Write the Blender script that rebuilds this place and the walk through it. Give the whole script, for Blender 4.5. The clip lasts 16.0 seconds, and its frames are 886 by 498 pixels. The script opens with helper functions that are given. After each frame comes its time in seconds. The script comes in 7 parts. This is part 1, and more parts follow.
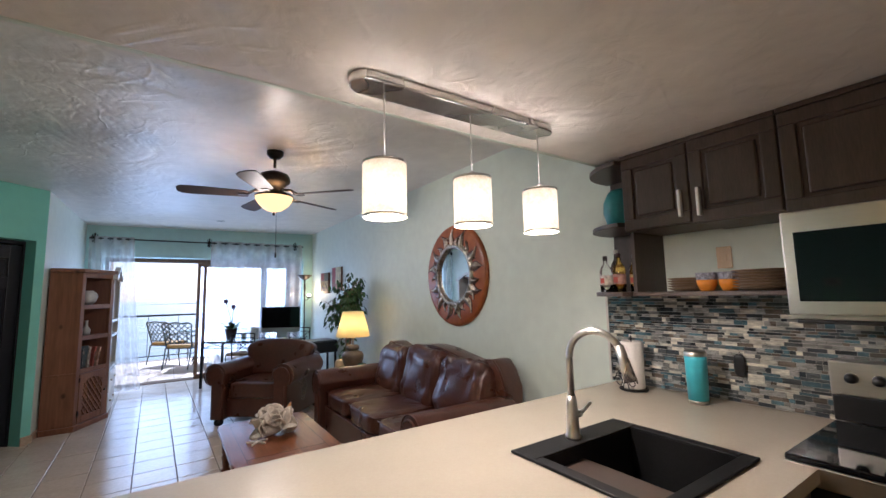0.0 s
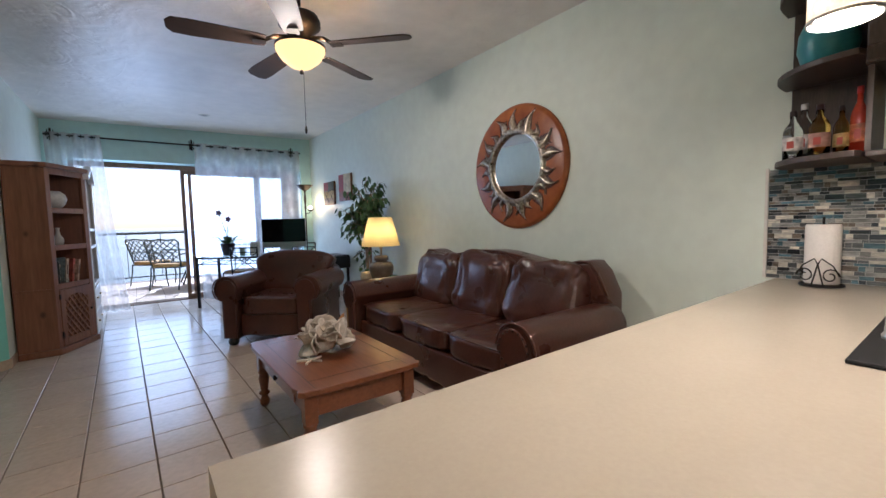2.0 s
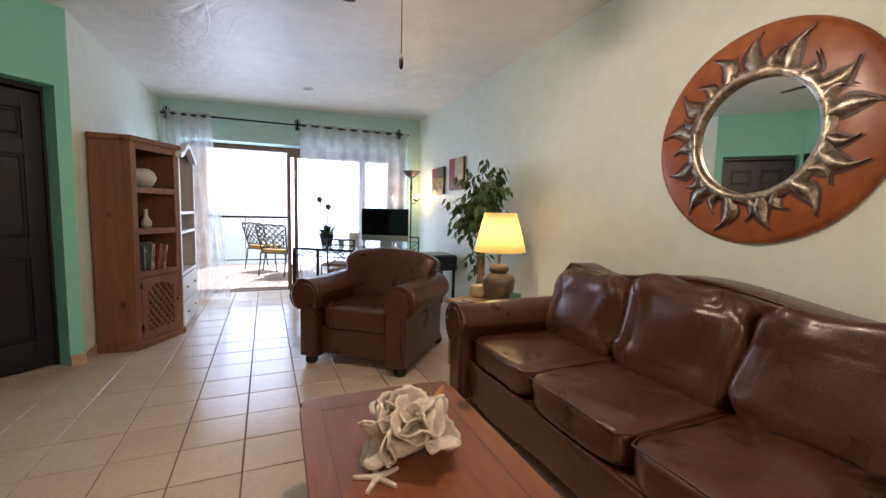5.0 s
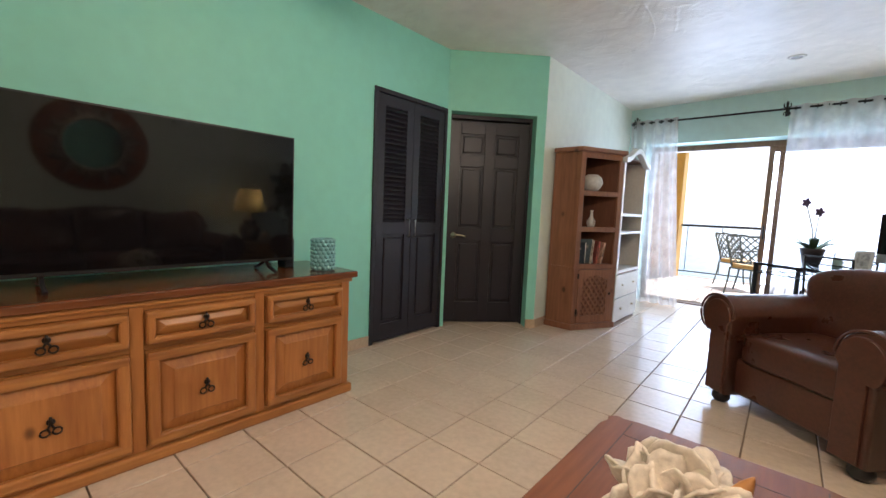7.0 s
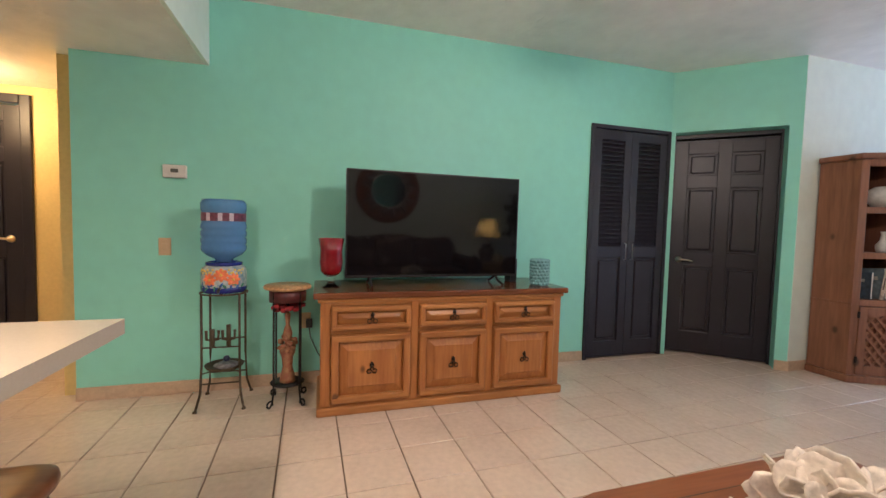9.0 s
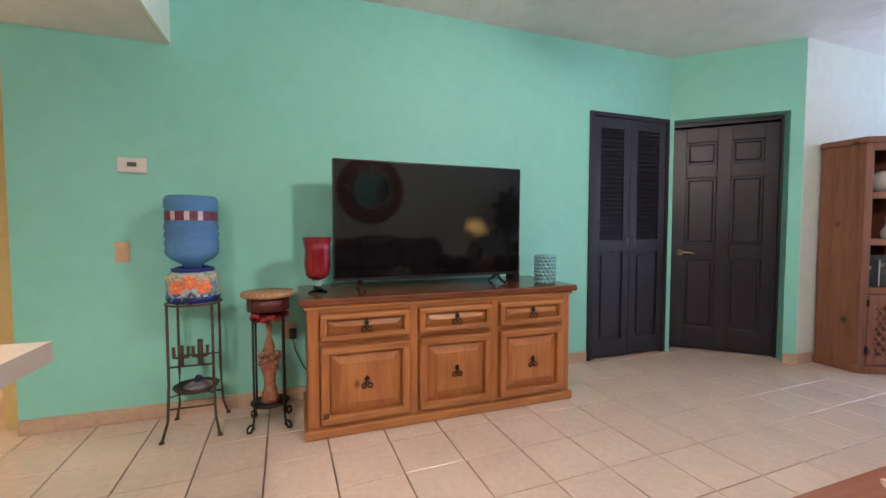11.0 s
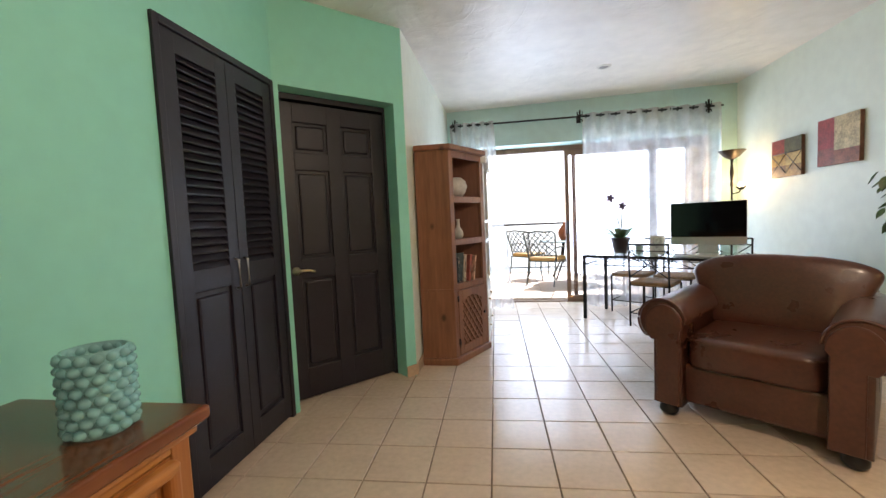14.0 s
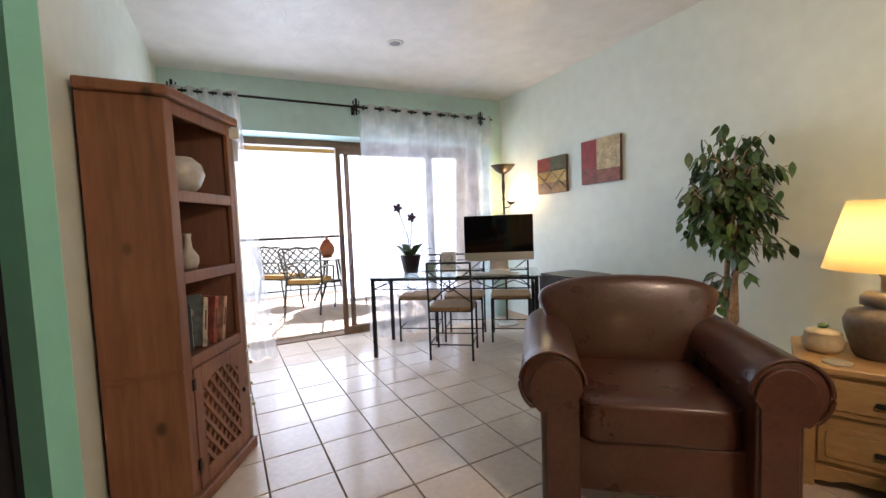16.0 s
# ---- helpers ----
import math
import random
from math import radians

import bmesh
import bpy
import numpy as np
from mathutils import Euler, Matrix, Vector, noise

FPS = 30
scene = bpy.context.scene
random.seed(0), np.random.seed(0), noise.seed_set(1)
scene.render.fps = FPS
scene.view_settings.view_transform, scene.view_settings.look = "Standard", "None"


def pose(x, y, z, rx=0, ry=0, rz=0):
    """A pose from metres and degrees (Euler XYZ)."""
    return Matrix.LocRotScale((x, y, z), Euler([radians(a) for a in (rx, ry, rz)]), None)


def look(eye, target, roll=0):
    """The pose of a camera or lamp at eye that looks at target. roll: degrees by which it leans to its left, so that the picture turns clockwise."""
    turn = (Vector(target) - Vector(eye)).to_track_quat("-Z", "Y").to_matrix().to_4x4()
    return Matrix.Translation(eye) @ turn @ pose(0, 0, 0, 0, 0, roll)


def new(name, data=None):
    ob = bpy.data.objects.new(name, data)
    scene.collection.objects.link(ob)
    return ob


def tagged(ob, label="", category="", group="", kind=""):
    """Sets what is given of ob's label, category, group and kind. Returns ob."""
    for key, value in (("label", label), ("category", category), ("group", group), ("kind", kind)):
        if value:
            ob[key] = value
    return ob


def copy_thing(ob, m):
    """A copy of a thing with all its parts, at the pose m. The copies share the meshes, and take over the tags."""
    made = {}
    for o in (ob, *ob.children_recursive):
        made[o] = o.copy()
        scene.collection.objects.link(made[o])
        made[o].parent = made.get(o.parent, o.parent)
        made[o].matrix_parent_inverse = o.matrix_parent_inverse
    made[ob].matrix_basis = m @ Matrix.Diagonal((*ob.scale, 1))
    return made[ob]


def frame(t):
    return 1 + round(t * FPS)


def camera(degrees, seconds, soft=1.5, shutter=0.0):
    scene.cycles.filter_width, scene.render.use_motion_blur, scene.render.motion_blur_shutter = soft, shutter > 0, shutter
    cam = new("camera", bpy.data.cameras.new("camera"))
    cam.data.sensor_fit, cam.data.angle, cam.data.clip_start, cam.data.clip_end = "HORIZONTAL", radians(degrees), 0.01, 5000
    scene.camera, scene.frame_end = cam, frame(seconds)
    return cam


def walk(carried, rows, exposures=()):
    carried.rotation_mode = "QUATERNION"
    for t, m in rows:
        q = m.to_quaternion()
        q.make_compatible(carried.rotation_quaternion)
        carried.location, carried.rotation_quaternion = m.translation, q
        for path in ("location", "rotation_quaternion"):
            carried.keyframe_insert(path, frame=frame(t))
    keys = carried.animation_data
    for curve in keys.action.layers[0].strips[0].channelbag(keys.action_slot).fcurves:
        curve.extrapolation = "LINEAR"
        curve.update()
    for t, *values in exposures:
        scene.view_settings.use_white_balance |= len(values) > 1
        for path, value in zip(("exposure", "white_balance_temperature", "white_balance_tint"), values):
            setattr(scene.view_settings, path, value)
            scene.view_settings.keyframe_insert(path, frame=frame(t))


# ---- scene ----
cam = camera(94.8, 16.0)
METRES, EYE, TILT, LEAN, TURN = 7.2, 1.53, 0.0, 0.0, -35.6
PATH = [
    (0, (0.67, 0.324, 1.444), (1.78, 1.974, 1.659), -1.2),
    (0.5, (0.597, 0.535, 1.391), (1.583, 2.271, 1.512), -0.5),
    (1, (0.493, 0.772, 1.318), (1.46, 2.523, 1.336), -2.0),
    (1.5, (0.478, 1.023, 1.241), (1.552, 2.709, 1.185), -1.5),
    (2, (0.497, 1.305, 1.198), (1.692, 2.902, 1.055), -1.3),
    (2.5, (0.473, 1.579, 1.198), (1.77, 3.089, 0.999), -2.0),
    (3, (0.51, 1.802, 1.178), (1.817, 3.301, 0.964), -1.6),
    (3.2, (0.532, 1.885, 1.184), (1.835, 3.388, 0.969), -1.4),
    (3.5, (0.552, 1.985, 1.19), (1.80, 3.515, 0.98), -1.0),
    (4.3, (0.745, 2.225, 1.205), (1.745, 3.915, 1.005), 0.4),
    (5.3, (1.019, 2.477, 1.235), (1.632, 4.372, 1.055), 1.7),
    (5.5, (1.04, 2.519, 1.19), (1.527, 4.45, 1.006), 2.1),
    (6, (1.171, 2.628, 1.164), (0.944, 4.609, 1.013), 3.1),
    (6.5, (1.312, 2.678, 1.116), (0.463, 4.484, 0.98), 1.7),
    (7, (1.513, 2.673, 1.138), (0.195, 4.165, 0.951), 2.4),
    (7.5, (1.604, 2.598, 1.135), (0.024, 3.82, 1.025), 0.9),
    (8, (1.75, 2.527, 1.145), (0.056, 3.579, 0.996), 0.6),
    (8.5, (1.857, 2.504, 1.145), (0.039, 3.329, 1.022), 0.5),
    (9, (1.974, 2.497, 1.156), (0.063, 3.074, 1.049), 1.4),
    (9.2, (2.005, 2.494, 1.14), (0.073, 3.0, 1.042), 1.4),
    (11.3, (1.566, 2.457, 1.108), (-0.284, 3.212, 1.019), -0.4),
    (11.5, (1.469, 2.531, 1.117), (-0.346, 3.368, 1.027), -0.1),
    (12, (1.216, 2.598, 1.104), (-0.466, 3.673, 0.974), -0.3),
    (12.5, (0.947, 2.638, 1.164), (-0.454, 4.057, 1.005), -1.0),
    (13, (0.738, 2.829, 1.156), (-0.31, 4.528, 1.034), -1.2),
    (13.5, (0.469, 3.045, 1.171), (-0.223, 4.918, 1.056), -1.5),
    (14, (0.281, 3.254, 1.191), (-0.027, 5.225, 1.057), -2.6),
    (14.5, (0.194, 3.545, 1.196), (0.307, 5.536, 1.054), -1.5),
    (15, (0.133, 3.88, 1.198), (0.588, 5.824, 1.08), -1.3),
    (15.5, (0.088, 4.182, 1.196), (0.808, 6.044, 1.08), -2.0),
    (16, (0.078, 4.518, 1.207), (0.978, 6.3, 1.083), -2.2),
]
walk(cam, [(t, look(eye, target, roll)) for t, eye, target, roll in PATH], [(0.0, 0.95, 5150, 21), (1.0, 0.85, 5200, 20), (3.0, 0.83, 5350, 20), (5.5, 1.45, 6200, 23), (7.0, 1.70, 5950, 19), (8.0, 1.80, 6050, 23), (9.0, 1.90, 5650, 24), (11.5, 2.05, 5400, 28), (12.5, 1.95, 5450, 19), (13.5, 1.85, 6050, 18), (14.0, 1.75, 6450, 19), (16.0, 1.50, 6550, 24)])

# ---- world and light ----
world = bpy.data.worlds.new("world")
scene.world = world
world.use_nodes = True
wn = world.node_tree
sky = wn.nodes.new("ShaderNodeTexSky")
sky.sky_type = "NISHITA"
sky.sun_disc = False
sky.sun_elevation = radians(40)
sky.sun_rotation = radians(11)
wn.links.new(sky.outputs[0], wn.nodes["Background"].inputs[0])
wn.nodes["Background"].inputs[1].default_value = 0.075


def lamp(name, kind, m, energy, color, size=0.1, size_y=None):
    data = bpy.data.lights.new(name, kind)
    data.energy, data.color = energy, color
    if kind == "AREA":
        data.shape, data.size, data.size_y = "RECTANGLE", size, size_y or size
    elif kind == "SUN":
        data.angle = radians(size)
    else:
        data.shadow_soft_size = size
    ob = new(name, data)
    ob.matrix_world = m
    return ob


lamp("sun", "SUN", look((1.5, 7.5, 6.4), (0, 0, 0)), 4.0, (1.0, 0.95, 0.88), 0.5)
# skylight that comes in by the balcony opening
lamp("door_daylight", "AREA", look((1.2, 9.3, 1.3), (1.2, 3.5, 0.9)), 36, (0.62, 0.80, 1.0), 3.0, 1.9)

# ---- materials ----
def mat(name, color, rough=0.5, metal=0.0, vary=0.12, scale=3.0, fine=40.0, bump=0.1, bump_scale=60.0, stretch=(1, 1, 1), dark=None, island=0.0, obj=0.0, coat=0.0, rough_vary=0.06, **more):
    m = bpy.data.materials.new(name)
    m.use_nodes = True
    nt = m.node_tree
    b = nt.nodes["Principled BSDF"]
    N, L = nt.nodes.new, nt.links.new
    geo = N("ShaderNodeNewGeometry")
    mp = N("ShaderNodeMapping")
    mp.inputs["Scale"].default_value = stretch
    L(geo.outputs["Position"], mp.inputs["Vector"])
    big = N("ShaderNodeTexNoise")
    big.inputs["Scale"].default_value, big.inputs["Detail"].default_value = scale, 4
    small = N("ShaderNodeTexNoise")
    small.inputs["Scale"].default_value, small.inputs["Detail"].default_value = fine, 5
    L(mp.outputs[0], big.inputs["Vector"])
    L(mp.outputs[0], small.inputs["Vector"])
    add = N("ShaderNodeMath")
    add.operation = "ADD"
    L(big.outputs["Fac"], add.inputs[0])
    L(small.outputs["Fac"], add.inputs[1])
    ramp = N("ShaderNodeMapRange")
    ramp.inputs["From Min"].default_value, ramp.inputs["From Max"].default_value = 0.65, 1.35
    L(add.outputs[0], ramp.inputs["Value"])
    mix = N("ShaderNodeMix")
    mix.data_type = "RGBA"
    d = dark or tuple(c * (1 - 2 * vary) for c in color)
    lite = color if dark else tuple(min(1, c * (1 + vary)) for c in color)
    mix.inputs["A"].default_value, mix.inputs["B"].default_value = (*d, 1), (*lite, 1)
    L(ramp.outputs[0], mix.inputs["Factor"])
    out = mix.outputs["Result"]
    for amount, socket in ((island, geo.outputs["Random Per Island"]), (obj, None)):
        if amount:
            if socket is None:
                socket = N("ShaderNodeObjectInfo").outputs["Random"]
            hsv = N("ShaderNodeHueSaturation")
            mr = N("ShaderNodeMapRange")
            mr.inputs["To Min"].default_value, mr.inputs["To Max"].default_value = 1 - amount, 1 + amount
            L(socket, mr.inputs["Value"])
            L(mr.outputs[0], hsv.inputs["Value"])
            L(out, hsv.inputs["Color"])
            out = hsv.outputs[0]
    L(out, b.inputs["Base Color"])
    b.inputs["Roughness"].default_value, b.inputs["Metallic"].default_value = rough, metal
    rr = N("ShaderNodeMapRange")
    rr.inputs["To Min"].default_value, rr.inputs["To Max"].default_value = max(0.02, rough - rough_vary), min(1, rough + rough_vary)
    L(big.outputs["Fac"], rr.inputs["Value"])
    L(rr.outputs[0], b.inputs["Roughness"])
    if coat:
        b.inputs["Coat Weight"].default_value, b.inputs["Coat Roughness"].default_value = coat, 0.12
    if bump:
        bn = N("ShaderNodeTexNoise")
        bn.inputs["Scale"].default_value, bn.inputs["Detail"].default_value = bump_scale, 4
        L(mp.outputs[0], bn.inputs["Vector"])
        bp = N("ShaderNodeBump")
        bp.inputs["Strength"].default_value, bp.inputs["Distance"].default_value = bump, 0.004
        L(bn.outputs["Fac"], bp.inputs["Height"])
        L(bp.outputs[0], b.inputs["Normal"])
    for key, value in more.items():
        b.inputs[key.replace("_", " ")].default_value = value
    return m


def wood(name, color, dark, axis=2, rough=0.4, coat=0.0, obj=0.0, knots=0.0):
    s = [9.0, 9.0, 9.0]
    s[axis] = 0.8
    m = mat(name, color, rough, dark=dark, scale=0.9, fine=6.0, bump=0.12, bump_scale=9, stretch=tuple(s), coat=coat, obj=obj)
    if knots:
        nt = m.node_tree
        geo, vor, mp = nt.nodes.new("ShaderNodeNewGeometry"), nt.nodes.new("ShaderNodeTexVoronoi"), nt.nodes.new("ShaderNodeMapping")
        mp.inputs["Scale"].default_value = tuple(0.65 if i == axis else 1.0 for i in range(3))
        vor.inputs["Scale"].default_value = knots
        rng = nt.nodes.new("ShaderNodeMapRange")
        rng.interpolation_type = "SMOOTHSTEP"
        rng.inputs["From Min"].default_value, rng.inputs["From Max"].default_value = 0.06, 0.14
        rng.inputs["To Min"].default_value, rng.inputs["To Max"].default_value = 0.85, 0.0
        mix = nt.nodes.new("ShaderNodeMix")
        mix.data_type = "RGBA"
        mix.inputs["B"].default_value = (*[c * 0.22 for c in dark], 1)
        base = nt.nodes["Principled BSDF"].inputs["Base Color"]
        nt.links.new(geo.outputs["Position"], mp.inputs["Vector"])
        nt.links.new(mp.outputs[0], vor.inputs["Vector"])
        nt.links.new(vor.outputs["Distance"], rng.inputs["Value"])
        nt.links.new(rng.outputs[0], mix.inputs["Factor"])
        nt.links.new(base.links[0].from_socket, mix.inputs["A"])
        nt.links.new(mix.outputs["Result"], base)
    return m


def glow(name, color, strength, base=(0.9, 0.85, 0.75)):
    m = mat(name, base, 0.5, vary=0.03, bump=0)
    b = m.node_tree.nodes["Principled BSDF"]
    b.inputs["Emission Color"].default_value = (*color, 1)
    b.inputs["Emission Strength"].default_value = strength
    return m


def glass(name, color=(1, 1, 1), rough=0.0, ior=1.45):
    m = bpy.data.materials.new(name)
    m.use_nodes = True
    b = m.node_tree.nodes["Principled BSDF"]
    b.inputs["Base Color"].default_value = (*color, 1)
    b.inputs["Roughness"].default_value, b.inputs["IOR"].default_value = rough, ior
    b.inputs["Transmission Weight"].default_value = 1.0
    return m


M_green = mat("green_wall_paint", (0.275, 0.69, 0.57), 0.55, vary=0.03, scale=0.8, fine=10, bump=0.06, bump_scale=14)
M_sage = mat("pale_aqua_paint", (0.73, 0.80, 0.71), 0.5, vary=0.04, scale=0.7, fine=9, bump=0.07, bump_scale=14)
M_aqua = mat("aqua_paint", (0.48, 0.68, 0.63), 0.5, vary=0.05, scale=0.8, fine=9, bump=0.07, bump_scale=14)
M_yellow = mat("warm_yellow_paint", (0.72, 0.55, 0.22), 0.6, vary=0.05, bump=0.1)
M_ochre = mat("ochre_stucco", (0.75, 0.45, 0.10), 0.8, vary=0.1, bump=0.4)
M_plain = mat("plain_white_paint", (0.75, 0.72, 0.66), 0.6, vary=0.04, bump=0.1)
M_base = mat("beige_tile_skirting", (0.55, 0.40, 0.27), 0.3, vary=0.1)
M_tile = mat("cream_ceramic_tile", (0.66, 0.535, 0.42), 0.18, vary=0.07, scale=2.5, fine=30, bump=0.05, bump_scale=9, obj=0.025, island=0.03, Specular_IOR_Level=0.4)
M_grout = mat("brown_grout", (0.24, 0.175, 0.12), 0.9, vary=0.25)
M_dark = mat("black_brown_door_paint", (0.014, 0.011, 0.018), 0.40, vary=0.15, bump=0.10, bump_scale=30)
M_nickel = mat("brushed_nickel", (0.62, 0.60, 0.56), 0.28, 1.0, vary=0.05, bump=0.03)
M_brass = mat("satin_brass", (0.65, 0.55, 0.38), 0.3, 1.0, vary=0.05, bump=0.03)
M_leather = mat("brown_leather", (0.082, 0.029, 0.018), 0.29, vary=0.18, scale=5, fine=50, bump=0.28, bump_scale=120, coat=0.15)
M_pine_v = wood("honey_pine_upright", (0.46, 0.19, 0.048), (0.27, 0.092, 0.022), 2, 0.38, knots=5.5)
M_pine_h = wood("honey_pine_level", (0.44, 0.19, 0.048), (0.23, 0.08, 0.019), 1, 0.36)
M_pine_top = wood("dark_pine_top", (0.20, 0.065, 0.020), (0.10, 0.03, 0.010), 1, 0.25, coat=0.3)
M_table = wood("reddish_table_wood", (0.25, 0.085, 0.030), (0.14, 0.042, 0.014), 1, 0.3, coat=0.3, knots=3.5)
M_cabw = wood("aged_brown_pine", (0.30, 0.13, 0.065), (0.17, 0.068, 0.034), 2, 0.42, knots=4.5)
# darker copy of aged_brown_pine: the shade inside the cabinets is put into the colour
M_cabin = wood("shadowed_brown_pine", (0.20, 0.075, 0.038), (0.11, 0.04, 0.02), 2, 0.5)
M_white = mat("white_painted_wood", (0.70, 0.68, 0.62), 0.45, vary=0.06, bump=0.15)
M_endt = wood("light_pine", (0.50, 0.31, 0.13), (0.36, 0.20, 0.075), 1, 0.4, knots=4.0)
M_espresso = mat("espresso_cabinet", (0.070, 0.048, 0.036), 0.42, vary=0.2, scale=4, fine=30, bump=0.12, stretch=(6, 6, 0.8))
M_counter = mat("cream_quartz", (0.44, 0.385, 0.30), 0.26, vary=0.03, scale=4, fine=120, bump=0.0, rough_vary=0.02, Specular_IOR_Level=0.25)
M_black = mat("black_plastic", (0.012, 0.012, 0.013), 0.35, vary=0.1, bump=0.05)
M_sink = mat("black_granite_composite", (0.010, 0.010, 0.010), 0.55, vary=0.3, fine=200, bump=0.1, bump_scale=200, Specular_IOR_Level=0.25)
M_screen = mat("black_screen", (0.005, 0.005, 0.006), 0.05, vary=0.1, bump=0.0, rough_vary=0.01, Specular_IOR_Level=0.38)
M_iron = mat("black_iron", (0.02, 0.018, 0.016), 0.5, 0.6, vary=0.2, bump=0.2)
M_steel = mat("stainless_steel", (0.60, 0.57, 0.52), 0.3, 1.0, vary=0.04, bump=0.03, stretch=(1, 1, 30))
M_mirror = mat("mirror_silver", (0.92, 0.93, 0.93), 0.02, 1.0, vary=0.0, bump=0, rough_vary=0.0)
M_terra = mat("terracotta_orange", (0.40, 0.13, 0.030), 0.34, dark=(0.23, 0.055, 0.016), scale=5, fine=14, bump=0.3, bump_scale=18)
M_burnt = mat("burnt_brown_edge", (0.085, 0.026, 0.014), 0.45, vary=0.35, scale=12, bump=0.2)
M_tin = mat("hammered_tin", (0.66, 0.60, 0.50), 0.3, 1.0, dark=(0.16, 0.11, 0.075), scale=16, fine=45, bump=0.9, bump_scale=70)
M_glass = glass("clear_glass")
M_bronze = mat("oil_rubbed_bronze", (0.035, 0.025, 0.018), 0.4, 0.7, vary=0.2, bump=0.05)

# the troweled, slightly glossy ceiling
M_ceiling = mat("troweled_plaster", (0.80, 0.76, 0.70), 0.36, vary=0.06, scale=0.9, fine=6, bump=0.0, Specular_IOR_Level=0.38)
nt = M_ceiling.node_tree
geo = nt.nodes.new("ShaderNodeNewGeometry")
n1 = nt.nodes.new("ShaderNodeTexNoise")
n1.inputs["Scale"].default_value, n1.inputs["Detail"].default_value, n1.inputs["Distortion"].default_value = 1.7, 2.2, 1.9
n2 = nt.nodes.new("ShaderNodeTexNoise")
n2.inputs["Scale"].default_value, n2.inputs["Detail"].default_value, n2.inputs["Distortion"].default_value = 11, 4, 0.8
for n in (n1, n2):
    nt.links.new(geo.outputs["Position"], n.inputs["Vector"])
ma = nt.nodes.new("ShaderNodeMath")
ma.operation = "MULTIPLY_ADD"
ma.inputs[1].default_value = 0.32
nt.links.new(n2.outputs["Fac"], ma.inputs[0])
nt.links.new(n1.outputs["Fac"], ma.inputs[2])
bp = nt.nodes.new("ShaderNodeBump")
bp.inputs["Strength"].default_value, bp.inputs["Distance"].default_value = 0.68, 0.024
ridge = nt.nodes.new("ShaderNodeTexNoise")
ridge.inputs["Scale"].default_value, ridge.inputs["Detail"].default_value, ridge.inputs["Distortion"].default_value = 1.1, 3.0, 1.2
nt.links.new(geo.outputs["Position"], ridge.inputs["Vector"])
mid = nt.nodes.new("ShaderNodeMath")
mid.operation = "SUBTRACT"
mid.inputs[1].default_value = 0.5
nt.links.new(ridge.outputs["Fac"], mid.inputs[0])
absolute = nt.nodes.new("ShaderNodeMath")
absolute.operation = "ABSOLUTE"
nt.links.new(mid.outputs[0], absolute.inputs[0])
crest = nt.nodes.new("ShaderNodeMapRange")
crest.interpolation_type = "SMOOTHSTEP"
crest.inputs["From Min"].default_value, crest.inputs["From Max"].default_value = 0.0, 0.02
crest.inputs["To Min"].default_value, crest.inputs["To Max"].default_value = 0.07, 0.0
nt.links.new(absolute.outputs[0], crest.inputs["Value"])
both = nt.nodes.new("ShaderNodeMath")
both.operation = "ADD"
nt.links.new(ma.outputs[0], both.inputs[0])
nt.links.new(crest.outputs[0], both.inputs[1])
nt.links.new(both.outputs[0], bp.inputs["Height"])
nt.links.new(bp.outputs[0], nt.nodes["Principled BSDF"].inputs["Normal"])

# ---- mesh helpers ----
def box(x0, x1, y0, y1, z0, z1, bev=0.0, segs=2, bm=None):
    b = bmesh.new()
    bmesh.ops.create_cube(b, size=1)
    bmesh.ops.transform(b, matrix=Matrix.LocRotScale(((x0 + x1) / 2, (y0 + y1) / 2, (z0 + z1) / 2), None, (x1 - x0, y1 - y0, z1 - z0)), verts=b.verts)
    if bev:
        bmesh.ops.bevel(b, geom=b.edges[:], offset=bev, segments=segs, affect="EDGES", profile=0.5)
    return into(bm, b)


def into(bm, b, m=None):
    """Adds bmesh b to bm, moved by m."""
    if m is not None:
        bmesh.ops.transform(b, matrix=m, verts=b.verts)
    if bm is None:
        return b
    me = bpy.data.meshes.new("t")
    b.to_mesh(me)
    b.free()
    bm.from_mesh(me)
    bpy.data.meshes.remove(me)
    return bm


def lathe(profile, seg=24, at=(0, 0, 0), bm=None, m=None):
    b = bmesh.new()
    rings = []
    for r, z in profile:
        if r < 1e-5:
            rings.append([b.verts.new((0, 0, z))])
        else:
            rings.append([b.verts.new((r * math.cos(2 * math.pi * i / seg), r * math.sin(2 * math.pi * i / seg), z)) for i in range(seg)])
    for a, c in zip(rings, rings[1:]):
        for i in range(seg):
            j = (i + 1) % seg
            f = [a[i % len(a)], a[j % len(a)], c[j % len(c)], c[i % len(c)]]
            f = list(dict.fromkeys(f))
            if len(f) > 2:
                b.faces.new(f)
    for f in b.faces:
        f.smooth = True
    bmesh.ops.recalc_face_normals(b, faces=b.faces[:])
    bmesh.ops.transform(b, matrix=Matrix.Translation(at) @ (m or Matrix()), verts=b.verts)
    return into(bm, b)


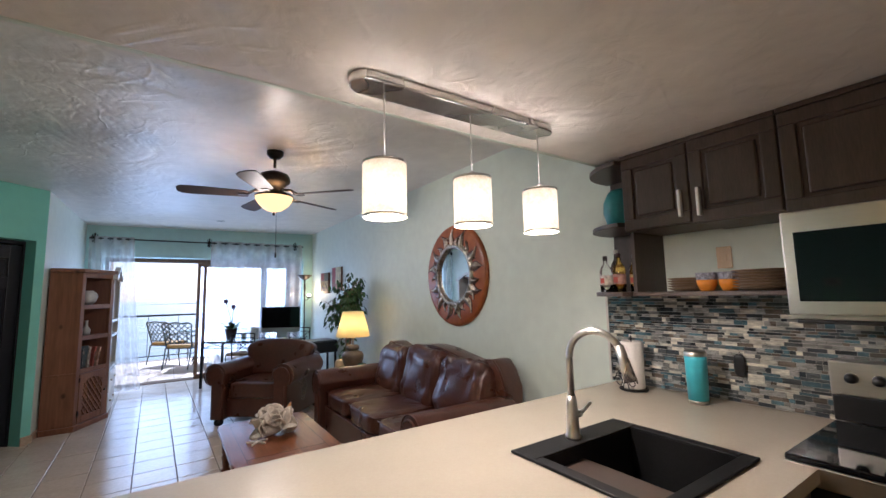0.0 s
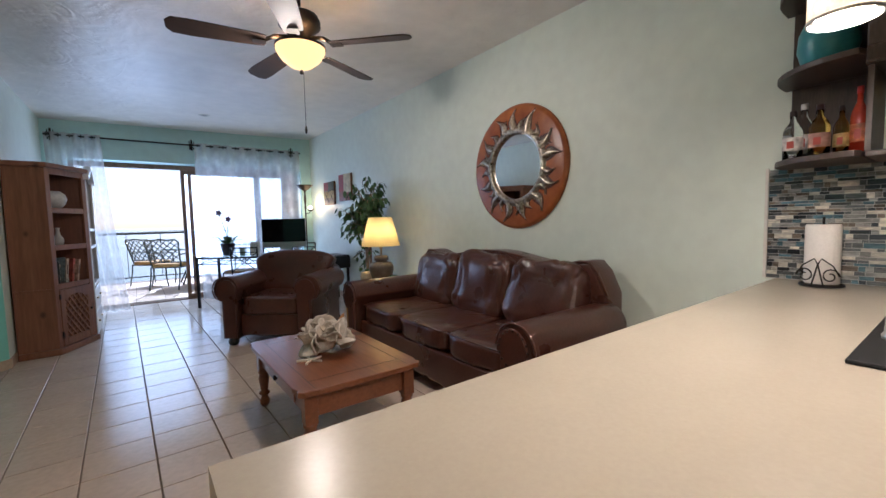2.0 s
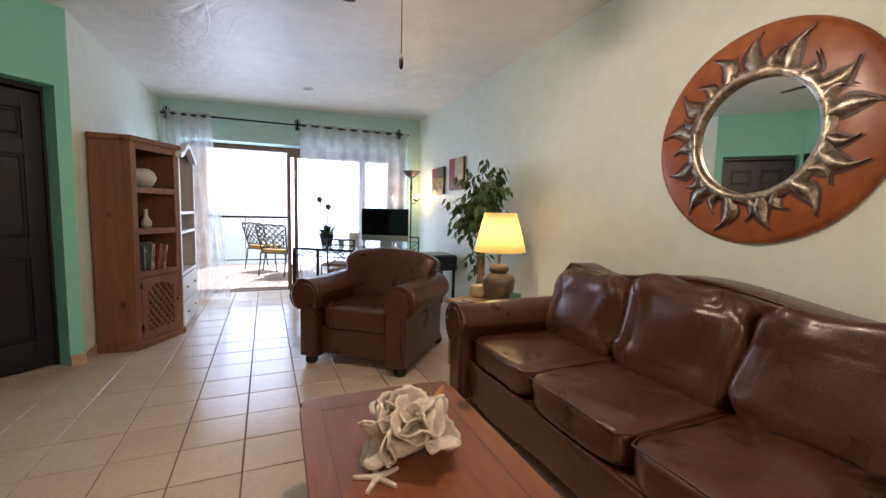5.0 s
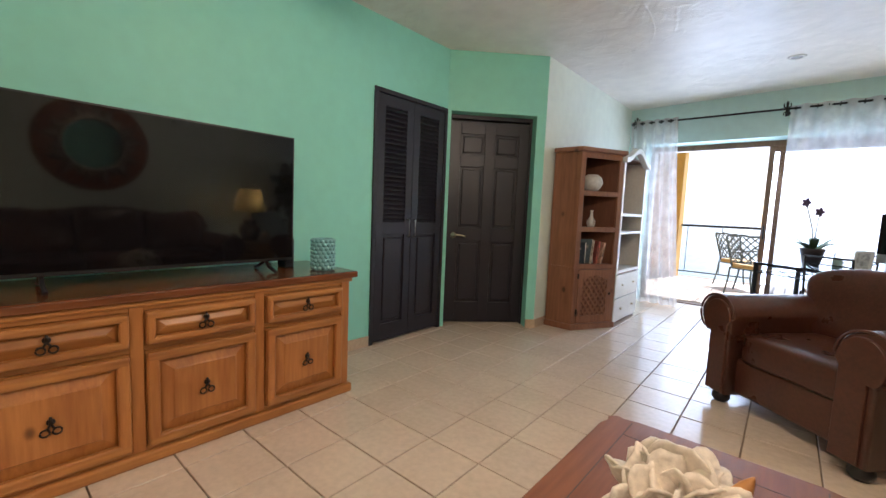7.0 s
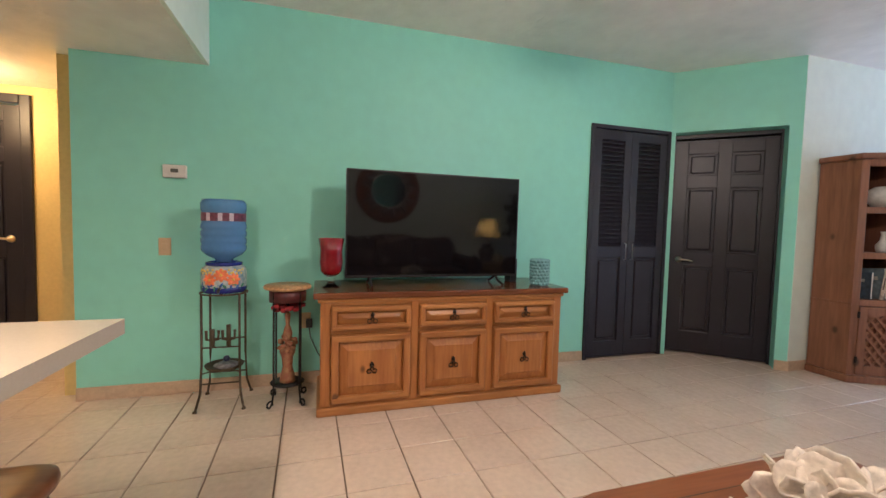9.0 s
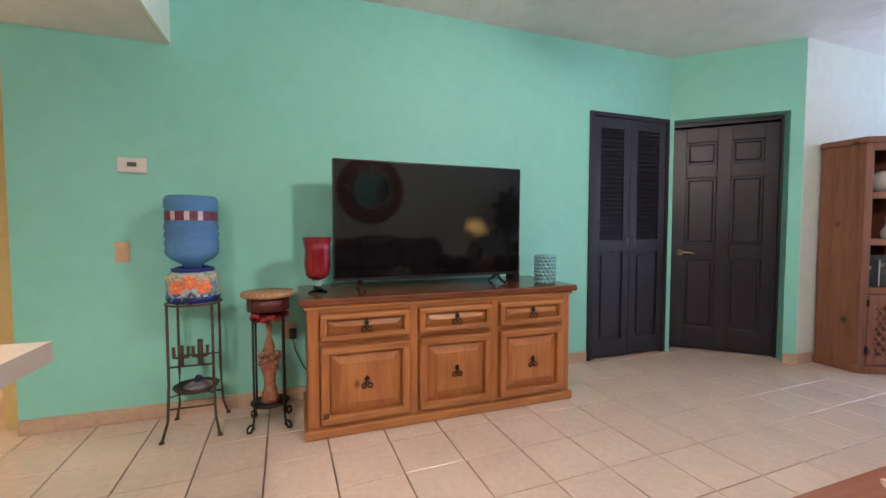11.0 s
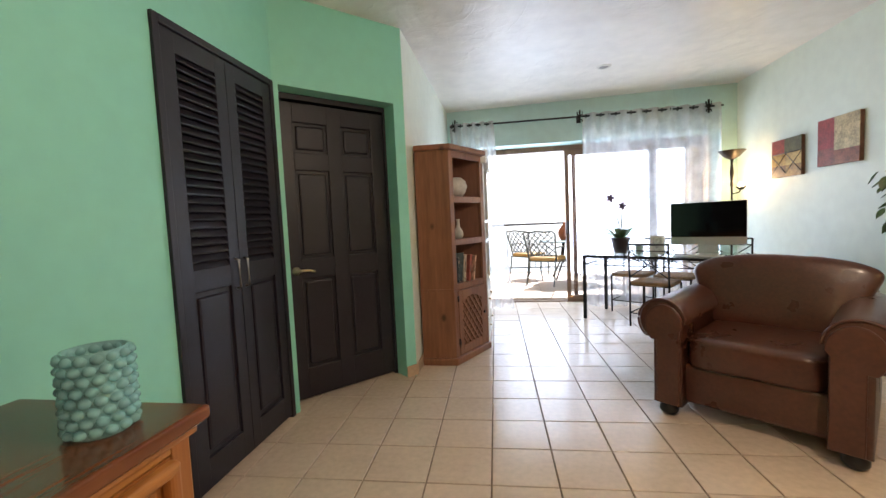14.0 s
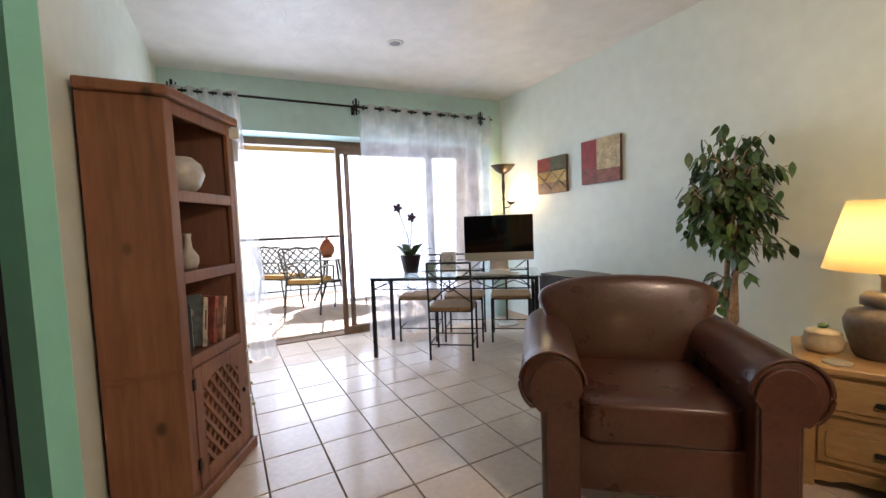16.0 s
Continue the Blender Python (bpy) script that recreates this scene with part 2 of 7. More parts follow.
def tube(points, r, seg=8, bm=None, close=False):
    """A round bar along points; r may be one radius or one a point."""
    b = bmesh.new()
    pts = [Vector(p) for p in points]
    n = len(pts)
    up = Vector((0.013, 0.021, 1))
    rings = []
    for i, p in enumerate(pts):
        a, c = (pts[i - 1], pts[(i + 1) % n]) if close else (pts[max(i - 1, 0)], pts[min(i + 1, n - 1)])
        d = (c - a).normalized()
        s = d.cross(up)
        if s.length < 0.05:
            s = d.cross(Vector((1, 0.1, 0)))
        s.normalize()
        w = s.cross(d)
        rad = r[i] if isinstance(r, (list, tuple)) else r
        rings.append([b.verts.new(p + rad * (math.cos(2 * math.pi * k / seg) * s + math.sin(2 * math.pi * k / seg) * w)) for k in range(seg)])
    pairs = list(zip(rings, rings[1:])) + ([(rings[-1], rings[0])] if close else [])
    for a, c in pairs:
        for k in range(seg):
            b.faces.new((a[k], a[(k + 1) % seg], c[(k + 1) % seg], c[k])).smooth = True
    if not close:
        b.faces.new(rings[0][::-1])
        b.faces.new(rings[-1])
    return into(bm, b)


def prism(poly, z0, z1, bev=0.0, bm=None, m=None, caps=False):
    """A flat outline, pulled up from z0 to z1."""
    b = bmesh.new()
    lo = [b.verts.new((x, y, z0)) for x, y in poly]
    hi = [b.verts.new((x, y, z1)) for x, y in poly]
    n = len(poly)
    b.faces.new(lo[::-1])
    b.faces.new(hi)
    for i in range(n):
        b.faces.new((lo[i], lo[(i + 1) % n], hi[(i + 1) % n], hi[i]))
    bmesh.ops.recalc_face_normals(b, faces=b.faces[:])
    if bev:
        es = [e for e in b.edges if not caps or abs(e.verts[0].co.z - e.verts[1].co.z) < 1e-6]
        bmesh.ops.bevel(b, geom=es, offset=bev, segments=3, affect="EDGES", profile=0.5)
    if m is not None:
        bmesh.ops.transform(b, matrix=m, verts=b.verts)
    return into(bm, b)


def pillow(sx, sy, sz, at=(0, 0, 0), e=0.35, nu=36, nv=20, lump=0.0, seed=0.0, bm=None, m=None, crease=0.0):
    """A padded block: half sizes sx, sy, sz, corners rounded by e (0 square, 1 round), with soft dents."""
    b = bmesh.new()
    def pw(c, p):
        return math.copysign(abs(c) ** p, c)
    rows = []
    for j in range(nv + 1):
        v = -math.pi / 2 + math.pi * j / nv
        row = []
        for i in range(nu):
            u = 2 * math.pi * i / nu
            q = Vector((pw(math.cos(v), e) * pw(math.cos(u), e), pw(math.cos(v), e) * pw(math.sin(u), e), pw(math.sin(v), e)))
            p = Vector((q.x * sx, q.y * sy, q.z * sz))
            if lump:
                d = noise.noise(p * 5 + Vector((seed, seed, 0))) + 0.5 * noise.noise(p * 13 + Vector((0, seed, seed)))
                p += q.normalized() * lump * d
            if crease:
                c = noise.noise(Vector((p.x * 11 + p.z * 5, p.y * 9, p.z * 4.5 - p.x * 4)) + Vector((seed, 0, seed)))
                p -= q.normalized() * crease * max(0.0, 1 - 7 * abs(c))
            row.append(b.verts.new(p))
            if j in (0, nv):
                break
        rows.append(row)
    for a, c in zip(rows, rows[1:]):
        for i in range(nu):
            f = list(dict.fromkeys([a[i % len(a)], a[(i + 1) % nu % len(a)], c[(i + 1) % nu % len(c)], c[i % len(c)]]))
            if len(f) > 2:
                b.faces.new(f).smooth = True
    bmesh.ops.recalc_face_normals(b, faces=b.faces[:])
    bmesh.ops.transform(b, matrix=Matrix.Translation(at) @ (m or Matrix()), verts=b.verts)
    return into(bm, b)


def mesh_ob(name, bm, material, smooth=False):
    me = bpy.data.meshes.new(name)
    if smooth:
        for f in bm.faces:
            f.smooth = True
    bm.to_mesh(me)
    bm.free()
    me.materials.append(material)
    return new(name, me)


def part(name, bm, material, parent, label="", smooth=False):
    ob = mesh_ob(name, bm, material, smooth)
    ob.parent = parent
    if label:
        tagged(ob, label)
    return ob


def thing(name, m, label, category, group=""):
    ob = new(name)
    ob.empty_display_size = 0.1
    ob.matrix_world = m
    return tagged(ob, label, category, group)


def structure(name, bm, material, label, category):
    return tagged(mesh_ob(name, bm, material), label, category, kind="structure")


# ---- plan ----
XT, XR, YB, YK = -1.10, 3.10, 8.78, -1.6   # the two long walls, the balcony wall, the wall behind the kitchen
XA, ZC, ZS, YS = -0.45, 2.66, 2.18, 1.79   # the short side wall, ceiling, kitchen ceiling and its edge
CORNER, ALCOVE = (-0.45, 6.32), (-1.10, 5.62)


def ceil_z(x):
    return 2.63 + 0.07 * (x - XT) / (XR - XT)


# floor slab under the tiles
structure("floor", box(-3.2, XR + 0.15, YK - 0.15, YB + 0.42, -0.15, -0.010), M_grout, "cream ceramic tile floor with brown grout", "floor")

# ceilings
b = bmesh.new()
cs = [(-2.4, YS - 0.02), (XR + 0.15, YS - 0.02), (XR + 0.15, YB + 0.02), (-2.4, YB + 0.02)]
lo = [b.verts.new((x, y, ceil_z(x))) for x, y in cs]
hi = [b.verts.new((x, y, 2.95)) for x, y in cs]
b.faces.new(lo[::-1])
b.faces.new(hi)
for i in range(4):
    b.faces.new((lo[i], lo[(i + 1) % 4], hi[(i + 1) % 4], hi[i]))
bmesh.ops.recalc_face_normals(b, faces=b.faces[:])
structure("ceiling", b, M_ceiling, "white hand-troweled plaster ceiling of the living room", "ceiling")
structure("ceiling_kitchen", box(-3.2, XR + 0.15, YK - 0.15, YS - 0.025, ZS, 2.95), M_ceiling, "lowered plaster ceiling over the kitchen", "ceiling")
structure("soffit_face", box(XT, XR, YS - 0.022, YS, ZS, 2.70), M_sage, "pale aqua face of the lowered kitchen ceiling", "wall")

# walls
structure("wall_east", box(XR, XR + 0.15, YK - 0.15, YB + 0.42, -0.05, 2.95), M_sage, "pale aqua painted wall behind the sofa", "wall")
b = box(XT - 0.12, XT, 1.03, 4.76, -0.05, 2.95)
box(XT - 0.12, XT, 4.76, 5.59, 2.07, 2.95, bm=b)
box(XT - 0.12, XT, 5.59, 5.66, -0.05, 2.95, bm=b)
structure("wall_west", b, M_green, "sea-green painted wall behind the television", "wall")
# the slanting wall with the bedroom door: u along it from the alcove corner
ax, ay = ALCOVE
ux, uy = CORNER[0] - ax, CORNER[1] - ay
UL = math.hypot(ux, uy)
SLANT = Matrix.Translation((ax, ay, 0)) @ Matrix.Rotation(math.atan2(uy, ux), 4, "Z")
b = box(-0.02, 0.035, 0, 0.22, -0.05, 2.95)
box(UL - 0.09, UL, 0, 0.085, -0.05, 2.95, bm=b)
box(UL - 0.09, UL - 0.07, 0.085, 0.22, -0.05, 2.95, bm=b)
box(0.035, UL - 0.09, 0, 0.22, 2.08, 2.95, bm=b)
bmesh.ops.transform(b, matrix=SLANT, verts=b.verts)
structure("wall_slant", b, M_green, "sea-green slanting wall round the bedroom door", "wall")
structure("wall_side", box(XA - 0.12, XA, CORNER[1] + 0.004, YB, -0.05, 2.95), M_sage, "pale painted side wall behind the display cabinet", "wall")
# unseen walls added to keep skylight from leaking in round the closed doors
structure("wall_added_behind_doors", box(-2.3, -2.2, 4.0, 9.2, -0.05, 2.95), M_plain, "unseen plain wall added behind the closed doors", "wall")
structure("wall_light_stop_south", box(-2.2, XT - 0.122, 3.9, 4.0, -0.05, 2.95), M_plain, "unseen plain wall added behind the closed doors", "wall")
structure("wall_light_stop_north", box(-2.2, XA - 0.122, YB, YB + 0.12, -0.05, 2.95), M_plain, "unseen plain wall added behind the closed doors", "wall")
# balcony wall with the sliding door opening
DX0, DX1, DZ = -0.22, 2.92, 2.15
b = box(XA - 0.12, DX0, YB, YB + 0.40, -0.05, 2.95)
box(DX1, XR, YB, YB + 0.40, -0.05, 2.95, bm=b)
box(DX0, DX1, YB, YB + 0.40, DZ, 2.95, bm=b)
structure("wall_north", b, M_aqua, "aqua painted wall round the sliding door", "wall")
# kitchen and hall
structure("wall_south", box(-3.2, XR, YK - 0.15, YK, -0.05, 2.4), M_plain, "plain kitchen end wall", "wall")
structure("wall_hall_north", box(-3.2, XT - 0.122, 0.91, 1.03, -0.05, 2.4), M_yellow, "warm yellow hall wall", "wall")
XH = -2.10
b = box(XH - 0.12, XH, YK, -0.60, -0.05, 2.4)
box(XH - 0.12, XH, 0.25, 0.91, -0.05, 2.4, bm=b)
box(XH - 0.12, XH, -0.60, 0.25, 2.05, 2.4, bm=b)
structure("wall_hall_west", b, M_yellow, "warm yellow hall wall with a dark door", "wall")

# skirting
b = box(XT, XT + 0.012, 1.03, 4.74, 0, 0.085, 0.003)
structure("baseboard", b, M_base, "beige tile skirting", "skirting")
structure("baseboard_side", box(XA, XA + 0.012, CORNER[1], YB, 0, 0.085, 0.003), M_base, "beige tile skirting", "skirting")
structure("baseboard_east", box(XR - 0.012, XR, 1.95, YB, 0, 0.085, 0.003), M_base, "beige tile skirting", "skirting")
b = box(UL - 0.09, UL + 0.012, -0.012, 0, 0, 0.085, 0.003)
bmesh.ops.transform(b, matrix=SLANT, verts=b.verts)
structure("baseboard_slant", b, M_base, "beige tile skirting", "skirting")

# ---- doors ----
def panel_door(parent, w, h, cols, rows, t=0.035, material=None):
    """A framed door leaf under parent: local x across, front at -y. rows: (z0, z1) of each row of panels."""
    material = material or M_dark
    part("slab", box(0, w, -t + 0.016, 0, 0.012, h, 0.002), material, parent)
    pw = (w - 0.11 * (cols + 1)) / cols
    fr = bmesh.new()
    for c in range(cols + 1):
        x = c * (pw + 0.11)
        box(x, x + 0.11, -t, -t + 0.0165, 0.012, h, 0.006, 2, bm=fr)
    zs = [0.012] + [z for r in rows for z in r] + [h]
    for a, c in zip(zs[::2], zs[1::2]):
        for k in range(cols):
            x = 0.11 + k * (pw + 0.11)
            box(x - 0.004, x + pw + 0.004, -t + 0.0005, -t + 0.0168, a, c, 0.006, 2, bm=fr)
    part("door_frame", fr, material, parent)
    for z0, z1 in rows:
        for k in range(cols):
            x = 0.11 + k * (pw + 0.11)
            part("panel", box(x + 0.020, x + pw - 0.020, -t + 0.003, -t + 0.020, z0 + 0.020, z1 - 0.020, 0.0125, 2), material, parent)


def lever(parent, x, z, side=1, y=-0.036, material=None):
    h = lathe([(0, -0.006), (0.027, -0.006), (0.030, 0), (0.022, 0.010), (0.011, 0.014), (0.010, 0.045), (0, 0.045)], 20, (x, y, z), m=Matrix.Rotation(radians(90), 4, "X"))
    tube([(x, y - 0.040, z), (x + side * 0.03, y - 0.046, z + 0.004), (x + side * 0.075, y - 0.044, z + 0.002), (x + side * 0.115, y - 0.038, z - 0.010)], [0.010, 0.009, 0.008, 0.007], 8, h)
    part("door_handle", h, material or M_brass, parent, "satin brass lever handle", True)


SIX = [(0.22, 0.84), (0.98, 1.58), (1.70, 1.90)]
d = thing("door_bedroom", SLANT @ pose(0.05, 0.185, 0), "closed black-brown six-panel bedroom door with a lever handle", "door")
d["kind"] = "structure"
panel_door(d, UL - 0.155, 2.03, 2, SIX)
lever(d, 0.07, 0.90)
jb = box(-0.017, 0.002, -0.05, 0.02, 0, 2.05)
box(UL - 0.158, UL - 0.139, -0.05, 0.02, 0, 2.05, bm=jb)
box(-0.017, UL - 0.139, -0.05, 0.02, 2.045, 2.08, bm=jb)
part("jamb", jb, M_dark, d)

# louvred bifold doors in the television wall
d = thing("door_louvred", pose(XT, 4.745, 0, 0, 0, 90), "dark louvred bifold closet doors, closed", "door")
d["kind"] = "structure"
LW = 0.862
fr = box(0, 0.035, -0.016, 0.05, 0, 2.09, 0.003)
box(LW - 0.035, LW, -0.016, 0.05, 0, 2.09, 0.003, bm=fr)
box(0.035, LW - 0.035, -0.016, 0.05, 2.055, 2.09, 0.003, bm=fr)
part("casing", fr, M_dark, d)
for k in range(2):
    w = (LW - 0.08) / 2
    x0 = 0.039 + k * (w + 0.002)
    leaf = box(x0, x0 + 0.075, -0.010, 0.022, 0.02, 2.05, 0.003)
    box(x0 + w - 0.075, x0 + w, -0.010, 0.022, 0.02, 2.05, 0.003, bm=leaf)
    for z0, z1 in ((0.02, 0.16), (0.92, 1.02), (1.96, 2.05)):
        box(x0 + 0.07, x0 + w - 0.07, -0.0095, 0.0215, z0, z1, 0.003, bm=leaf)
    lf = part("leaf", leaf, M_dark, d)
    part("panel", box(x0 + 0.072, x0 + w - 0.072, 0.002, 0.014, 0.158, 0.922, 0), M_dark, lf)
    part("raised_panel", box(x0 + 0.092, x0 + w - 0.092, -0.007, 0.012, 0.185, 0.895, 0.012), M_dark, lf)
    n = 25
    slat = None
    for i in range(n):
        z = 1.035 + i * (0.915 / (n - 1))
        if slat is None:
            sb = box(0, w - 0.146, -0.004, 0.004, -0.021, 0.021, 0.003, 1)
            bmesh.ops.transform(sb, matrix=Matrix.Rotation(radians(-33), 4, "X"), verts=sb.verts)
            slat = part("slat", sb, M_dark, lf)
            o = slat
        else:
            o = new("slat", slat.data)
            o.parent = lf
        o.location = (x0 + 0.073, 0.003, z)
    hx = x0 + w - 0.035 if k == 0 else x0 + 0.035
    hb = tube([(hx, -0.010, 0.90), (hx, -0.032, 0.905), (hx, -0.032, 1.045), (hx, -0.010, 1.05)], 0.0065, 8)
    part("door_handle", hb, M_nickel, lf, "brushed nickel bar handle")
# black sheet added behind the slats in place of the closet's shade
part("dark_gap_sheet", box(0.02, LW - 0.02, 0.06, 0.075, 0, 2.1), M_black, d)

# hall door
d = thing("door_hall", pose(XH - 0.03, -0.585, 0, 0, 0, 90), "dark brown six-panel hall door, closed", "door")
d["kind"] = "structure"
panel_door(d, 0.82, 2.03, 2, SIX)
lever(d, 0.74, 0.98, -1)
cs = box(-0.075, -0.003, -0.055, -0.028, 0, 2.11, 0.006)
box(0.823, 0.895, -0.055, -0.028, 0, 2.11, 0.006, bm=cs)
box(-0.003, 0.823, -0.055, -0.028, 2.04, 2.11, 0.006, bm=cs)
part("casing", cs, M_dark, d)

# ---- sliding door ----
M_frame = wood("brown_door_frame", (0.20, 0.11, 0.055), (0.11, 0.055, 0.028), 2, 0.4)
YD = 9.12
win = thing("window_sliding_door", pose(0, 0, 0), "brown-framed glass sliding balcony door, half open", "sliding door")
win["kind"] = "structure"
fb = box(DX0, DX1, YD - 0.06, YD + 0.06, DZ - 0.07, DZ, 0.004)
box(DX0, DX0 + 0.05, YD - 0.06, YD + 0.06, 0, DZ - 0.07, 0.004, bm=fb)
box(DX1 - 0.05, DX1, YD - 0.06, YD + 0.06, 0, DZ - 0.07, 0.004, bm=fb)
box(DX0, DX1, YD - 0.05, YD + 0.05, -0.01, 0.012, 0.003, bm=fb)
part("frame", fb, M_frame, win)
for x0, x1, y in ((1.10, 2.24, YD - 0.03), (1.20, 2.30, YD + 0.02), (2.20, 2.87, YD - 0.03)):
    s = 0.055
    pb = box(x0, x0 + s, y - 0.018, y + 0.018, 0.013, DZ - 0.07, 0.003)
    box(x1 - s, x1, y - 0.018, y + 0.018, 0.013, DZ - 0.07, 0.003, bm=pb)
    box(x0 + s, x1 - s, y - 0.018, y + 0.018, 0.013, 0.085, 0.003, bm=pb)
    box(x0 + s, x1 - s, y - 0.018, y + 0.018, DZ - 0.135, DZ - 0.07, 0.003, bm=pb)
    sash = part("sash", pb, M_frame, win)
    g = part("pane", box(x0 + s - 0.005, x1 - s + 0.005, y - 0.003, y + 0.003, 0.08, DZ - 0.13), M_glass, sash)
    g.visible_shadow = False
part("door_handle", box(1.118, 1.138, YD - 0.075, YD - 0.049, 0.95, 1.12, 0.006), M_black, win)

# curtain rod and sheer curtains
M_sheer = bpy.data.materials.new("white_sheer")
M_sheer.use_nodes = True
nt = M_sheer.node_tree
bs = nt.nodes["Principled BSDF"]
bs.inputs["Base Color"].default_value = (0.88, 0.86, 0.84, 1)
bs.inputs["Roughness"].default_value = 0.8
tl = nt.nodes.new("ShaderNodeBsdfTranslucent")
tl.inputs[0].default_value = (0.60, 0.58, 0.57, 1)
tr = nt.nodes.new("ShaderNodeBsdfTransparent")
m1 = nt.nodes.new("ShaderNodeMixShader")
m2 = nt.nodes.new("ShaderNodeMixShader")
m1.inputs[0].default_value = 0.5
nt.links.new(bs.outputs[0], m1.inputs[1])
nt.links.new(tl.outputs[0], m1.inputs[2])
geo = nt.nodes.new("ShaderNodeNewGeometry")
fl = nt.nodes.new("ShaderNodeTexNoise")
fl.inputs["Scale"].default_value, fl.inputs["Detail"].default_value = 5.0, 3
nt.links.new(geo.outputs["Position"], fl.inputs["Vector"])
mr = nt.nodes.new("ShaderNodeMapRange")
mr.inputs["From Min"].default_value, mr.inputs["From Max"].default_value = 0.42, 0.62
mr.inputs["To Min"].default_value, mr.inputs["To Max"].default_value = 0.48, 0.64
nt.links.new(fl.outputs["Fac"], mr.inputs["Value"])
nt.links.new(mr.outputs[0], m2.inputs[0])
nt.links.new(tr.outputs[0], m2.inputs[1])
nt.links.new(m1.outputs[0], m2.inputs[2])
nt.links.new(m2.outputs[0], nt.nodes["Material Output"].inputs[0])


YR, ZR = 8.645, 2.42
def curtain(x0, x1, bx0, bx1, folds, label, seed, hem=0.03, drift=0.0):
    b = bmesh.new()
    nu, nv = folds * 10, 30
    grid = []
    for j in range(nv + 1):
        v = j / nv
        row = []
        for i in range(nu + 1):
            u = i / nu
            x = (x0 + (x1 - x0) * u) * (1 - v ** 1.3) + (bx0 + (bx1 - bx0) * u) * v ** 1.3
            amp = 0.030 + 0.030 * v + 0.02 * noise.noise((u * 7, v * 2, seed))
            y = YR + amp * math.sin(2 * math.pi * folds * (u + 0.02 * noise.noise((u * 3, v * 3, seed)))) + drift * v * v
            z = ZR + 0.035 - v * (ZR + 0.035 - hem) + 0.01 * noise.noise((u * 5, 1.0, seed)) * v
            row.append(b.verts.new((x, y, z)))
        grid.append(row)
    for a, c in zip(grid, grid[1:]):
        for i in range(nu):
            b.faces.new((a[i], a[i + 1], c[i + 1], c[i])).smooth = True
    cu = thing("curtain", pose(0, 0, 0), label, "curtain", "sheer curtains")
    part("cloth", b, M_sheer, cu)
    g = None
    for i in range(2 * folds):
        x = x0 + (x1 - x0) * (i + 0.5) / (2 * folds)
        if g is None:
            g = part("grommet", lathe([(0.016, -0.004), (0.026, -0.004), (0.026, 0.004), (0.016, 0.004), (0.016, -0.004)], 14, m=Matrix.Rotation(radians(90), 4, "Y")), M_iron, cu)
            o = g
        else:
            o = new("grommet", g.data)
            o.parent = cu
        o.location = (x, YR, ZR)
    return cu


curtain(1.27, 2.86, 1.27, 2.84, 9, "white embroidered sheer curtain hanging closed", 3.0)
curtain(-0.40, 0.17, -0.32, 0.36, 5, "white sheer curtain drawn aside behind the cabinet", 8.0, 0.02, -0.03)
rod = thing("curtain_rod", pose(0, 0, 0), "black iron curtain rod with cactus finials", "curtain rod")
part("rod", tube([(-0.40, YR, ZR), (1.24, YR, ZR), (2.88, YR, ZR)], 0.011, 10), M_iron, rod)
for x in (-0.33, 1.24, 2.72):
    kb = tube([(x, YR, ZR - 0.08), (x, YR, ZR + 0.08)], [0.011, 0.012], 8)
    tube([(x, YR, ZR - 0.01), (x, YB, ZR - 0.01)], 0.008, 8, kb)
    for s in (-1, 1):
        tube([(x, YR, ZR + 0.01), (x + s * 0.028, YR, ZR + 0.022), (x + s * 0.03, YR, ZR + 0.06)], 0.008, 6, kb)
        tube([(x, YR, ZR - 0.03), (x + s * 0.026, YR, ZR - 0.04), (x + s * 0.028, YR, ZR - 0.065)], 0.007, 6, kb)
    box(x - 0.02, x + 0.02, YB - 0.006, YB, ZR - 0.05, ZR + 0.03, 0.002, bm=kb)
    part("bracket", kb, M_iron, rod)

# ---- sofa and armchair ----
def roll_outline(r=0.135, w=0.15, h=0.60, z0=0.06):
    """Outline of a rolled arm seen from the front: x outwards, z up."""
    cx, cz = w * 0.45 + 0.03, h - r
    pts = [(0, z0), (w, z0), (w, cz - r * 0.72)]
    for i in range(29):
        a = radians(-48 + i * (228 / 28))
        pts.append((cx + r * math.cos(a) + 0.005, cz + r * math.sin(a)))
    pts.append((0, cz - 0.03))
    return pts


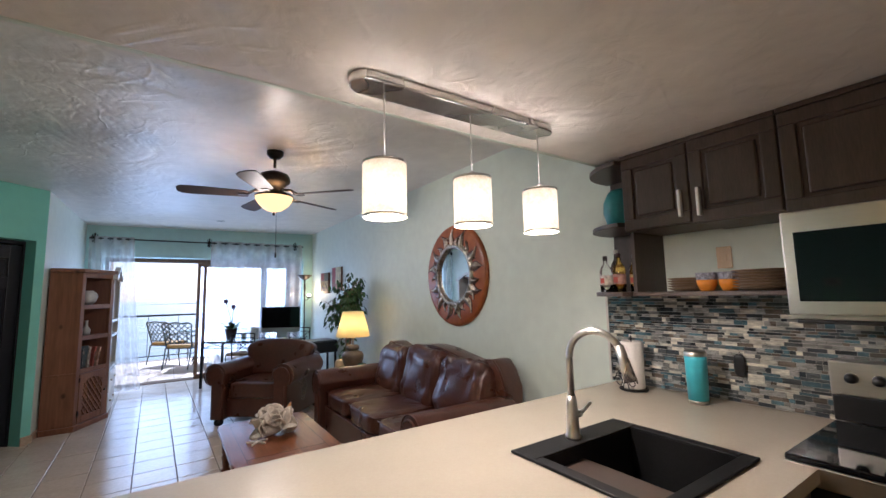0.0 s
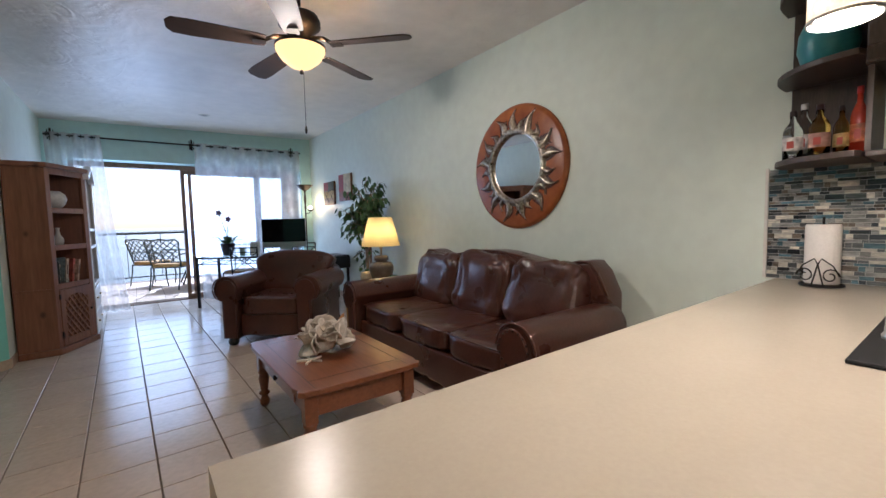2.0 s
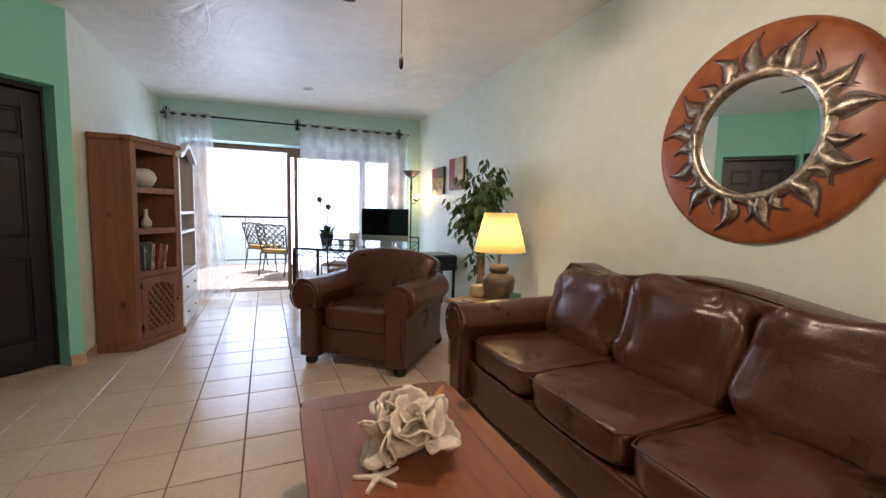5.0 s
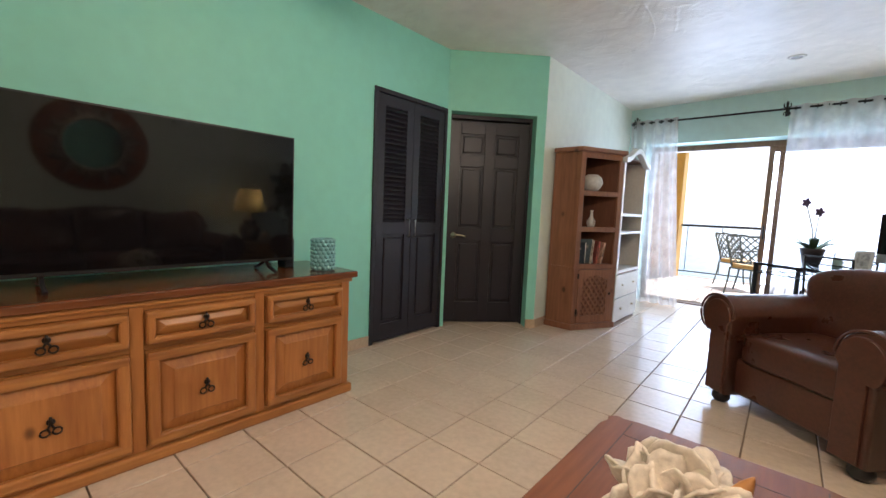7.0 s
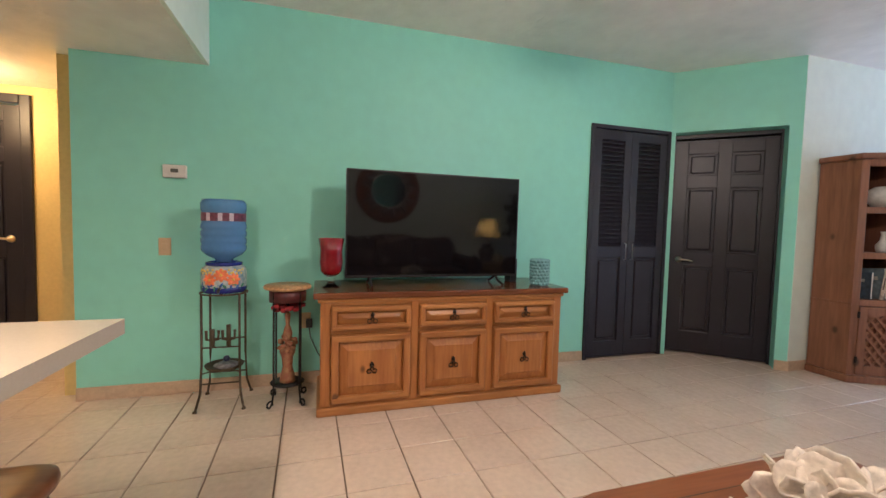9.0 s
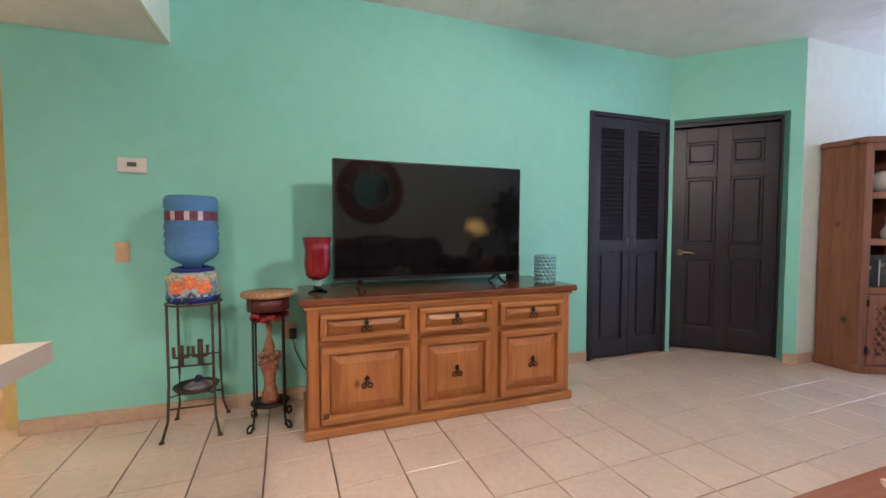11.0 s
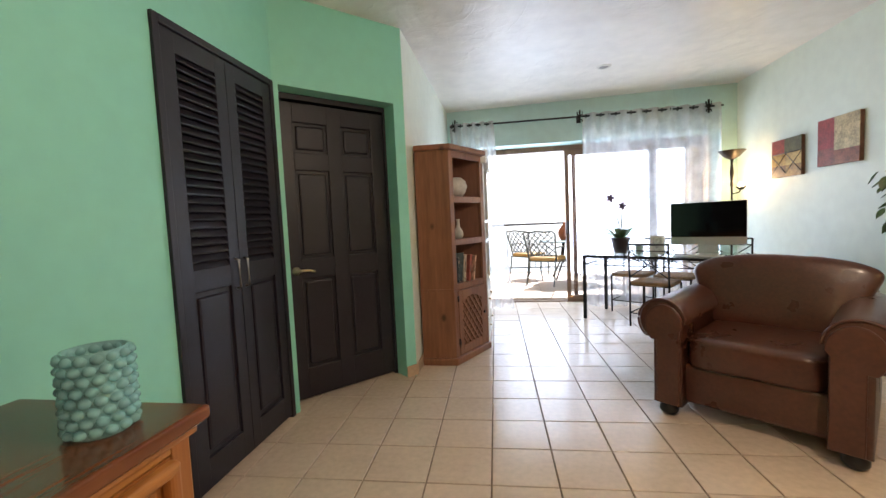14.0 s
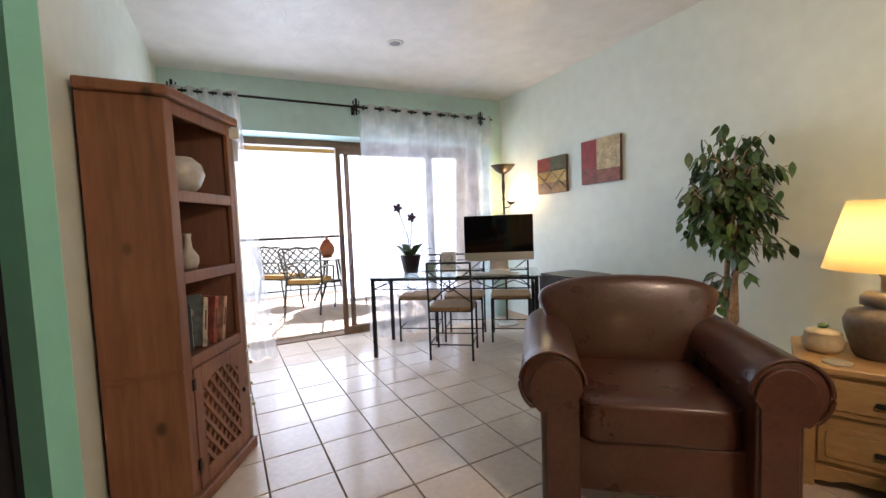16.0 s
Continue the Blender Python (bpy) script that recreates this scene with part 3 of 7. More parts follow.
def arm(parent, x, side, d, h, r, name="arm", studs=15, z0=0.06):
    out = [(x + side * px, pz) for px, pz in roll_outline(r, 0.15, h, z0)]
    XZ = Matrix(((1, 0, 0, 0), (0, 0, -1, 0), (0, 1, 0, 0), (0, 0, 0, 1)))
    b = prism(out, -0.30 * d / 0.9, d * 0.56, 0.018, m=XZ, caps=True)
    bmesh.ops.subdivide_edges(b, edges=[e for e in b.edges if abs((e.verts[0].co - e.verts[1].co).y) > 0.3], cuts=10)
    for v in b.verts:
        if v.co.z > 0.2:
            v.co += Vector((noise.noise(v.co * 7), 0, noise.noise(v.co * 6 + Vector((3, 1, 0))))) * 0.0015
    ob = part(name, b, M_leather, parent, smooth=True)
    # scroll panel with welt and nail heads at the front
    f = -d * 0.56
    inner = [(x + side * (0.03 + (px - 0.03) * 0.80), 0.07 + (pz - 0.07) * 0.955) for px, pz in roll_outline(r, 0.15, h, z0 + 0.012)]
    part("scroll_panel", prism(inner, d * 0.56 - 0.004, d * 0.56 + 0.016, 0.006, m=XZ, caps=True), M_leather, ob)
    part("piping", tube([(px, f - 0.002, pz) for px, pz in out[2:-1]], 0.007, 6), M_leather, ob)
    cx, cz = x + side * (0.15 * 0.45 + 0.035), h - r
    nails = None
    for i in range(studs):
        a = radians(-60 + i * 300 / 14)
        if nails is None:
            nails = part("nail_head", lathe([(0.007, 0), (0.0055, 0.004), (0, 0.0055)], 8, m=Matrix.Rotation(radians(90), 4, "X")), M_bronze, ob)
            o = nails
        else:
            o = new("nail_head", nails.data)
            o.parent = ob
        o.location = (cx + side * (r * 0.74) * math.cos(a), f - 0.017, cz + r * 0.74 * math.sin(a))
    return ob


def foot(parent, x, y):
    part("foot", lathe([(0, 0), (0.034, 0), (0.050, 0.020), (0.050, 0.045), (0.036, 0.064), (0.040, 0.088), (0, 0.088)], 16, (x, y, 0)), M_black, parent, smooth=True)


def sofa():
    W, D = 2.30, 0.95
    s = thing("sofa", pose(2.54, 3.74, 0, 0, 0, -90), "dark brown leather three-seat camelback sofa with rolled arms", "sofa")
    iw = W - 0.46
    part("base", box(-iw / 2 - 0.02, iw / 2 + 0.02, -D / 2 + 0.03, D / 2 - 0.02, 0.06, 0.30, 0.03, 3), M_leather, s, smooth=True)
    # front apron with a wavy lower edge
    ap = [(-iw / 2 - 0.02, 0.31), (iw / 2 + 0.02, 0.31)] + [(iw / 2 + 0.02 - (iw + 0.04) * i / 30, 0.085 + 0.022 * math.cos(2 * math.pi * 1.5 * (i / 30 - 0.5))) for i in range(31)]
    XZ = Matrix(((1, 0, 0, 0), (0, 0, -1, 0), (0, 1, 0, 0), (0, 0, 0, 1)))
    part("apron", prism(ap, D / 2 - 0.03, D / 2 + 0.0, 0.008, m=XZ), M_leather, s)
    # camel back frame
    bk = [(-iw / 2 - 0.11, 0.25), (iw / 2 + 0.11, 0.25)]
    top = []
    for i in range(33):
        u = 1 - 2 * i / 32
        z = 0.84 + 0.10 * math.exp(-(u / 0.50) ** 2) + 0.065 * math.exp(-((abs(u) - 0.86) / 0.16) ** 2) - 0.17 * (max(0, abs(u) - 0.86) / 0.14) ** 2
        top.append((u * (iw / 2 + 0.11), z))
    part("back_frame", prism(bk + top, -D / 2 + 0.0, -D / 2 + 0.20, 0.03, m=XZ, caps=True), M_leather, s, smooth=True)
    part("piping", tube([(x, D / 2 - 0.195, z - 0.004) for x, z in top], 0.010, 8), M_leather, s)
    n = 3
    w = iw / n
    for k in range(n):
        x = -iw / 2 + w * (k + 0.5)
        c = part("seat_cushion", pillow(w / 2 - 0.002, 0.36, 0.085, e=0.30, lump=0.017, seed=k * 3.1, at=(x, -0.115, 0.385), nu=88, nv=36, crease=0.006), M_leather, s)
        part("piping", tube([(x + (w / 2 - 0.008) * a, -0.115 + 0.352 * bb, 0.452) for a, bb in ((-0.95, 0.9), (-1, -0.8), (-0.9, -0.98), (0.9, -0.98), (1, -0.8), (0.95, 0.9))], 0.005, 6), M_leather, c)
        hz = 0.27 if k == 1 else 0.25
        part("back_cushion", pillow(w / 2 + 0.004, 0.115, hz, e=0.42, lump=0.030, seed=20 + k * 5.7, m=Matrix.Rotation(radians(-14), 4, "X"), at=(x, 0.205, 0.66 if k == 1 else 0.645), nu=96, nv=56, crease=0.010), M_leather, s)
    for side in (-1, 1):
        arm(s, side * (iw / 2 - 0.01), side, D, 0.66, 0.135)
    for x in (-W / 2 + 0.16, W / 2 - 0.16):
        for y in (-D / 2 + 0.10, D / 2 - 0.08):
            foot(s, x, y)
    return s


def armchair():
    W, D = 1.08, 0.96
    s = thing("armchair", pose(1.80, 5.885, 0, 0, 0, -39.7), "brown leather club armchair with rolled arms", "armchair")
    iw = W - 0.46
    part("base", box(-iw / 2 - 0.02, iw / 2 + 0.02, -D / 2 + 0.02, D / 2 - 0.03, 0.085, 0.31, 0.025, 3), M_leather, s, smooth=True)
    XZ = Matrix(((1, 0, 0, 0), (0, 0, -1, 0), (0, 1, 0, 0), (0, 0, 0, 1)))
    bk = [(-iw / 2 - 0.10, 0.25), (iw / 2 + 0.10, 0.25)]
    for i in range(17):
        u = 1 - 2 * i / 16
        bk.append((u * (iw / 2 + 0.12), 0.60 + 0.22 * math.cos(u * 1.35) ** 0.7))
    part("back_frame", prism(bk, -D / 2 + 0.02, -D / 2 + 0.18, 0.03, m=XZ, caps=True), M_leather, s, smooth=True)
    c = part("seat_cushion", pillow(iw / 2 - 0.002, 0.36, 0.095, e=0.24, lump=0.006, seed=4.0, at=(0, -0.12, 0.385), nu=48, nv=24), M_leather, s)
    part("piping", tube([((iw / 2 - 0.012) * a, -0.12 + 0.352 * bb, 0.458) for a, bb in ((-0.96, 0.9), (-1, -0.85), (-0.93, -0.98), (0.93, -0.98), (1, -0.85), (0.96, 0.9))], 0.005, 6), M_leather, c)
    bc = pillow(iw / 2 + 0.06, 0.13, 0.235, e=0.33, lump=0.010, seed=9.0, m=Matrix.Rotation(radians(-13), 4, "X"), at=(0, 0.20, 0.655), nu=52, nv=28)
    for v in bc.verts:   # the cushion widens over the arms and its top falls towards the corners
        u = max(-1.0, min(1.0, (v.co.z - 0.655) / 0.235))
        k = abs(v.co.x) / (iw / 2 + 0.06)
        v.co.x *= 1 + 0.22 * max(0.0, u + 0.35) * k
        v.co.z -= 0.060 * max(0.0, u) * k ** 2.5
    part("back_cushion", bc, M_leather, s)
    for side in (-1, 1):
        arm(s, side * (iw / 2 - 0.01), side, D, 0.69, 0.126, studs=0, z0=0.075)
    for x in (-0.39, 0.39):
        for y in (-D / 2 + 0.02, D / 2 - 0.08):
            foot(s, x, y)
    return s


sofa()
armchair()

# ---- coffee table ----
def coffee_table():
    X0, X1, Y0, Y1, Z = 1.035, 1.715, 3.14, 4.19, 0.42
    t = thing("coffee_table", pose((X0 + X1) / 2, (Y0 + Y1) / 2, 0), "reddish wooden coffee table with turned legs and a drawer", "coffee table")
    w, l = (X1 - X0) / 2, (Y1 - Y0) / 2
    poly = []
    n = 14
    for sx, sy in ((1, 1), (-1, 1), (-1, -1), (1, -1)):
        q = [(sx * w, sy * (l - 0.10)), (sx * (w - 0.012), sy * (l - 0.055)), (sx * (w - 0.004), sy * (l - 0.03)), (sx * (w - 0.03), sy * (l - 0.004)), (sx * (w - 0.055), sy * (l - 0.012)), (sx * (w - 0.10), sy * l)]
        poly += q if sx * sy > 0 else q[::-1]
    part("tabletop", prism(poly, Z - 0.028, Z, 0.005), M_table, t)
    gr = box(-w + 0.085, -w + 0.088, -l + 0.03, l - 0.03, Z - 0.001, Z + 0.0008)
    box(w - 0.088, w - 0.085, -l + 0.03, l - 0.03, Z - 0.001, Z + 0.0008, bm=gr)
    box(-w + 0.088, w - 0.088, l - 0.13, l - 0.127, Z - 0.001, Z + 0.0008, bm=gr)
    box(-w + 0.088, w - 0.088, -l + 0.127, -l + 0.13, Z - 0.001, Z + 0.0008, bm=gr)
    part("joint", gr, M_espresso, t)
    a = w - 0.07
    c = l - 0.07
    for y in (-c, c):
        part("rail", box(-a, a, y - 0.012, y + 0.012, 0.27, Z - 0.029, 0.002), M_table, t)
    for x in (-a, a):
        part("rail", box(x - 0.012, x + 0.012, -c, c, 0.27, Z - 0.029, 0.002), M_table, t)
    dr = part("drawer", box(-a - 0.022, -a - 0.012, -0.28, 0.28, 0.285, Z - 0.045, 0.004), M_table, t)
    part("knob", lathe([(0, 0.03), (0.014, 0.026), (0.016, 0.016), (0.008, 0.008), (0.008, 0), (0, 0)], 14, (-a - 0.022, 0, 0.335), m=Matrix.Rotation(radians(-90), 4, "Y")), M_bronze, dr)
    for sx in (-1, 1):
        for sy in (-1, 1):
            lb = box(sx * a - 0.032, sx * a + 0.032, sy * c - 0.032, sy * c + 0.032, 0.24, Z - 0.029, 0.004)
            lathe([(0, 0), (0.018, 0), (0.030, 0.02), (0.032, 0.04), (0.022, 0.06), (0.020, 0.075), (0.034, 0.085), (0.034, 0.095), (0.022, 0.105), (0.028, 0.15), (0.034, 0.19), (0.026, 0.215), (0.034, 0.225), (0.034, 0.242), (0, 0.242)], 16, (sx * a, sy * c, 0), bm=lb)
            part("leg", lb, M_table, t)


coffee_table()

# ---- sideboard ----
def sideboard():
    L, D, H = 1.62, 0.56, 0.715
    s = thing("sideboard", pose(-0.52, 2.505, 0, 0, 0, 90), "honey pine sideboard with three drawers and three carved doors", "sideboard")
    part("top", box(-0.045, L + 0.045, -0.035, D, H, H + 0.038, 0.010, 3), M_pine_top, s)
    part("top_moulding", box(-0.02, L + 0.02, -0.015, D, H - 0.025, H - 0.001, 0.008, 2), M_pine_h, s)
    part("plinth", box(-0.025, L + 0.025, -0.022, D, 0, 0.055, 0.012, 2), M_pine_h, s)
    part("carcass", box(0, L, 0.012, D, 0.05, H - 0.02), M_pine_v, s)
    part("side_panel", box(-0.004, 0.02, 0.0, D, 0.05, H - 0.02, 0.002), M_pine_v, s)
    part("side_panel", box(L - 0.02, L + 0.004, 0.0, D, 0.05, H - 0.02, 0.002), M_pine_v, s)
    bays = [(0.055, 0.545), (0.595, 1.055), (1.105, 1.565)]
    edges = [0.0] + [x for p in bays for x in p] + [L]
    for a, c in zip(edges[::2], edges[1::2]):
        part("stile", box(a, c, -0.004, 0.016, 0.055, H - 0.025, 0.004), M_pine_v, s)
    for z0, z1 in ((0.055, 0.075), (0.498, 0.520), (0.672, H - 0.025)):
        for a, c in bays:
            part("rail", box(a, c, -0.002, 0.016, z0, z1, 0.002), M_pine_h, s)

    def pull(parent, x, y, z):
        """A small iron plate with two drop rings."""
        b = lathe([(0, 0), (0.012, 0), (0.013, 0.005), (0.008, 0.011), (0, 0.012)], 12, (x, y, z + 0.020), m=Matrix.Rotation(radians(90), 4, "X"))
        tube([(x, y - 0.006, z + 0.040), (x, y - 0.010, z + 0.016)], [0.004, 0.008], 8, b)
        for sgn in (-1, 1):
            tube([(x, y - 0.009, z + 0.014), (x + sgn * 0.010, y - 0.010, z - 0.004)], 0.004, 6, b)
            tube([(x + sgn * 0.017 + 0.013 * math.cos(2 * math.pi * i / 12), y - 0.008, z - 0.017 + 0.013 * math.sin(2 * math.pi * i / 12)) for i in range(12)], 0.0035, 6, b, close=True)
        part("handle", b, M_bronze, parent, "dark iron double-ring drop pull")

    def framed(name, x0, x1, z0, z1, fw, mat_f):
        ob = part(name, box(x0, x1, -0.002, 0.012, z0, z1), M_pine_v, s)
        for q in ((x0, x1, z0, z0 + fw), (x0, x1, z1 - fw, z1)):
            part("frame_rail", box(q[0], q[1], -0.036, -0.002, q[2], q[3], 0.012, 3), M_pine_h, ob)
        for q in ((x0, x0 + fw), (x1 - fw, x1)):
            part("frame_stile", box(q[0], q[1], -0.0355, -0.002, z0 + 0.006, z1 - 0.006, 0.012, 3), M_pine_v, ob)
        # bevelled field
        bb = bmesh.new()
        a = [(x0 + fw, z0 + fw), (x1 - fw, z0 + fw), (x1 - fw, z1 - fw), (x0 + fw, z1 - fw)]
        g = fw * 1.05
        c = [(x0 + fw + g, z0 + fw + g), (x1 - fw - g, z0 + fw + g), (x1 - fw - g, z1 - fw - g), (x0 + fw + g, z1 - fw - g)]
        va = [bb.verts.new((x, -0.003, z)) for x, z in a]
        vc = [bb.verts.new((x, -0.020, z)) for x, z in c]
        for i in range(4):
            bb.faces.new((va[i], va[(i + 1) % 4], vc[(i + 1) % 4], vc[i]))
        vd = [bb.verts.new((x + (0.006 if i in (0, 3) else -0.006), -0.025, z + (0.006 if i < 2 else -0.006))) for i, (x, z) in enumerate(c)]
        for i in range(4):
            bb.faces.new((vc[i], vc[(i + 1) % 4], vd[(i + 1) % 4], vd[i]))
        bb.faces.new(vd)
        bmesh.ops.recalc_face_normals(bb, faces=bb.faces[:])
        part("field", bb, mat_f, ob)
        return ob

    for x0, x1 in bays:
        dw = framed("drawer", x0 + 0.004, x1 - 0.004, 0.524, 0.668, 0.034, M_pine_h)
        pull(dw, (x0 + x1) / 2, -0.026, 0.594)
        dr = framed("door", x0 + 0.004, x1 - 0.004, 0.079, 0.494, 0.045, M_pine_v)
        pull(dr, (x0 + x1) / 2, -0.026, 0.285)


sideboard()

# ---- television ----
tv = thing("television", pose(-0.732, 2.655, 0.755, 0.7, 0, 91.2), "large black flat-screen television, switched off", "television")
part("housing", box(0, 1.235, 0.004, 0.045, 0.055, 0.765, 0.006), M_black, tv)
part("bezel", box(0, 1.235, -0.004, 0.006, 0.055, 0.765, 0.003), M_black, tv)
part("screen", box(0.008, 1.227, -0.0055, 0.0, 0.072, 0.757), M_screen, tv)
for x in (0.16, 1.08):
    fbm = tube([(x, -0.11, 0.006), (x, -0.02, 0.025), (x, 0.02, 0.06)], 0.009, 8)
    tube([(x, 0.02, 0.06), (x, 0.10, 0.02), (x, 0.14, 0.006)], 0.009, 8, fbm)
    part("stand_foot", fbm, M_black, tv)

# ---- display cabinet ----
def display_cabinet():
    H = 1.81
    p = [(-0.435, 6.53), (-0.155, 6.53), (0.09, 7.0), (-0.435, 7.0)]
    c = thing("corner_display_cabinet", pose(0, 0, 0), "aged brown pine corner cabinet with open shelves and a lattice door", "display cabinet")
    # local frame of the slanting front
    F = Matrix.Translation((p[1][0], p[1][1], 0)) @ Matrix.Rotation(math.atan2(p[2][1] - p[1][1], p[2][0] - p[1][0]), 4, "Z")
    L = math.hypot(p[2][0] - p[1][0], p[2][1] - p[1][1])

    def grow(e):
        return [(p[0][0], p[0][1] - e), (p[1][0] + e * 0.6, p[1][1] - e), (p[2][0] + e, p[2][1] - e * 0.3), (p[2][0] + e, p[3][1] + 0.0), p[3]]
    def inset(e):
        return [(p[0][0], p[0][1] + e), (p[1][0] - e * 0.6, p[1][1] + e), (p[2][0] - 1.3 * e, p[2][1] - 0.02), (p[3][0], p[3][1] - 0.02)]

    part("cornice", prism(grow(0.03), H - 0.045, H, 0.010), M_cabw, c)
    part("plinth", prism(grow(0.022), 0, 0.06, 0.010), M_cabw, c)
    part("side_panel", box(p[0][0], p[1][0], p[0][1], p[0][1] + 0.022, 0.06, H - 0.045, 0.002), M_cabw, c)
    part("waist_moulding", box(p[0][0], p[1][0], p[0][1] - 0.006, p[0][1] + 0.004, 0.615, 0.635, 0.003), M_cabw, c)
    # inside faces get the pine with shade in its colour
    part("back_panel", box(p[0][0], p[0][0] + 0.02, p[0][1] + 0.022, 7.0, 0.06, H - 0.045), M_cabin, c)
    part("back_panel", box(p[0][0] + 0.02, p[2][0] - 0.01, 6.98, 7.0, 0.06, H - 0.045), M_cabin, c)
    def front(x0, x1, y0, y1, z0, z1, bev=0.003):
        b = box(x0, x1, y0, y1, z0, z1, bev)
        bmesh.ops.transform(b, matrix=F, verts=b.verts)
        return b
    for x0, x1 in ((0, 0.055), (L - 0.055, L)):
        part("stile", front(x0, x1, 0, 0.022, 0.06, H - 0.045), M_cabw, c)
    for z in (0.615, 0.99, 1.345, H - 0.10):
        part("rail", front(0.055, L - 0.055, 0.001, 0.021, z, z + (0.05 if z < 1.6 else 0.056)), M_cabw, c)
        if z < 1.6:
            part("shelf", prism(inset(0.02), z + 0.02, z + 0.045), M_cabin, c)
    dr = part("door", front(0.057, 0.057 + 0.055, -0.004, 0.018, 0.065, 0.61), M_cabw, c)
    part("door_stile", front(L - 0.112, L - 0.057, -0.004, 0.018, 0.065, 0.61), M_cabw, dr)
    XZ = Matrix(((1, 0, 0, 0), (0, 0, -1, 0), (0, 1, 0, 0), (0, 0, 0, 1)))
    part("door_rail", front(0.112, L - 0.112, -0.004, 0.018, 0.065, 0.14), M_cabw, dr)
    arch = [(0.112, 0.61), (0.112, 0.50)] + [(0.112 + (L - 0.224) * i / 12, 0.50 + 0.05 * math.sin(math.pi * i / 12)) for i in range(1, 12)] + [(L - 0.112, 0.50), (L - 0.112, 0.61)]
    part("door_rail", prism(arch, -0.018, 0.004, m=F @ XZ), M_cabw, dr)
    # wooden lattice
    x0, x1, z0, z1 = 0.108, L - 0.108, 0.135, 0.55
    for s in (-1, 1):
        for k in range(-7, 8):
            xm, zm = (x0 + x1) / 2 + k * 0.062, (z0 + z1) / 2
            # clip the slanted slat to the opening
            dx, dz = 0.62 * s, 0.785
            ts = []
            for lo_, hi_, o_, d_ in ((x0, x1, xm, dx), (z0, z1, zm, dz)):
                a_, b_ = sorted(((lo_ - o_) / d_, (hi_ - o_) / d_))
                ts.append((a_, b_))
            ta, tb = max(t[0] for t in ts), min(t[1] for t in ts)
            if tb - ta > 0.05:
                b = box(-0.009, 0.009, -0.004, 0.004, ta, tb)
                m = Matrix.Translation((xm, 0.004 + 0.004 * s, zm)) @ Matrix.Rotation(math.atan2(dx, dz), 4, "Y")
                part("slat", into(None, b, F @ m), M_cabw, dr)
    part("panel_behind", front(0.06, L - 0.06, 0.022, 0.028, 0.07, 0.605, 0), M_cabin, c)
    for z in (0.16, 0.52):
        part("hinge", front(0.045, 0.062, -0.008, 0.0, z, z + 0.05, 0.002), M_iron, dr)
    part("knob", lathe([(0, 0), (0.012, 0.003), (0.014, 0.012), (0, 0.018)], 12, m=F @ pose(L - 0.075, -0.004, 0.36, 90)), M_bronze, dr)

    # the white-edged middle unit
    w = thing("white_display_unit", pose(0, 0, 0), "white-edged wooden wall unit with arched top and two drawers", "display cabinet")
    x1, y0, y1 = 0.075, 7.004, 7.76
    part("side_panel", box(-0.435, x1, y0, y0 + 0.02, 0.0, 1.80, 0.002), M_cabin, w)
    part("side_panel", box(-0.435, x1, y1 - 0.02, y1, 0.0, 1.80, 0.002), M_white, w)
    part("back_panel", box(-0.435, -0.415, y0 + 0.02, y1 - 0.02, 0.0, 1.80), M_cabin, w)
    part("stile", box(x1, x1 + 0.02, y0, y0 + 0.045, 0.55, 1.74, 0.003), M_white, w)
    part("stile", box(x1, x1 + 0.02, y1 - 0.045, y1, 0.55, 1.74, 0.003), M_white, w)
    for z in (0.56, 0.97, 1.16):
        part("shelf", box(-0.415, x1 + 0.018, y0 + 0.02, y1 - 0.02, z, z + 0.028), M_white, w)
    for i in range(2):
        z = 0.04 + i * 0.255
        dw = part("drawer", box(x1, x1 + 0.022, y0 + 0.005, y1 - 0.005, z, z + 0.245, 0.004), M_white, w)
        for y in (y0 + 0.19, y1 - 0.19):
            part("knob", lathe([(0, 0), (0.008, 0), (0.013, 0.012), (0.010, 0.02), (0, 0.021)], 12, (x1 + 0.022, y, z + 0.13), m=Matrix.Rotation(radians(90), 4, "Y")), M_brass, dw)
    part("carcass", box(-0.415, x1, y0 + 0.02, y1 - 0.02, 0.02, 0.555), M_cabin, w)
    ar = []
    for i in range(33):
        u = -1 + 2 * i / 32
        ar.append((y0 - 0.03 + (y1 - y0 + 0.06) * (u + 1) / 2, 1.755 + 0.13 * (0.5 + 0.5 * math.cos(math.pi * u)) ** 1.1))
    lo_ = [(y, z - 0.055) for y, z in ar]
    YZ = Matrix(((0, 0, 1, 0), (1, 0, 0, 0), (0, 1, 0, 0), (0, 0, 0, 1)))
    part("arched_cornice", prism(ar + lo_[::-1], x1 - 0.01, x1 + 0.05, 0.006, m=YZ), M_white, w)
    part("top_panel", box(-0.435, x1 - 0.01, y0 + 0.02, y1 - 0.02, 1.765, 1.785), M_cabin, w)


display_cabinet()

# ---- kitchen ----
CZ = 0.862
SX0, SX1, SY0, SY1 = 1.745, 2.325, 0.95, 1.46    # sink cut-out


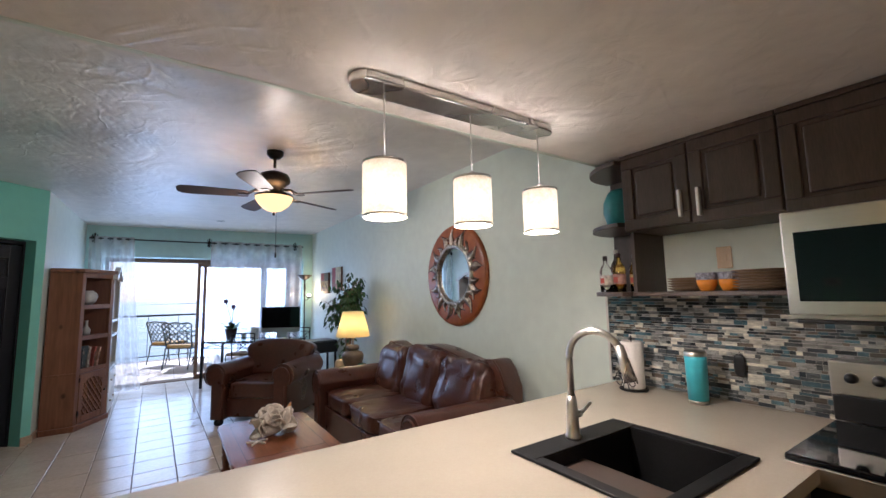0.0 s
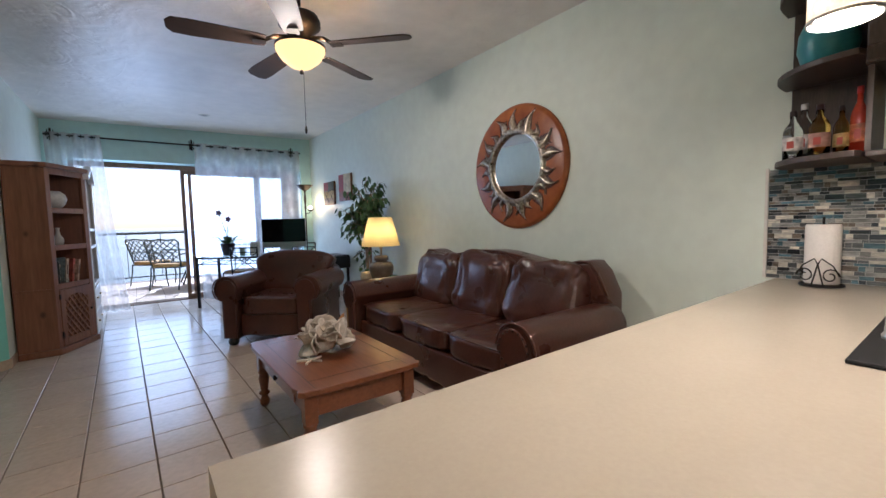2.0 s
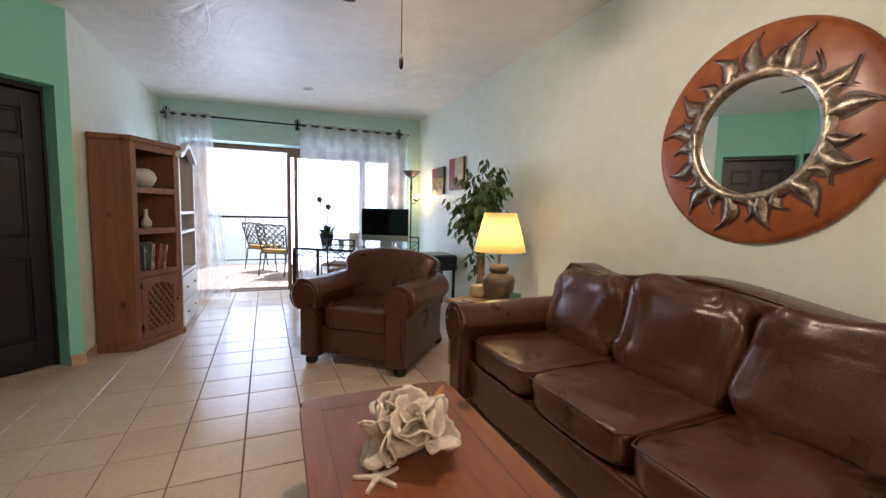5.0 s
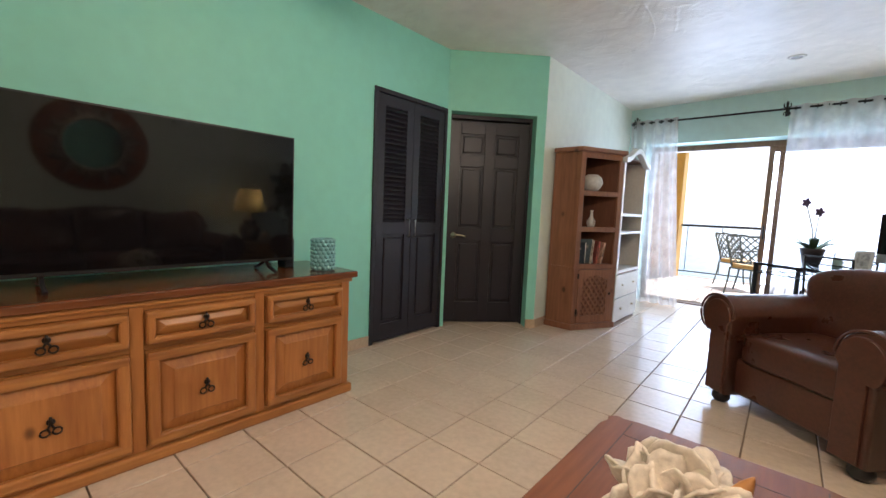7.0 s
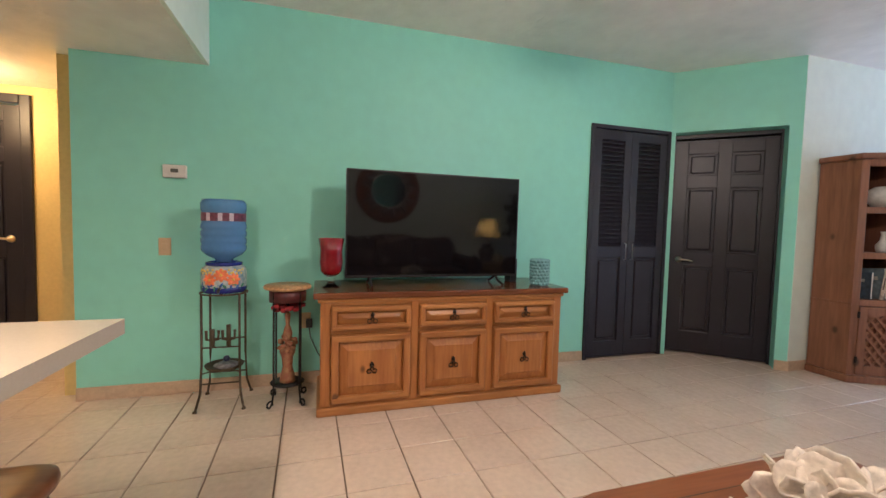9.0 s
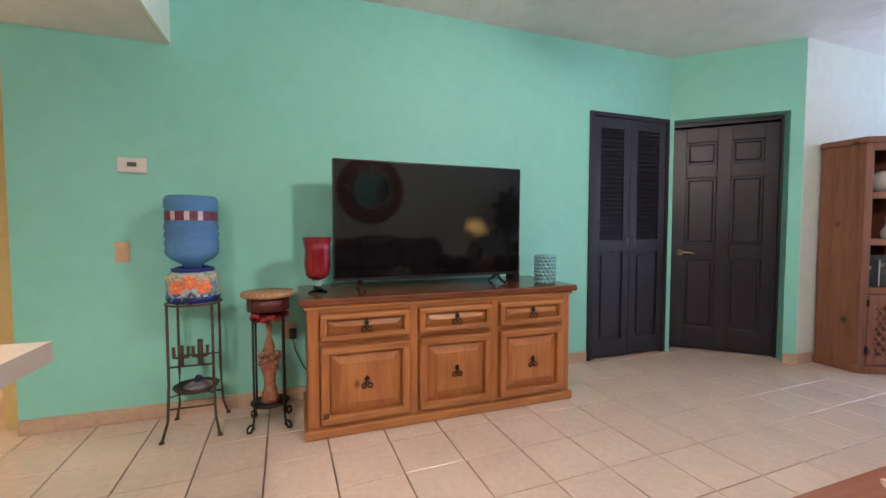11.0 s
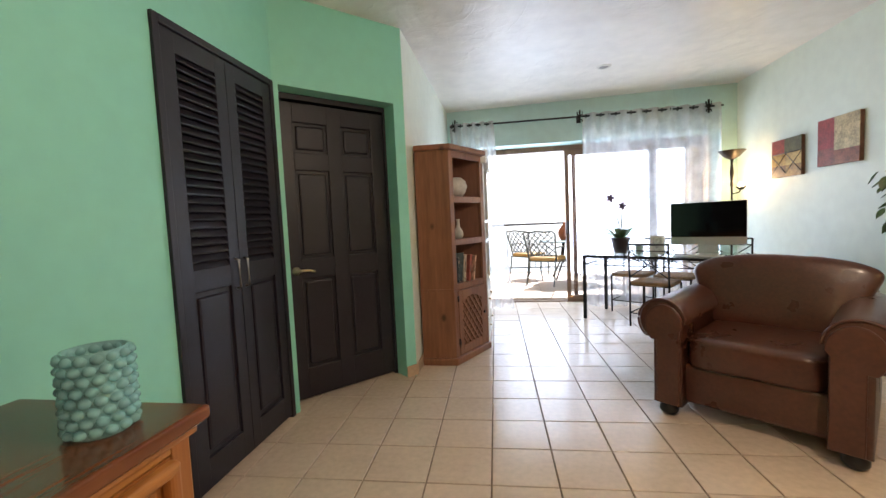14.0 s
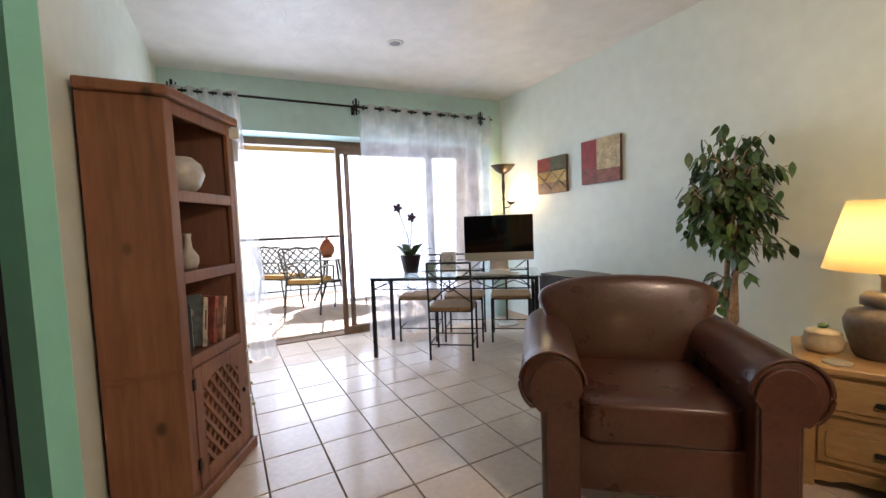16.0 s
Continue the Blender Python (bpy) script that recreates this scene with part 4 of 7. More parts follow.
def counter():
    c = thing("countertop", pose(0, 0, 0), "cream quartz breakfast counter with square edges", "countertop")
    z0, z1 = CZ - 0.045, CZ
    xs = [0.556, SX0, SX1, 2.45, XR - 0.002]
    ys = [0.80, 0.90, SY0, SY1, 1.942]
    b = bmesh.new()
    vs = {(i, j): b.verts.new((x, y, z1)) for i, x in enumerate(xs) for j, y in enumerate(ys)}
    for i in range(4):
        for j in range(4):
            if (i == 1 and j == 2) or (i == 3 and j == 0):
                continue
            b.faces.new((vs[i, j], vs[i + 1, j], vs[i + 1, j + 1], vs[i, j + 1]))
    bmesh.ops.delete(b, geom=[v for v in b.verts if not v.link_faces], context="VERTS")
    r = bmesh.ops.extrude_face_region(b, geom=b.faces[:])
    bmesh.ops.translate(b, vec=(0, 0, z0 - z1), verts=[g for g in r["geom"] if isinstance(g, bmesh.types.BMVert)])
    bmesh.ops.recalc_face_normals(b, faces=b.faces[:])
    part("slab", b, M_counter, c)
    return c


counter()
# base cabinets below the counter
for k in range(3):
    x0 = 1.02 + k * 0.49
    u = thing("base_cabinet", pose(x0, 0.86, 0), "espresso kitchen base cabinet under the counter", "cabinet", "base cabinets")
    part("carcass", box(0, 0.486, 0, 0.60, 0.08, CZ - 0.046, 0.002) if k != 2 else box(0, 0.486, 0, 0.60, 0.08, 0.60, 0.002), M_espresso, u)
    part("toe_kick", box(0, 0.486, 0.05, 0.58, 0, 0.08), M_black, u)
    dr = part("door", box(0.006, 0.480, -0.02, 0.0, 0.10, CZ - 0.06, 0.004), M_espresso, u)
    part("handle", tube([(0.42, -0.02, 0.62), (0.42, -0.045, 0.63), (0.42, -0.045, 0.74), (0.42, -0.02, 0.75)], 0.006, 8), M_nickel, dr)
u = thing("corner_base_cabinet", pose(2.49, 0.905, 0), "espresso kitchen corner cabinet beside the range", "cabinet", "base cabinets")
part("carcass", box(0, 0.608, 0, 0.555, 0.08, CZ - 0.046, 0.002), M_espresso, u)
part("toe_kick", box(0.04, 0.608, 0.02, 0.555, 0, 0.08), M_black, u)
tagged(mesh_ob("bar_panel", box(1.0, XR - 0.002, 1.465, 1.50, 0, CZ - 0.046), M_plain), "plain painted panel under the breakfast bar", "wall", kind="structure")

sk = thing("kitchen_sink", pose(0, 0, 0), "black granite composite kitchen sink set in the counter", "sink")
rb = bmesh.new()
t = 0.045
for q in ((SX0 - 0.02, SX1 + 0.02, SY1 - 2 * t, SY1 + 0.02), (SX0 - 0.02, SX1 + 0.02, SY0 - 0.02, SY0 + t * 0.6), (SX0 - 0.02, SX0 + t * 0.6, SY0 + t * 0.6, SY1 - 2 * t), (SX1 - t * 0.6, SX1 + 0.02, SY0 + t * 0.6, SY1 - 2 * t)):
    box(*q, CZ + 0.001, CZ + 0.011, 0.003, bm=rb)
part("rim", rb, M_sink, sk)
bw = bmesh.new()
ix0, ix1, iy0, iy1 = SX0 + t * 0.6, SX1 - t * 0.6, SY0 + t * 0.6, SY1 - 2 * t
for q in ((ix0 - 0.008, ix0, iy0, iy1), (ix1, ix1 + 0.008, iy0, iy1), (ix0, ix1, iy0 - 0.008, iy0), (ix0, ix1, iy1, iy1 + 0.008)):
    box(*q, CZ - 0.20, CZ + 0.002, bm=bw)
box(ix0 - 0.008, ix1 + 0.008, iy0 - 0.008, iy1 + 0.008, CZ - 0.208, CZ - 0.20, bm=bw)
part("bowl", bw, M_sink, sk)
part("drain", lathe([(0, 0.002), (0.028, 0.002), (0.042, 0.004), (0.044, 0), (0, 0)], 20, ((ix0 + ix1) / 2, (iy0 + iy1) / 2, CZ - 0.20)), M_steel, sk)

fx, fy = 2.005, 1.425
f = thing("kitchen_faucet", pose(fx, fy, CZ + 0.011), "brushed nickel gooseneck pull-down faucet with a side lever", "faucet")
part("base", lathe([(0, 0), (0.030, 0), (0.031, 0.008), (0.026, 0.016), (0.024, 0.05), (0.021, 0.13), (0.017, 0.16), (0, 0.16)], 24), M_nickel, f)
arc = [(0, 0, 0.15), (0, 0, 0.30)] + [(0.02 * (1 - math.cos(a)), -0.105 * (1 - math.cos(a)), 0.31 + 0.105 * math.sin(a)) for a in [math.pi * i / 12 for i in range(11)]]
part("spout", tube(arc, 0.0135, 12), M_nickel, f)
ex, ey, ez = arc[-1]
part("spray_head", tube([(ex, ey, ez + 0.005), (ex + 0.004, ey - 0.018, ez - 0.06), (ex + 0.006, ey - 0.035, ez - 0.12)], [0.016, 0.019, 0.024], 14), M_nickel, f)
lv = tube([(0.015, 0, 0.085), (0.045, 0, 0.085)], 0.015, 12)
tube([(0.045, 0, 0.085), (0.07, 0, 0.092), (0.115, 0, 0.115)], [0.009, 0.008, 0.006], 10, lv)
part("lever", lv, M_nickel, f)

# upper cabinets
M_handle = mat("satin_nickel", (0.70, 0.68, 0.64), 0.45, 0.8, vary=0.04, bump=0.02)
XU = 2.76
def raised_door(parent, y0, y1, z0, z1, handle_y):
    """A raised-panel door in the plane x = XU, facing -x."""
    d = part("door", box(XU - 0.006, XU, y0, y1, z0, z1), M_espresso, parent)
    fw = 0.058
    for q in ((y0, y1, z0, z0 + fw), (y0, y1, z1 - fw, z1)):
        part("rail", box(XU - 0.022, XU - 0.004, *q, 0.005), M_espresso, d)
    for q in ((y0, y0 + fw), (y1 - fw, y1)):
        part("stile", box(XU - 0.0215, XU - 0.004, q[0], q[1], z0 + fw, z1 - fw, 0.005), M_espresso, d)
    part("panel", box(XU - 0.017, XU - 0.004, y0 + fw + 0.016, y1 - fw - 0.016, z0 + fw + 0.016, z1 - fw - 0.016, 0.009, 2), M_espresso, d)
    if handle_y is not None:
        part("handle", box(XU - 0.046, XU - 0.022, handle_y - 0.008, handle_y + 0.008, z0 + 0.03, z0 + 0.165, 0.004), M_handle, d, "brushed nickel bar handle")


for y0, y1, z0, hy in ((1.262, 1.605, 1.755, 1.30), (0.905, 1.255, 1.748, 1.215), (0.10, 0.897, 1.728, None)):
    u = thing("wall_cabinet", pose(0, 0, 0), "espresso raised-panel wall cabinet under the ceiling", "cabinet", "wall cabinets")
    part("carcass", box(XU, XR - 0.002, y0 - 0.003, y1 + 0.003, z0, ZS - 0.002), M_espresso, u)
    raised_door(u, y0, y1, z0 + 0.004, ZS - 0.025, hy)
    part("cornice", box(XU - 0.03, XU, y0 - 0.003, y1 + 0.003, ZS - 0.024, ZS - 0.002, 0.004), M_espresso, u)

# open shelf unit: divider, long shelf, rounded end shelves
u = thing("open_shelf_unit", pose(0, 0, 0), "espresso open shelves with rounded ends below the wall cabinets", "shelf")
part("long_shelf", box(XU + 0.005, XR - 0.002, 0.905, 1.60, 1.405, 1.427, 0.004), M_espresso, u)
part("divider", box(XU + 0.03, XR - 0.002, 1.588, 1.606, 1.427, ZS - 0.004), M_espresso, u)
part("niche_side", box(XU + 0.01, XR - 0.002, 0.905, 0.925, 1.427, 1.748), M_espresso, u)
part("back_strip", box(XR - 0.018, XR - 0.002, 1.606, 1.90, 1.427, ZS - 0.004), M_espresso, u)
for z in (1.405, 1.785, 2.135):
    pts = [(XR - 0.002, 1.606), (XR - 0.002, 1.93)] + [(XR - 0.10 - 0.30 * math.sin(radians(a)), 1.62 + 0.31 * math.cos(radians(a))) for a in range(0, 91, 10)] + [(XU - 0.02, 1.606)]
    part("end_shelf", prism(pts, z, z + 0.024, 0.004), M_espresso, u)

# microwave and range
mw = thing("microwave", pose(0, 0, 0), "stainless over-the-range microwave with a black window", "microwave")
part("body", box(2.66, XR - 0.002, 0.14, 0.895, 1.318, 1.725, 0.004), M_steel, mw)
part("door", box(2.635, 2.659, 0.14, 0.895, 1.335, 1.725, 0.006), M_steel, mw)
part("window", box(2.631, 2.637, 0.28, 0.858, 1.385, 1.645, 0.003), M_screen, mw)
part("handle", tube([(2.635, 0.245, 1.39), (2.60, 0.245, 1.40), (2.60, 0.245, 1.65), (2.635, 0.245, 1.66)], 0.009, 8), M_steel, mw)
part("vent_strip", box(2.66, 3.0, 0.16, 0.88, 1.303, 1.317, 0.003), M_black, mw)
rg = thing("kitchen_range", pose(0, 0, 0), "stainless electric range with a black glass cooktop", "stove")
part("body", box(2.46, XR - 0.012, 0.13, 0.888, 0.02, 0.865, 0.004), M_black, rg)
part("cooktop", box(2.42, XR - 0.10, 0.13, 0.888, 0.866, 0.886, 0.005), M_screen, rg)
part("oven_door", box(2.425, 2.459, 0.145, 0.875, 0.17, 0.74, 0.006), M_black, rg)
part("front_trim", box(2.418, 2.46, 0.13, 0.888, 0.80, 0.865, 0.004), M_steel, rg)
part("oven_handle", tube([(2.43, 0.20, 0.70), (2.385, 0.21, 0.70), (2.385, 0.81, 0.70), (2.43, 0.82, 0.70)], 0.012, 8), M_steel, rg)
part("backguard_base", box(XR - 0.10, XR - 0.012, 0.13, 0.888, 0.887, 0.99, 0.004), M_black, rg)
part("backguard", box(XR - 0.11, XR - 0.012, 0.13, 0.888, 0.991, 1.13, 0.006), M_steel, rg)
for y in (0.82, 0.74, 0.24, 0.18):
    part("knob", lathe([(0, 0.03), (0.016, 0.03), (0.020, 0.012), (0.022, 0), (0, 0)], 16, (XR - 0.11, y, 1.065), m=Matrix.Rotation(radians(-90), 4, "Y")), M_black, rg)
part("display", box(XR - 0.113, XR - 0.109, 0.34, 0.66, 1.02, 1.10, 0.002), M_screen, rg)

# ---- pendant lamp over the counter ----
M_shade = mat("woven_mica_shade", (0.95, 0.90, 0.80), 0.6, dark=(0.76, 0.66, 0.50), scale=50, fine=130, bump=0.3)
nt = M_shade.node_tree
tl = nt.nodes.new("ShaderNodeBsdfTranslucent")
nt.links.new(nt.nodes["Principled BSDF"].inputs["Base Color"].links[0].from_socket, tl.inputs[0])
mx = nt.nodes.new("ShaderNodeMixShader")
mx.inputs[0].default_value = 0.7
nt.links.new(nt.nodes["Principled BSDF"].outputs[0], mx.inputs[1])
nt.links.new(tl.outputs[0], mx.inputs[2])
nt.links.new(mx.outputs[0], nt.nodes["Material Output"].inputs[0])
M_bulb = glow("warm_bulb_glass", (1.0, 0.80, 0.55), 30)
M_frost = glow("lit_frosted_liner", (1.0, 0.91, 0.77), 2.6)
pl = thing("pendant_lamp", pose(0, 0, 0), "three-light pendant with woven cylinder shades on a nickel bar", "pendant lamp")
PY = 1.555
bar = [(1.20 + 0.06 * math.cos(radians(a)) - 0.0, PY + 0.062 * math.sin(radians(a))) for a in range(90, 271, 15)] + [(2.03 + 0.06 * math.cos(radians(a)), PY + 0.062 * math.sin(radians(a))) for a in range(-90, 91, 15)]
part("canopy_bar", prism(bar, ZS - 0.034, ZS - 0.001, 0.006), M_nickel, pl)
for x in (1.265, 1.643, 2.022):
    zb = 1.70
    cord = part("cord", tube([(x, PY, zb + 0.21), (x, PY, ZS - 0.03)], 0.0025, 6), M_white, pl)
    sh = bmesh.new()
    lathe([(0.073, 0), (0.075, 0), (0.075, 0.19), (0.073, 0.19), (0.073, 0)], 32, (x, PY, zb), sh)
    s = part("shade", sh, M_shade, pl)
    part("liner", lathe([(0.058, 0.012), (0.060, 0.012), (0.060, 0.185), (0.058, 0.185), (0.058, 0.012)], 24, (x, PY, zb)), M_frost, s)
    for z in (0, 0.183):
        part("ring", lathe([(0.0735, z), (0.077, z), (0.077, z + 0.008), (0.0735, z + 0.008), (0.0735, z)], 32, (x, PY, zb)), M_nickel, s)
    part("socket", lathe([(0, 0.14), (0.02, 0.14), (0.022, 0.19), (0.012, 0.215), (0, 0.215)], 16, (x, PY, zb)), M_nickel, s)
    part("bulb", lathe([(0, 0.05), (0.02, 0.056), (0.03, 0.08), (0.022, 0.115), (0.012, 0.14)], 16, (x, PY, zb)), M_bulb, s)
    lamp("pendant_light", "POINT", Matrix.Translation((x, PY, zb + 0.02)), 9.5, (1.0, 0.80, 0.56), 0.03)

# ---- ceiling fan ----
FX, FY = 1.375, 3.905
fz = ceil_z(FX)
fan = thing("ceiling_fan", pose(FX, FY, 0), "bronze five-blade ceiling fan with a lit glass bowl", "ceiling fan")
part("canopy", lathe([(0, fz), (0.068, fz), (0.066, fz - 0.03), (0.04, fz - 0.06), (0.013, fz - 0.065), (0.012, fz - 0.14)], 28), M_bronze, fan)
part("motor", lathe([(0.012, 2.50), (0.05, 2.495), (0.11, 2.47), (0.125, 2.44), (0.125, 2.405), (0.10, 2.385), (0.075, 2.36), (0.072, 2.31), (0.085, 2.29), (0, 2.29)], 32), M_bronze, fan)
M_bowl = glow("lit_amber_glass", (1.0, 0.62, 0.20), 0.95, (0.75, 0.55, 0.28))
bowl = part("light_bowl", lathe([(0.148, 2.275), (0.146, 2.255), (0.115, 2.205), (0.065, 2.165), (0.012, 2.148), (0, 2.148)], 36), M_bowl, fan, "lit amber glass bowl")
bowl.visible_shadow = False
# unseen disc added over the bowl to hold the lamp's light off the ceiling
part("uplight_shield", lathe([(0.105, 2.276), (0.105, 2.281), (0.040, 2.289), (0.040, 2.284), (0.105, 2.276)], 36), M_bronze, fan)
part("light_ring", lathe([(0.146, 2.29), (0.152, 2.288), (0.152, 2.274), (0.146, 2.274), (0.146, 2.29)], 32), M_bronze, fan)
part("finial", lathe([(0, 2.118), (0.010, 2.122), (0.012, 2.135), (0.006, 2.15), (0, 2.15)], 14), M_bronze, fan)
ch = tube([(0.02, 0.03, 2.28), (0.03, 0.05, 2.20), (0.03, 0.05, 1.82)], 0.0018, 6)
lathe([(0, 1.765), (0.007, 1.775), (0.009, 1.795), (0.004, 1.82), (0, 1.822)], 10, (0.03, 0.05, 0), ch)
part("pull_chain", ch, M_bronze, fan)
M_blade = wood("dark_fan_blade", (0.055, 0.030, 0.017), (0.03, 0.016, 0.009), 0, 0.62)
for k in range(5):
    R = Matrix.Rotation(radians(-45 + 72 * k), 4, "Z")
    outl = [(0.20, -0.05), (0.24, -0.058), (0.58, -0.072), (0.67, -0.066), (0.70, -0.03), (0.70, 0.03), (0.67, 0.066), (0.58, 0.072), (0.24, 0.058), (0.20, 0.05)]
    part("blade", prism(outl, -0.004, 0.004, 0.002, m=R @ Matrix.Translation((0, 0, 2.29)) @ Matrix.Rotation(radians(12), 4, "X")), M_blade, fan)
    ib = tube([(0.07, 0, 2.335), (0.15, 0.0, 2.325), (0.19, 0, 2.30), (0.22, 0, 2.286)], 0.012, 8)
    box(0.195, 0.27, -0.03, 0.03, 2.277, 2.284, 0.003, bm=ib)
    part("blade_iron", into(None, ib, R), M_bronze, fan)
lamp("fan_light", "POINT", Matrix.Translation((FX, FY, 2.225)), 24, (1.0, 0.81, 0.57), 0.07)

# ---- round sun mirror ----
mir = thing("sun_mirror", pose(XR - 0.003, 3.695, 1.625, 0, -90, 0), "round terracotta mirror with hammered tin sun rays", "mirror")
R = 0.515
part("disc", lathe([(0.27, 0.0), (0.27, 0.030), (0.32, 0.036), (0.48, 0.034), (0.505, 0.026), (R, 0.008), (R, 0)], 72), M_terra, mir)
part("glass", prism([(0.275 * math.cos(2 * math.pi * i / 64), 0.275 * math.sin(2 * math.pi * i / 64)) for i in range(64)], 0.0, 0.024), M_mirror, mir)
rimb = lathe([(0.268, 0.020), (0.268, 0.044), (0.278, 0.054), (0.296, 0.056), (0.318, 0.048), (0.330, 0.035)], 96)
for v in rimb.verts:
    v.co += Vector((v.co.x, v.co.y, 0)).normalized() * 0.010 * noise.noise(v.co * 16) * (1 if v.co.xy.length > 0.29 else 0)
part("rim", rimb, M_tin, mir)
rnd = random.Random(5)


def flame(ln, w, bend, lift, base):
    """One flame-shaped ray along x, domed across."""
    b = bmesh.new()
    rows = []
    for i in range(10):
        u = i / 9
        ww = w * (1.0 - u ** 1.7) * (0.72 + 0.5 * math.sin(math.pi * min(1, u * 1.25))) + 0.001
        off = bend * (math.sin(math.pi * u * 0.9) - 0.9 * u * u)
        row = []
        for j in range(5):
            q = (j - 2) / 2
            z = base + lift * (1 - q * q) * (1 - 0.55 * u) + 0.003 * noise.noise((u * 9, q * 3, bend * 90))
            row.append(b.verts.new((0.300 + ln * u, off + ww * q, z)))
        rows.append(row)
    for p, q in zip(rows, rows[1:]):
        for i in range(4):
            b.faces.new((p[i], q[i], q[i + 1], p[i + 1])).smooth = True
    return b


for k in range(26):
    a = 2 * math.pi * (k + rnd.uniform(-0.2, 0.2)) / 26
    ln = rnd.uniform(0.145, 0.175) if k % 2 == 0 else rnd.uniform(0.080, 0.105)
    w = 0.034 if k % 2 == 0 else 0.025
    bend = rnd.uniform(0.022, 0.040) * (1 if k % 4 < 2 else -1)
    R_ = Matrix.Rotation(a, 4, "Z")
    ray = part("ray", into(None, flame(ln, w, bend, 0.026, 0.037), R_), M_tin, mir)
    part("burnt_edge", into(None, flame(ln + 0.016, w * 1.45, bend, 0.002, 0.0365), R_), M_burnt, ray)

# ---- end table, lamp and pot ----
M_ceram = mat("brown_stoneware", (0.14, 0.105, 0.075), 0.32, vary=0.2, scale=6, bump=0.1)
M_cream = mat("cream_stoneware", (0.62, 0.50, 0.32), 0.4, vary=0.1, scale=10)
ET = pose(2.238, 5.385, 0, 0, 0, -66)
et = thing("end_table", ET, "light pine end table with two drawers beside the armchair", "end table")
EW, ED, EH = 0.58, 0.50, 0.54
part("top", box(-0.015, EW + 0.015, -0.015, ED, EH - 0.03, EH, 0.006), M_endt, et)
for x0, x1 in ((0, 0.06), (EW - 0.06, EW)):
    part("post", box(x0, x1, 0, ED - 0.01, 0, EH - 0.031, 0.004), M_endt, et)
part("carcass", box(0.06, EW - 0.06, 0.012, ED - 0.02, 0.05, EH - 0.031), M_endt, et)
arch = [(0.06, 0.10), (EW - 0.06, 0.10), (EW - 0.06, 0.03)] + [(EW - 0.06 - (EW - 0.12) * (0.12 + 0.76 * i / 10), 0.035 + 0.035 * math.sin(math.pi * i / 10) ** 0.6) for i in range(11)] + [(0.06, 0.03)]
XZ0 = Matrix(((1, 0, 0, 0), (0, 0, -1, 0), (0, 1, 0, 0), (0, 0, 0, 1)))
part("apron", prism(arch, -0.020, -0.004, 0.002, m=XZ0), M_endt, et)
for z0, z1 in ((0.335, 0.49), (0.125, 0.285)):
    dw = part("drawer", box(0.066, EW - 0.066, -0.004, 0.011, z0, z1, 0.003), M_endt, et)
    part("drawer_field", box(0.09, EW - 0.09, -0.010, -0.003, z0 + 0.024, z1 - 0.024, 0.005), M_endt, dw)
    part("pull", box(EW / 2 - 0.055, EW / 2 + 0.055, -0.026, -0.009, (z0 + z1) / 2 - 0.010, (z0 + z1) / 2 + 0.010, 0.006), M_iron, dw)
M_lshade = mat("lit_cream_lampshade", (0.85, 0.77, 0.52), 0.8, vary=0.05, fine=150, bump=0.1)
nt = M_lshade.node_tree
tl = nt.nodes.new("ShaderNodeBsdfTranslucent")
tl.inputs[0].default_value = (0.93, 0.82, 0.52, 1)
mx = nt.nodes.new("ShaderNodeMixShader")
mx.inputs[0].default_value = 0.65
nt.links.new(nt.nodes["Principled BSDF"].outputs[0], mx.inputs[1])
nt.links.new(tl.outputs[0], mx.inputs[2])
nt.links.new(mx.outputs[0], nt.nodes["Material Output"].inputs[0])
lc = ET @ Vector((EW / 2, ED / 2 + 0.01, EH))
tlp = thing("table_lamp", pose(lc.x, lc.y, EH), "lit table lamp with a cream shade and brown jar base", "table lamp")
part("base", lathe([(0, 0), (0.085, 0), (0.10, 0.02), (0.128, 0.12), (0.132, 0.165), (0.115, 0.205), (0.065, 0.222), (0.062, 0.232), (0.078, 0.236), (0.078, 0.272), (0.06, 0.290), (0, 0.293)], 36), M_ceram, tlp, smooth=True)
part("stem", lathe([(0.012, 0.29), (0.012, 0.36), (0.018, 0.362), (0.018, 0.42), (0, 0.42)], 14), M_brass, tlp)
part("shade", lathe([(0.205, 0.395), (0.207, 0.395), (0.127, 0.70), (0.125, 0.70), (0.205, 0.395)], 48), M_lshade, tlp, "lit cream fabric shade")
part("bulb", lathe([(0, 0.42), (0.018, 0.43), (0.032, 0.48), (0.022, 0.53), (0, 0.54)], 16), glow("table_bulb", (1.0, 0.75, 0.35), 12), tlp)
lamp("table_light", "POINT", Matrix.Translation((lc.x, lc.y, EH + 0.56)), 1.9, (1.0, 0.78, 0.46), 0.03)
pc = ET @ Vector((0.095, 0.25, EH))
pot = thing("lidded_pot", pose(pc.x, pc.y, EH), "small cream stoneware pot with a green leaf knob", "pot")
part("bowl", lathe([(0, 0), (0.05, 0), (0.072, 0.02), (0.078, 0.055), (0.068, 0.08), (0.072, 0.086), (0, 0.086)], 28), M_cream, pot, smooth=True)
part("lid", lathe([(0, 0.086), (0.070, 0.087), (0.060, 0.10), (0.02, 0.112), (0.012, 0.116), (0, 0.116)], 28), M_cream, pot, smooth=True)
M_leafg = mat("ficus_leaf", (0.075, 0.155, 0.045), 0.38, vary=0.3, scale=6, obj=0.35, island=0.2, bump=0.1)
part("knob", pillow(0.028, 0.018, 0.012, (0, 0, 0.122), 0.8, 14, 8), M_leafg, pot)
cc = ET @ Vector((0.13, 0.075, EH))
co = thing("coaster", pose(cc.x, cc.y, EH), "round stone coaster on the end table", "coaster")
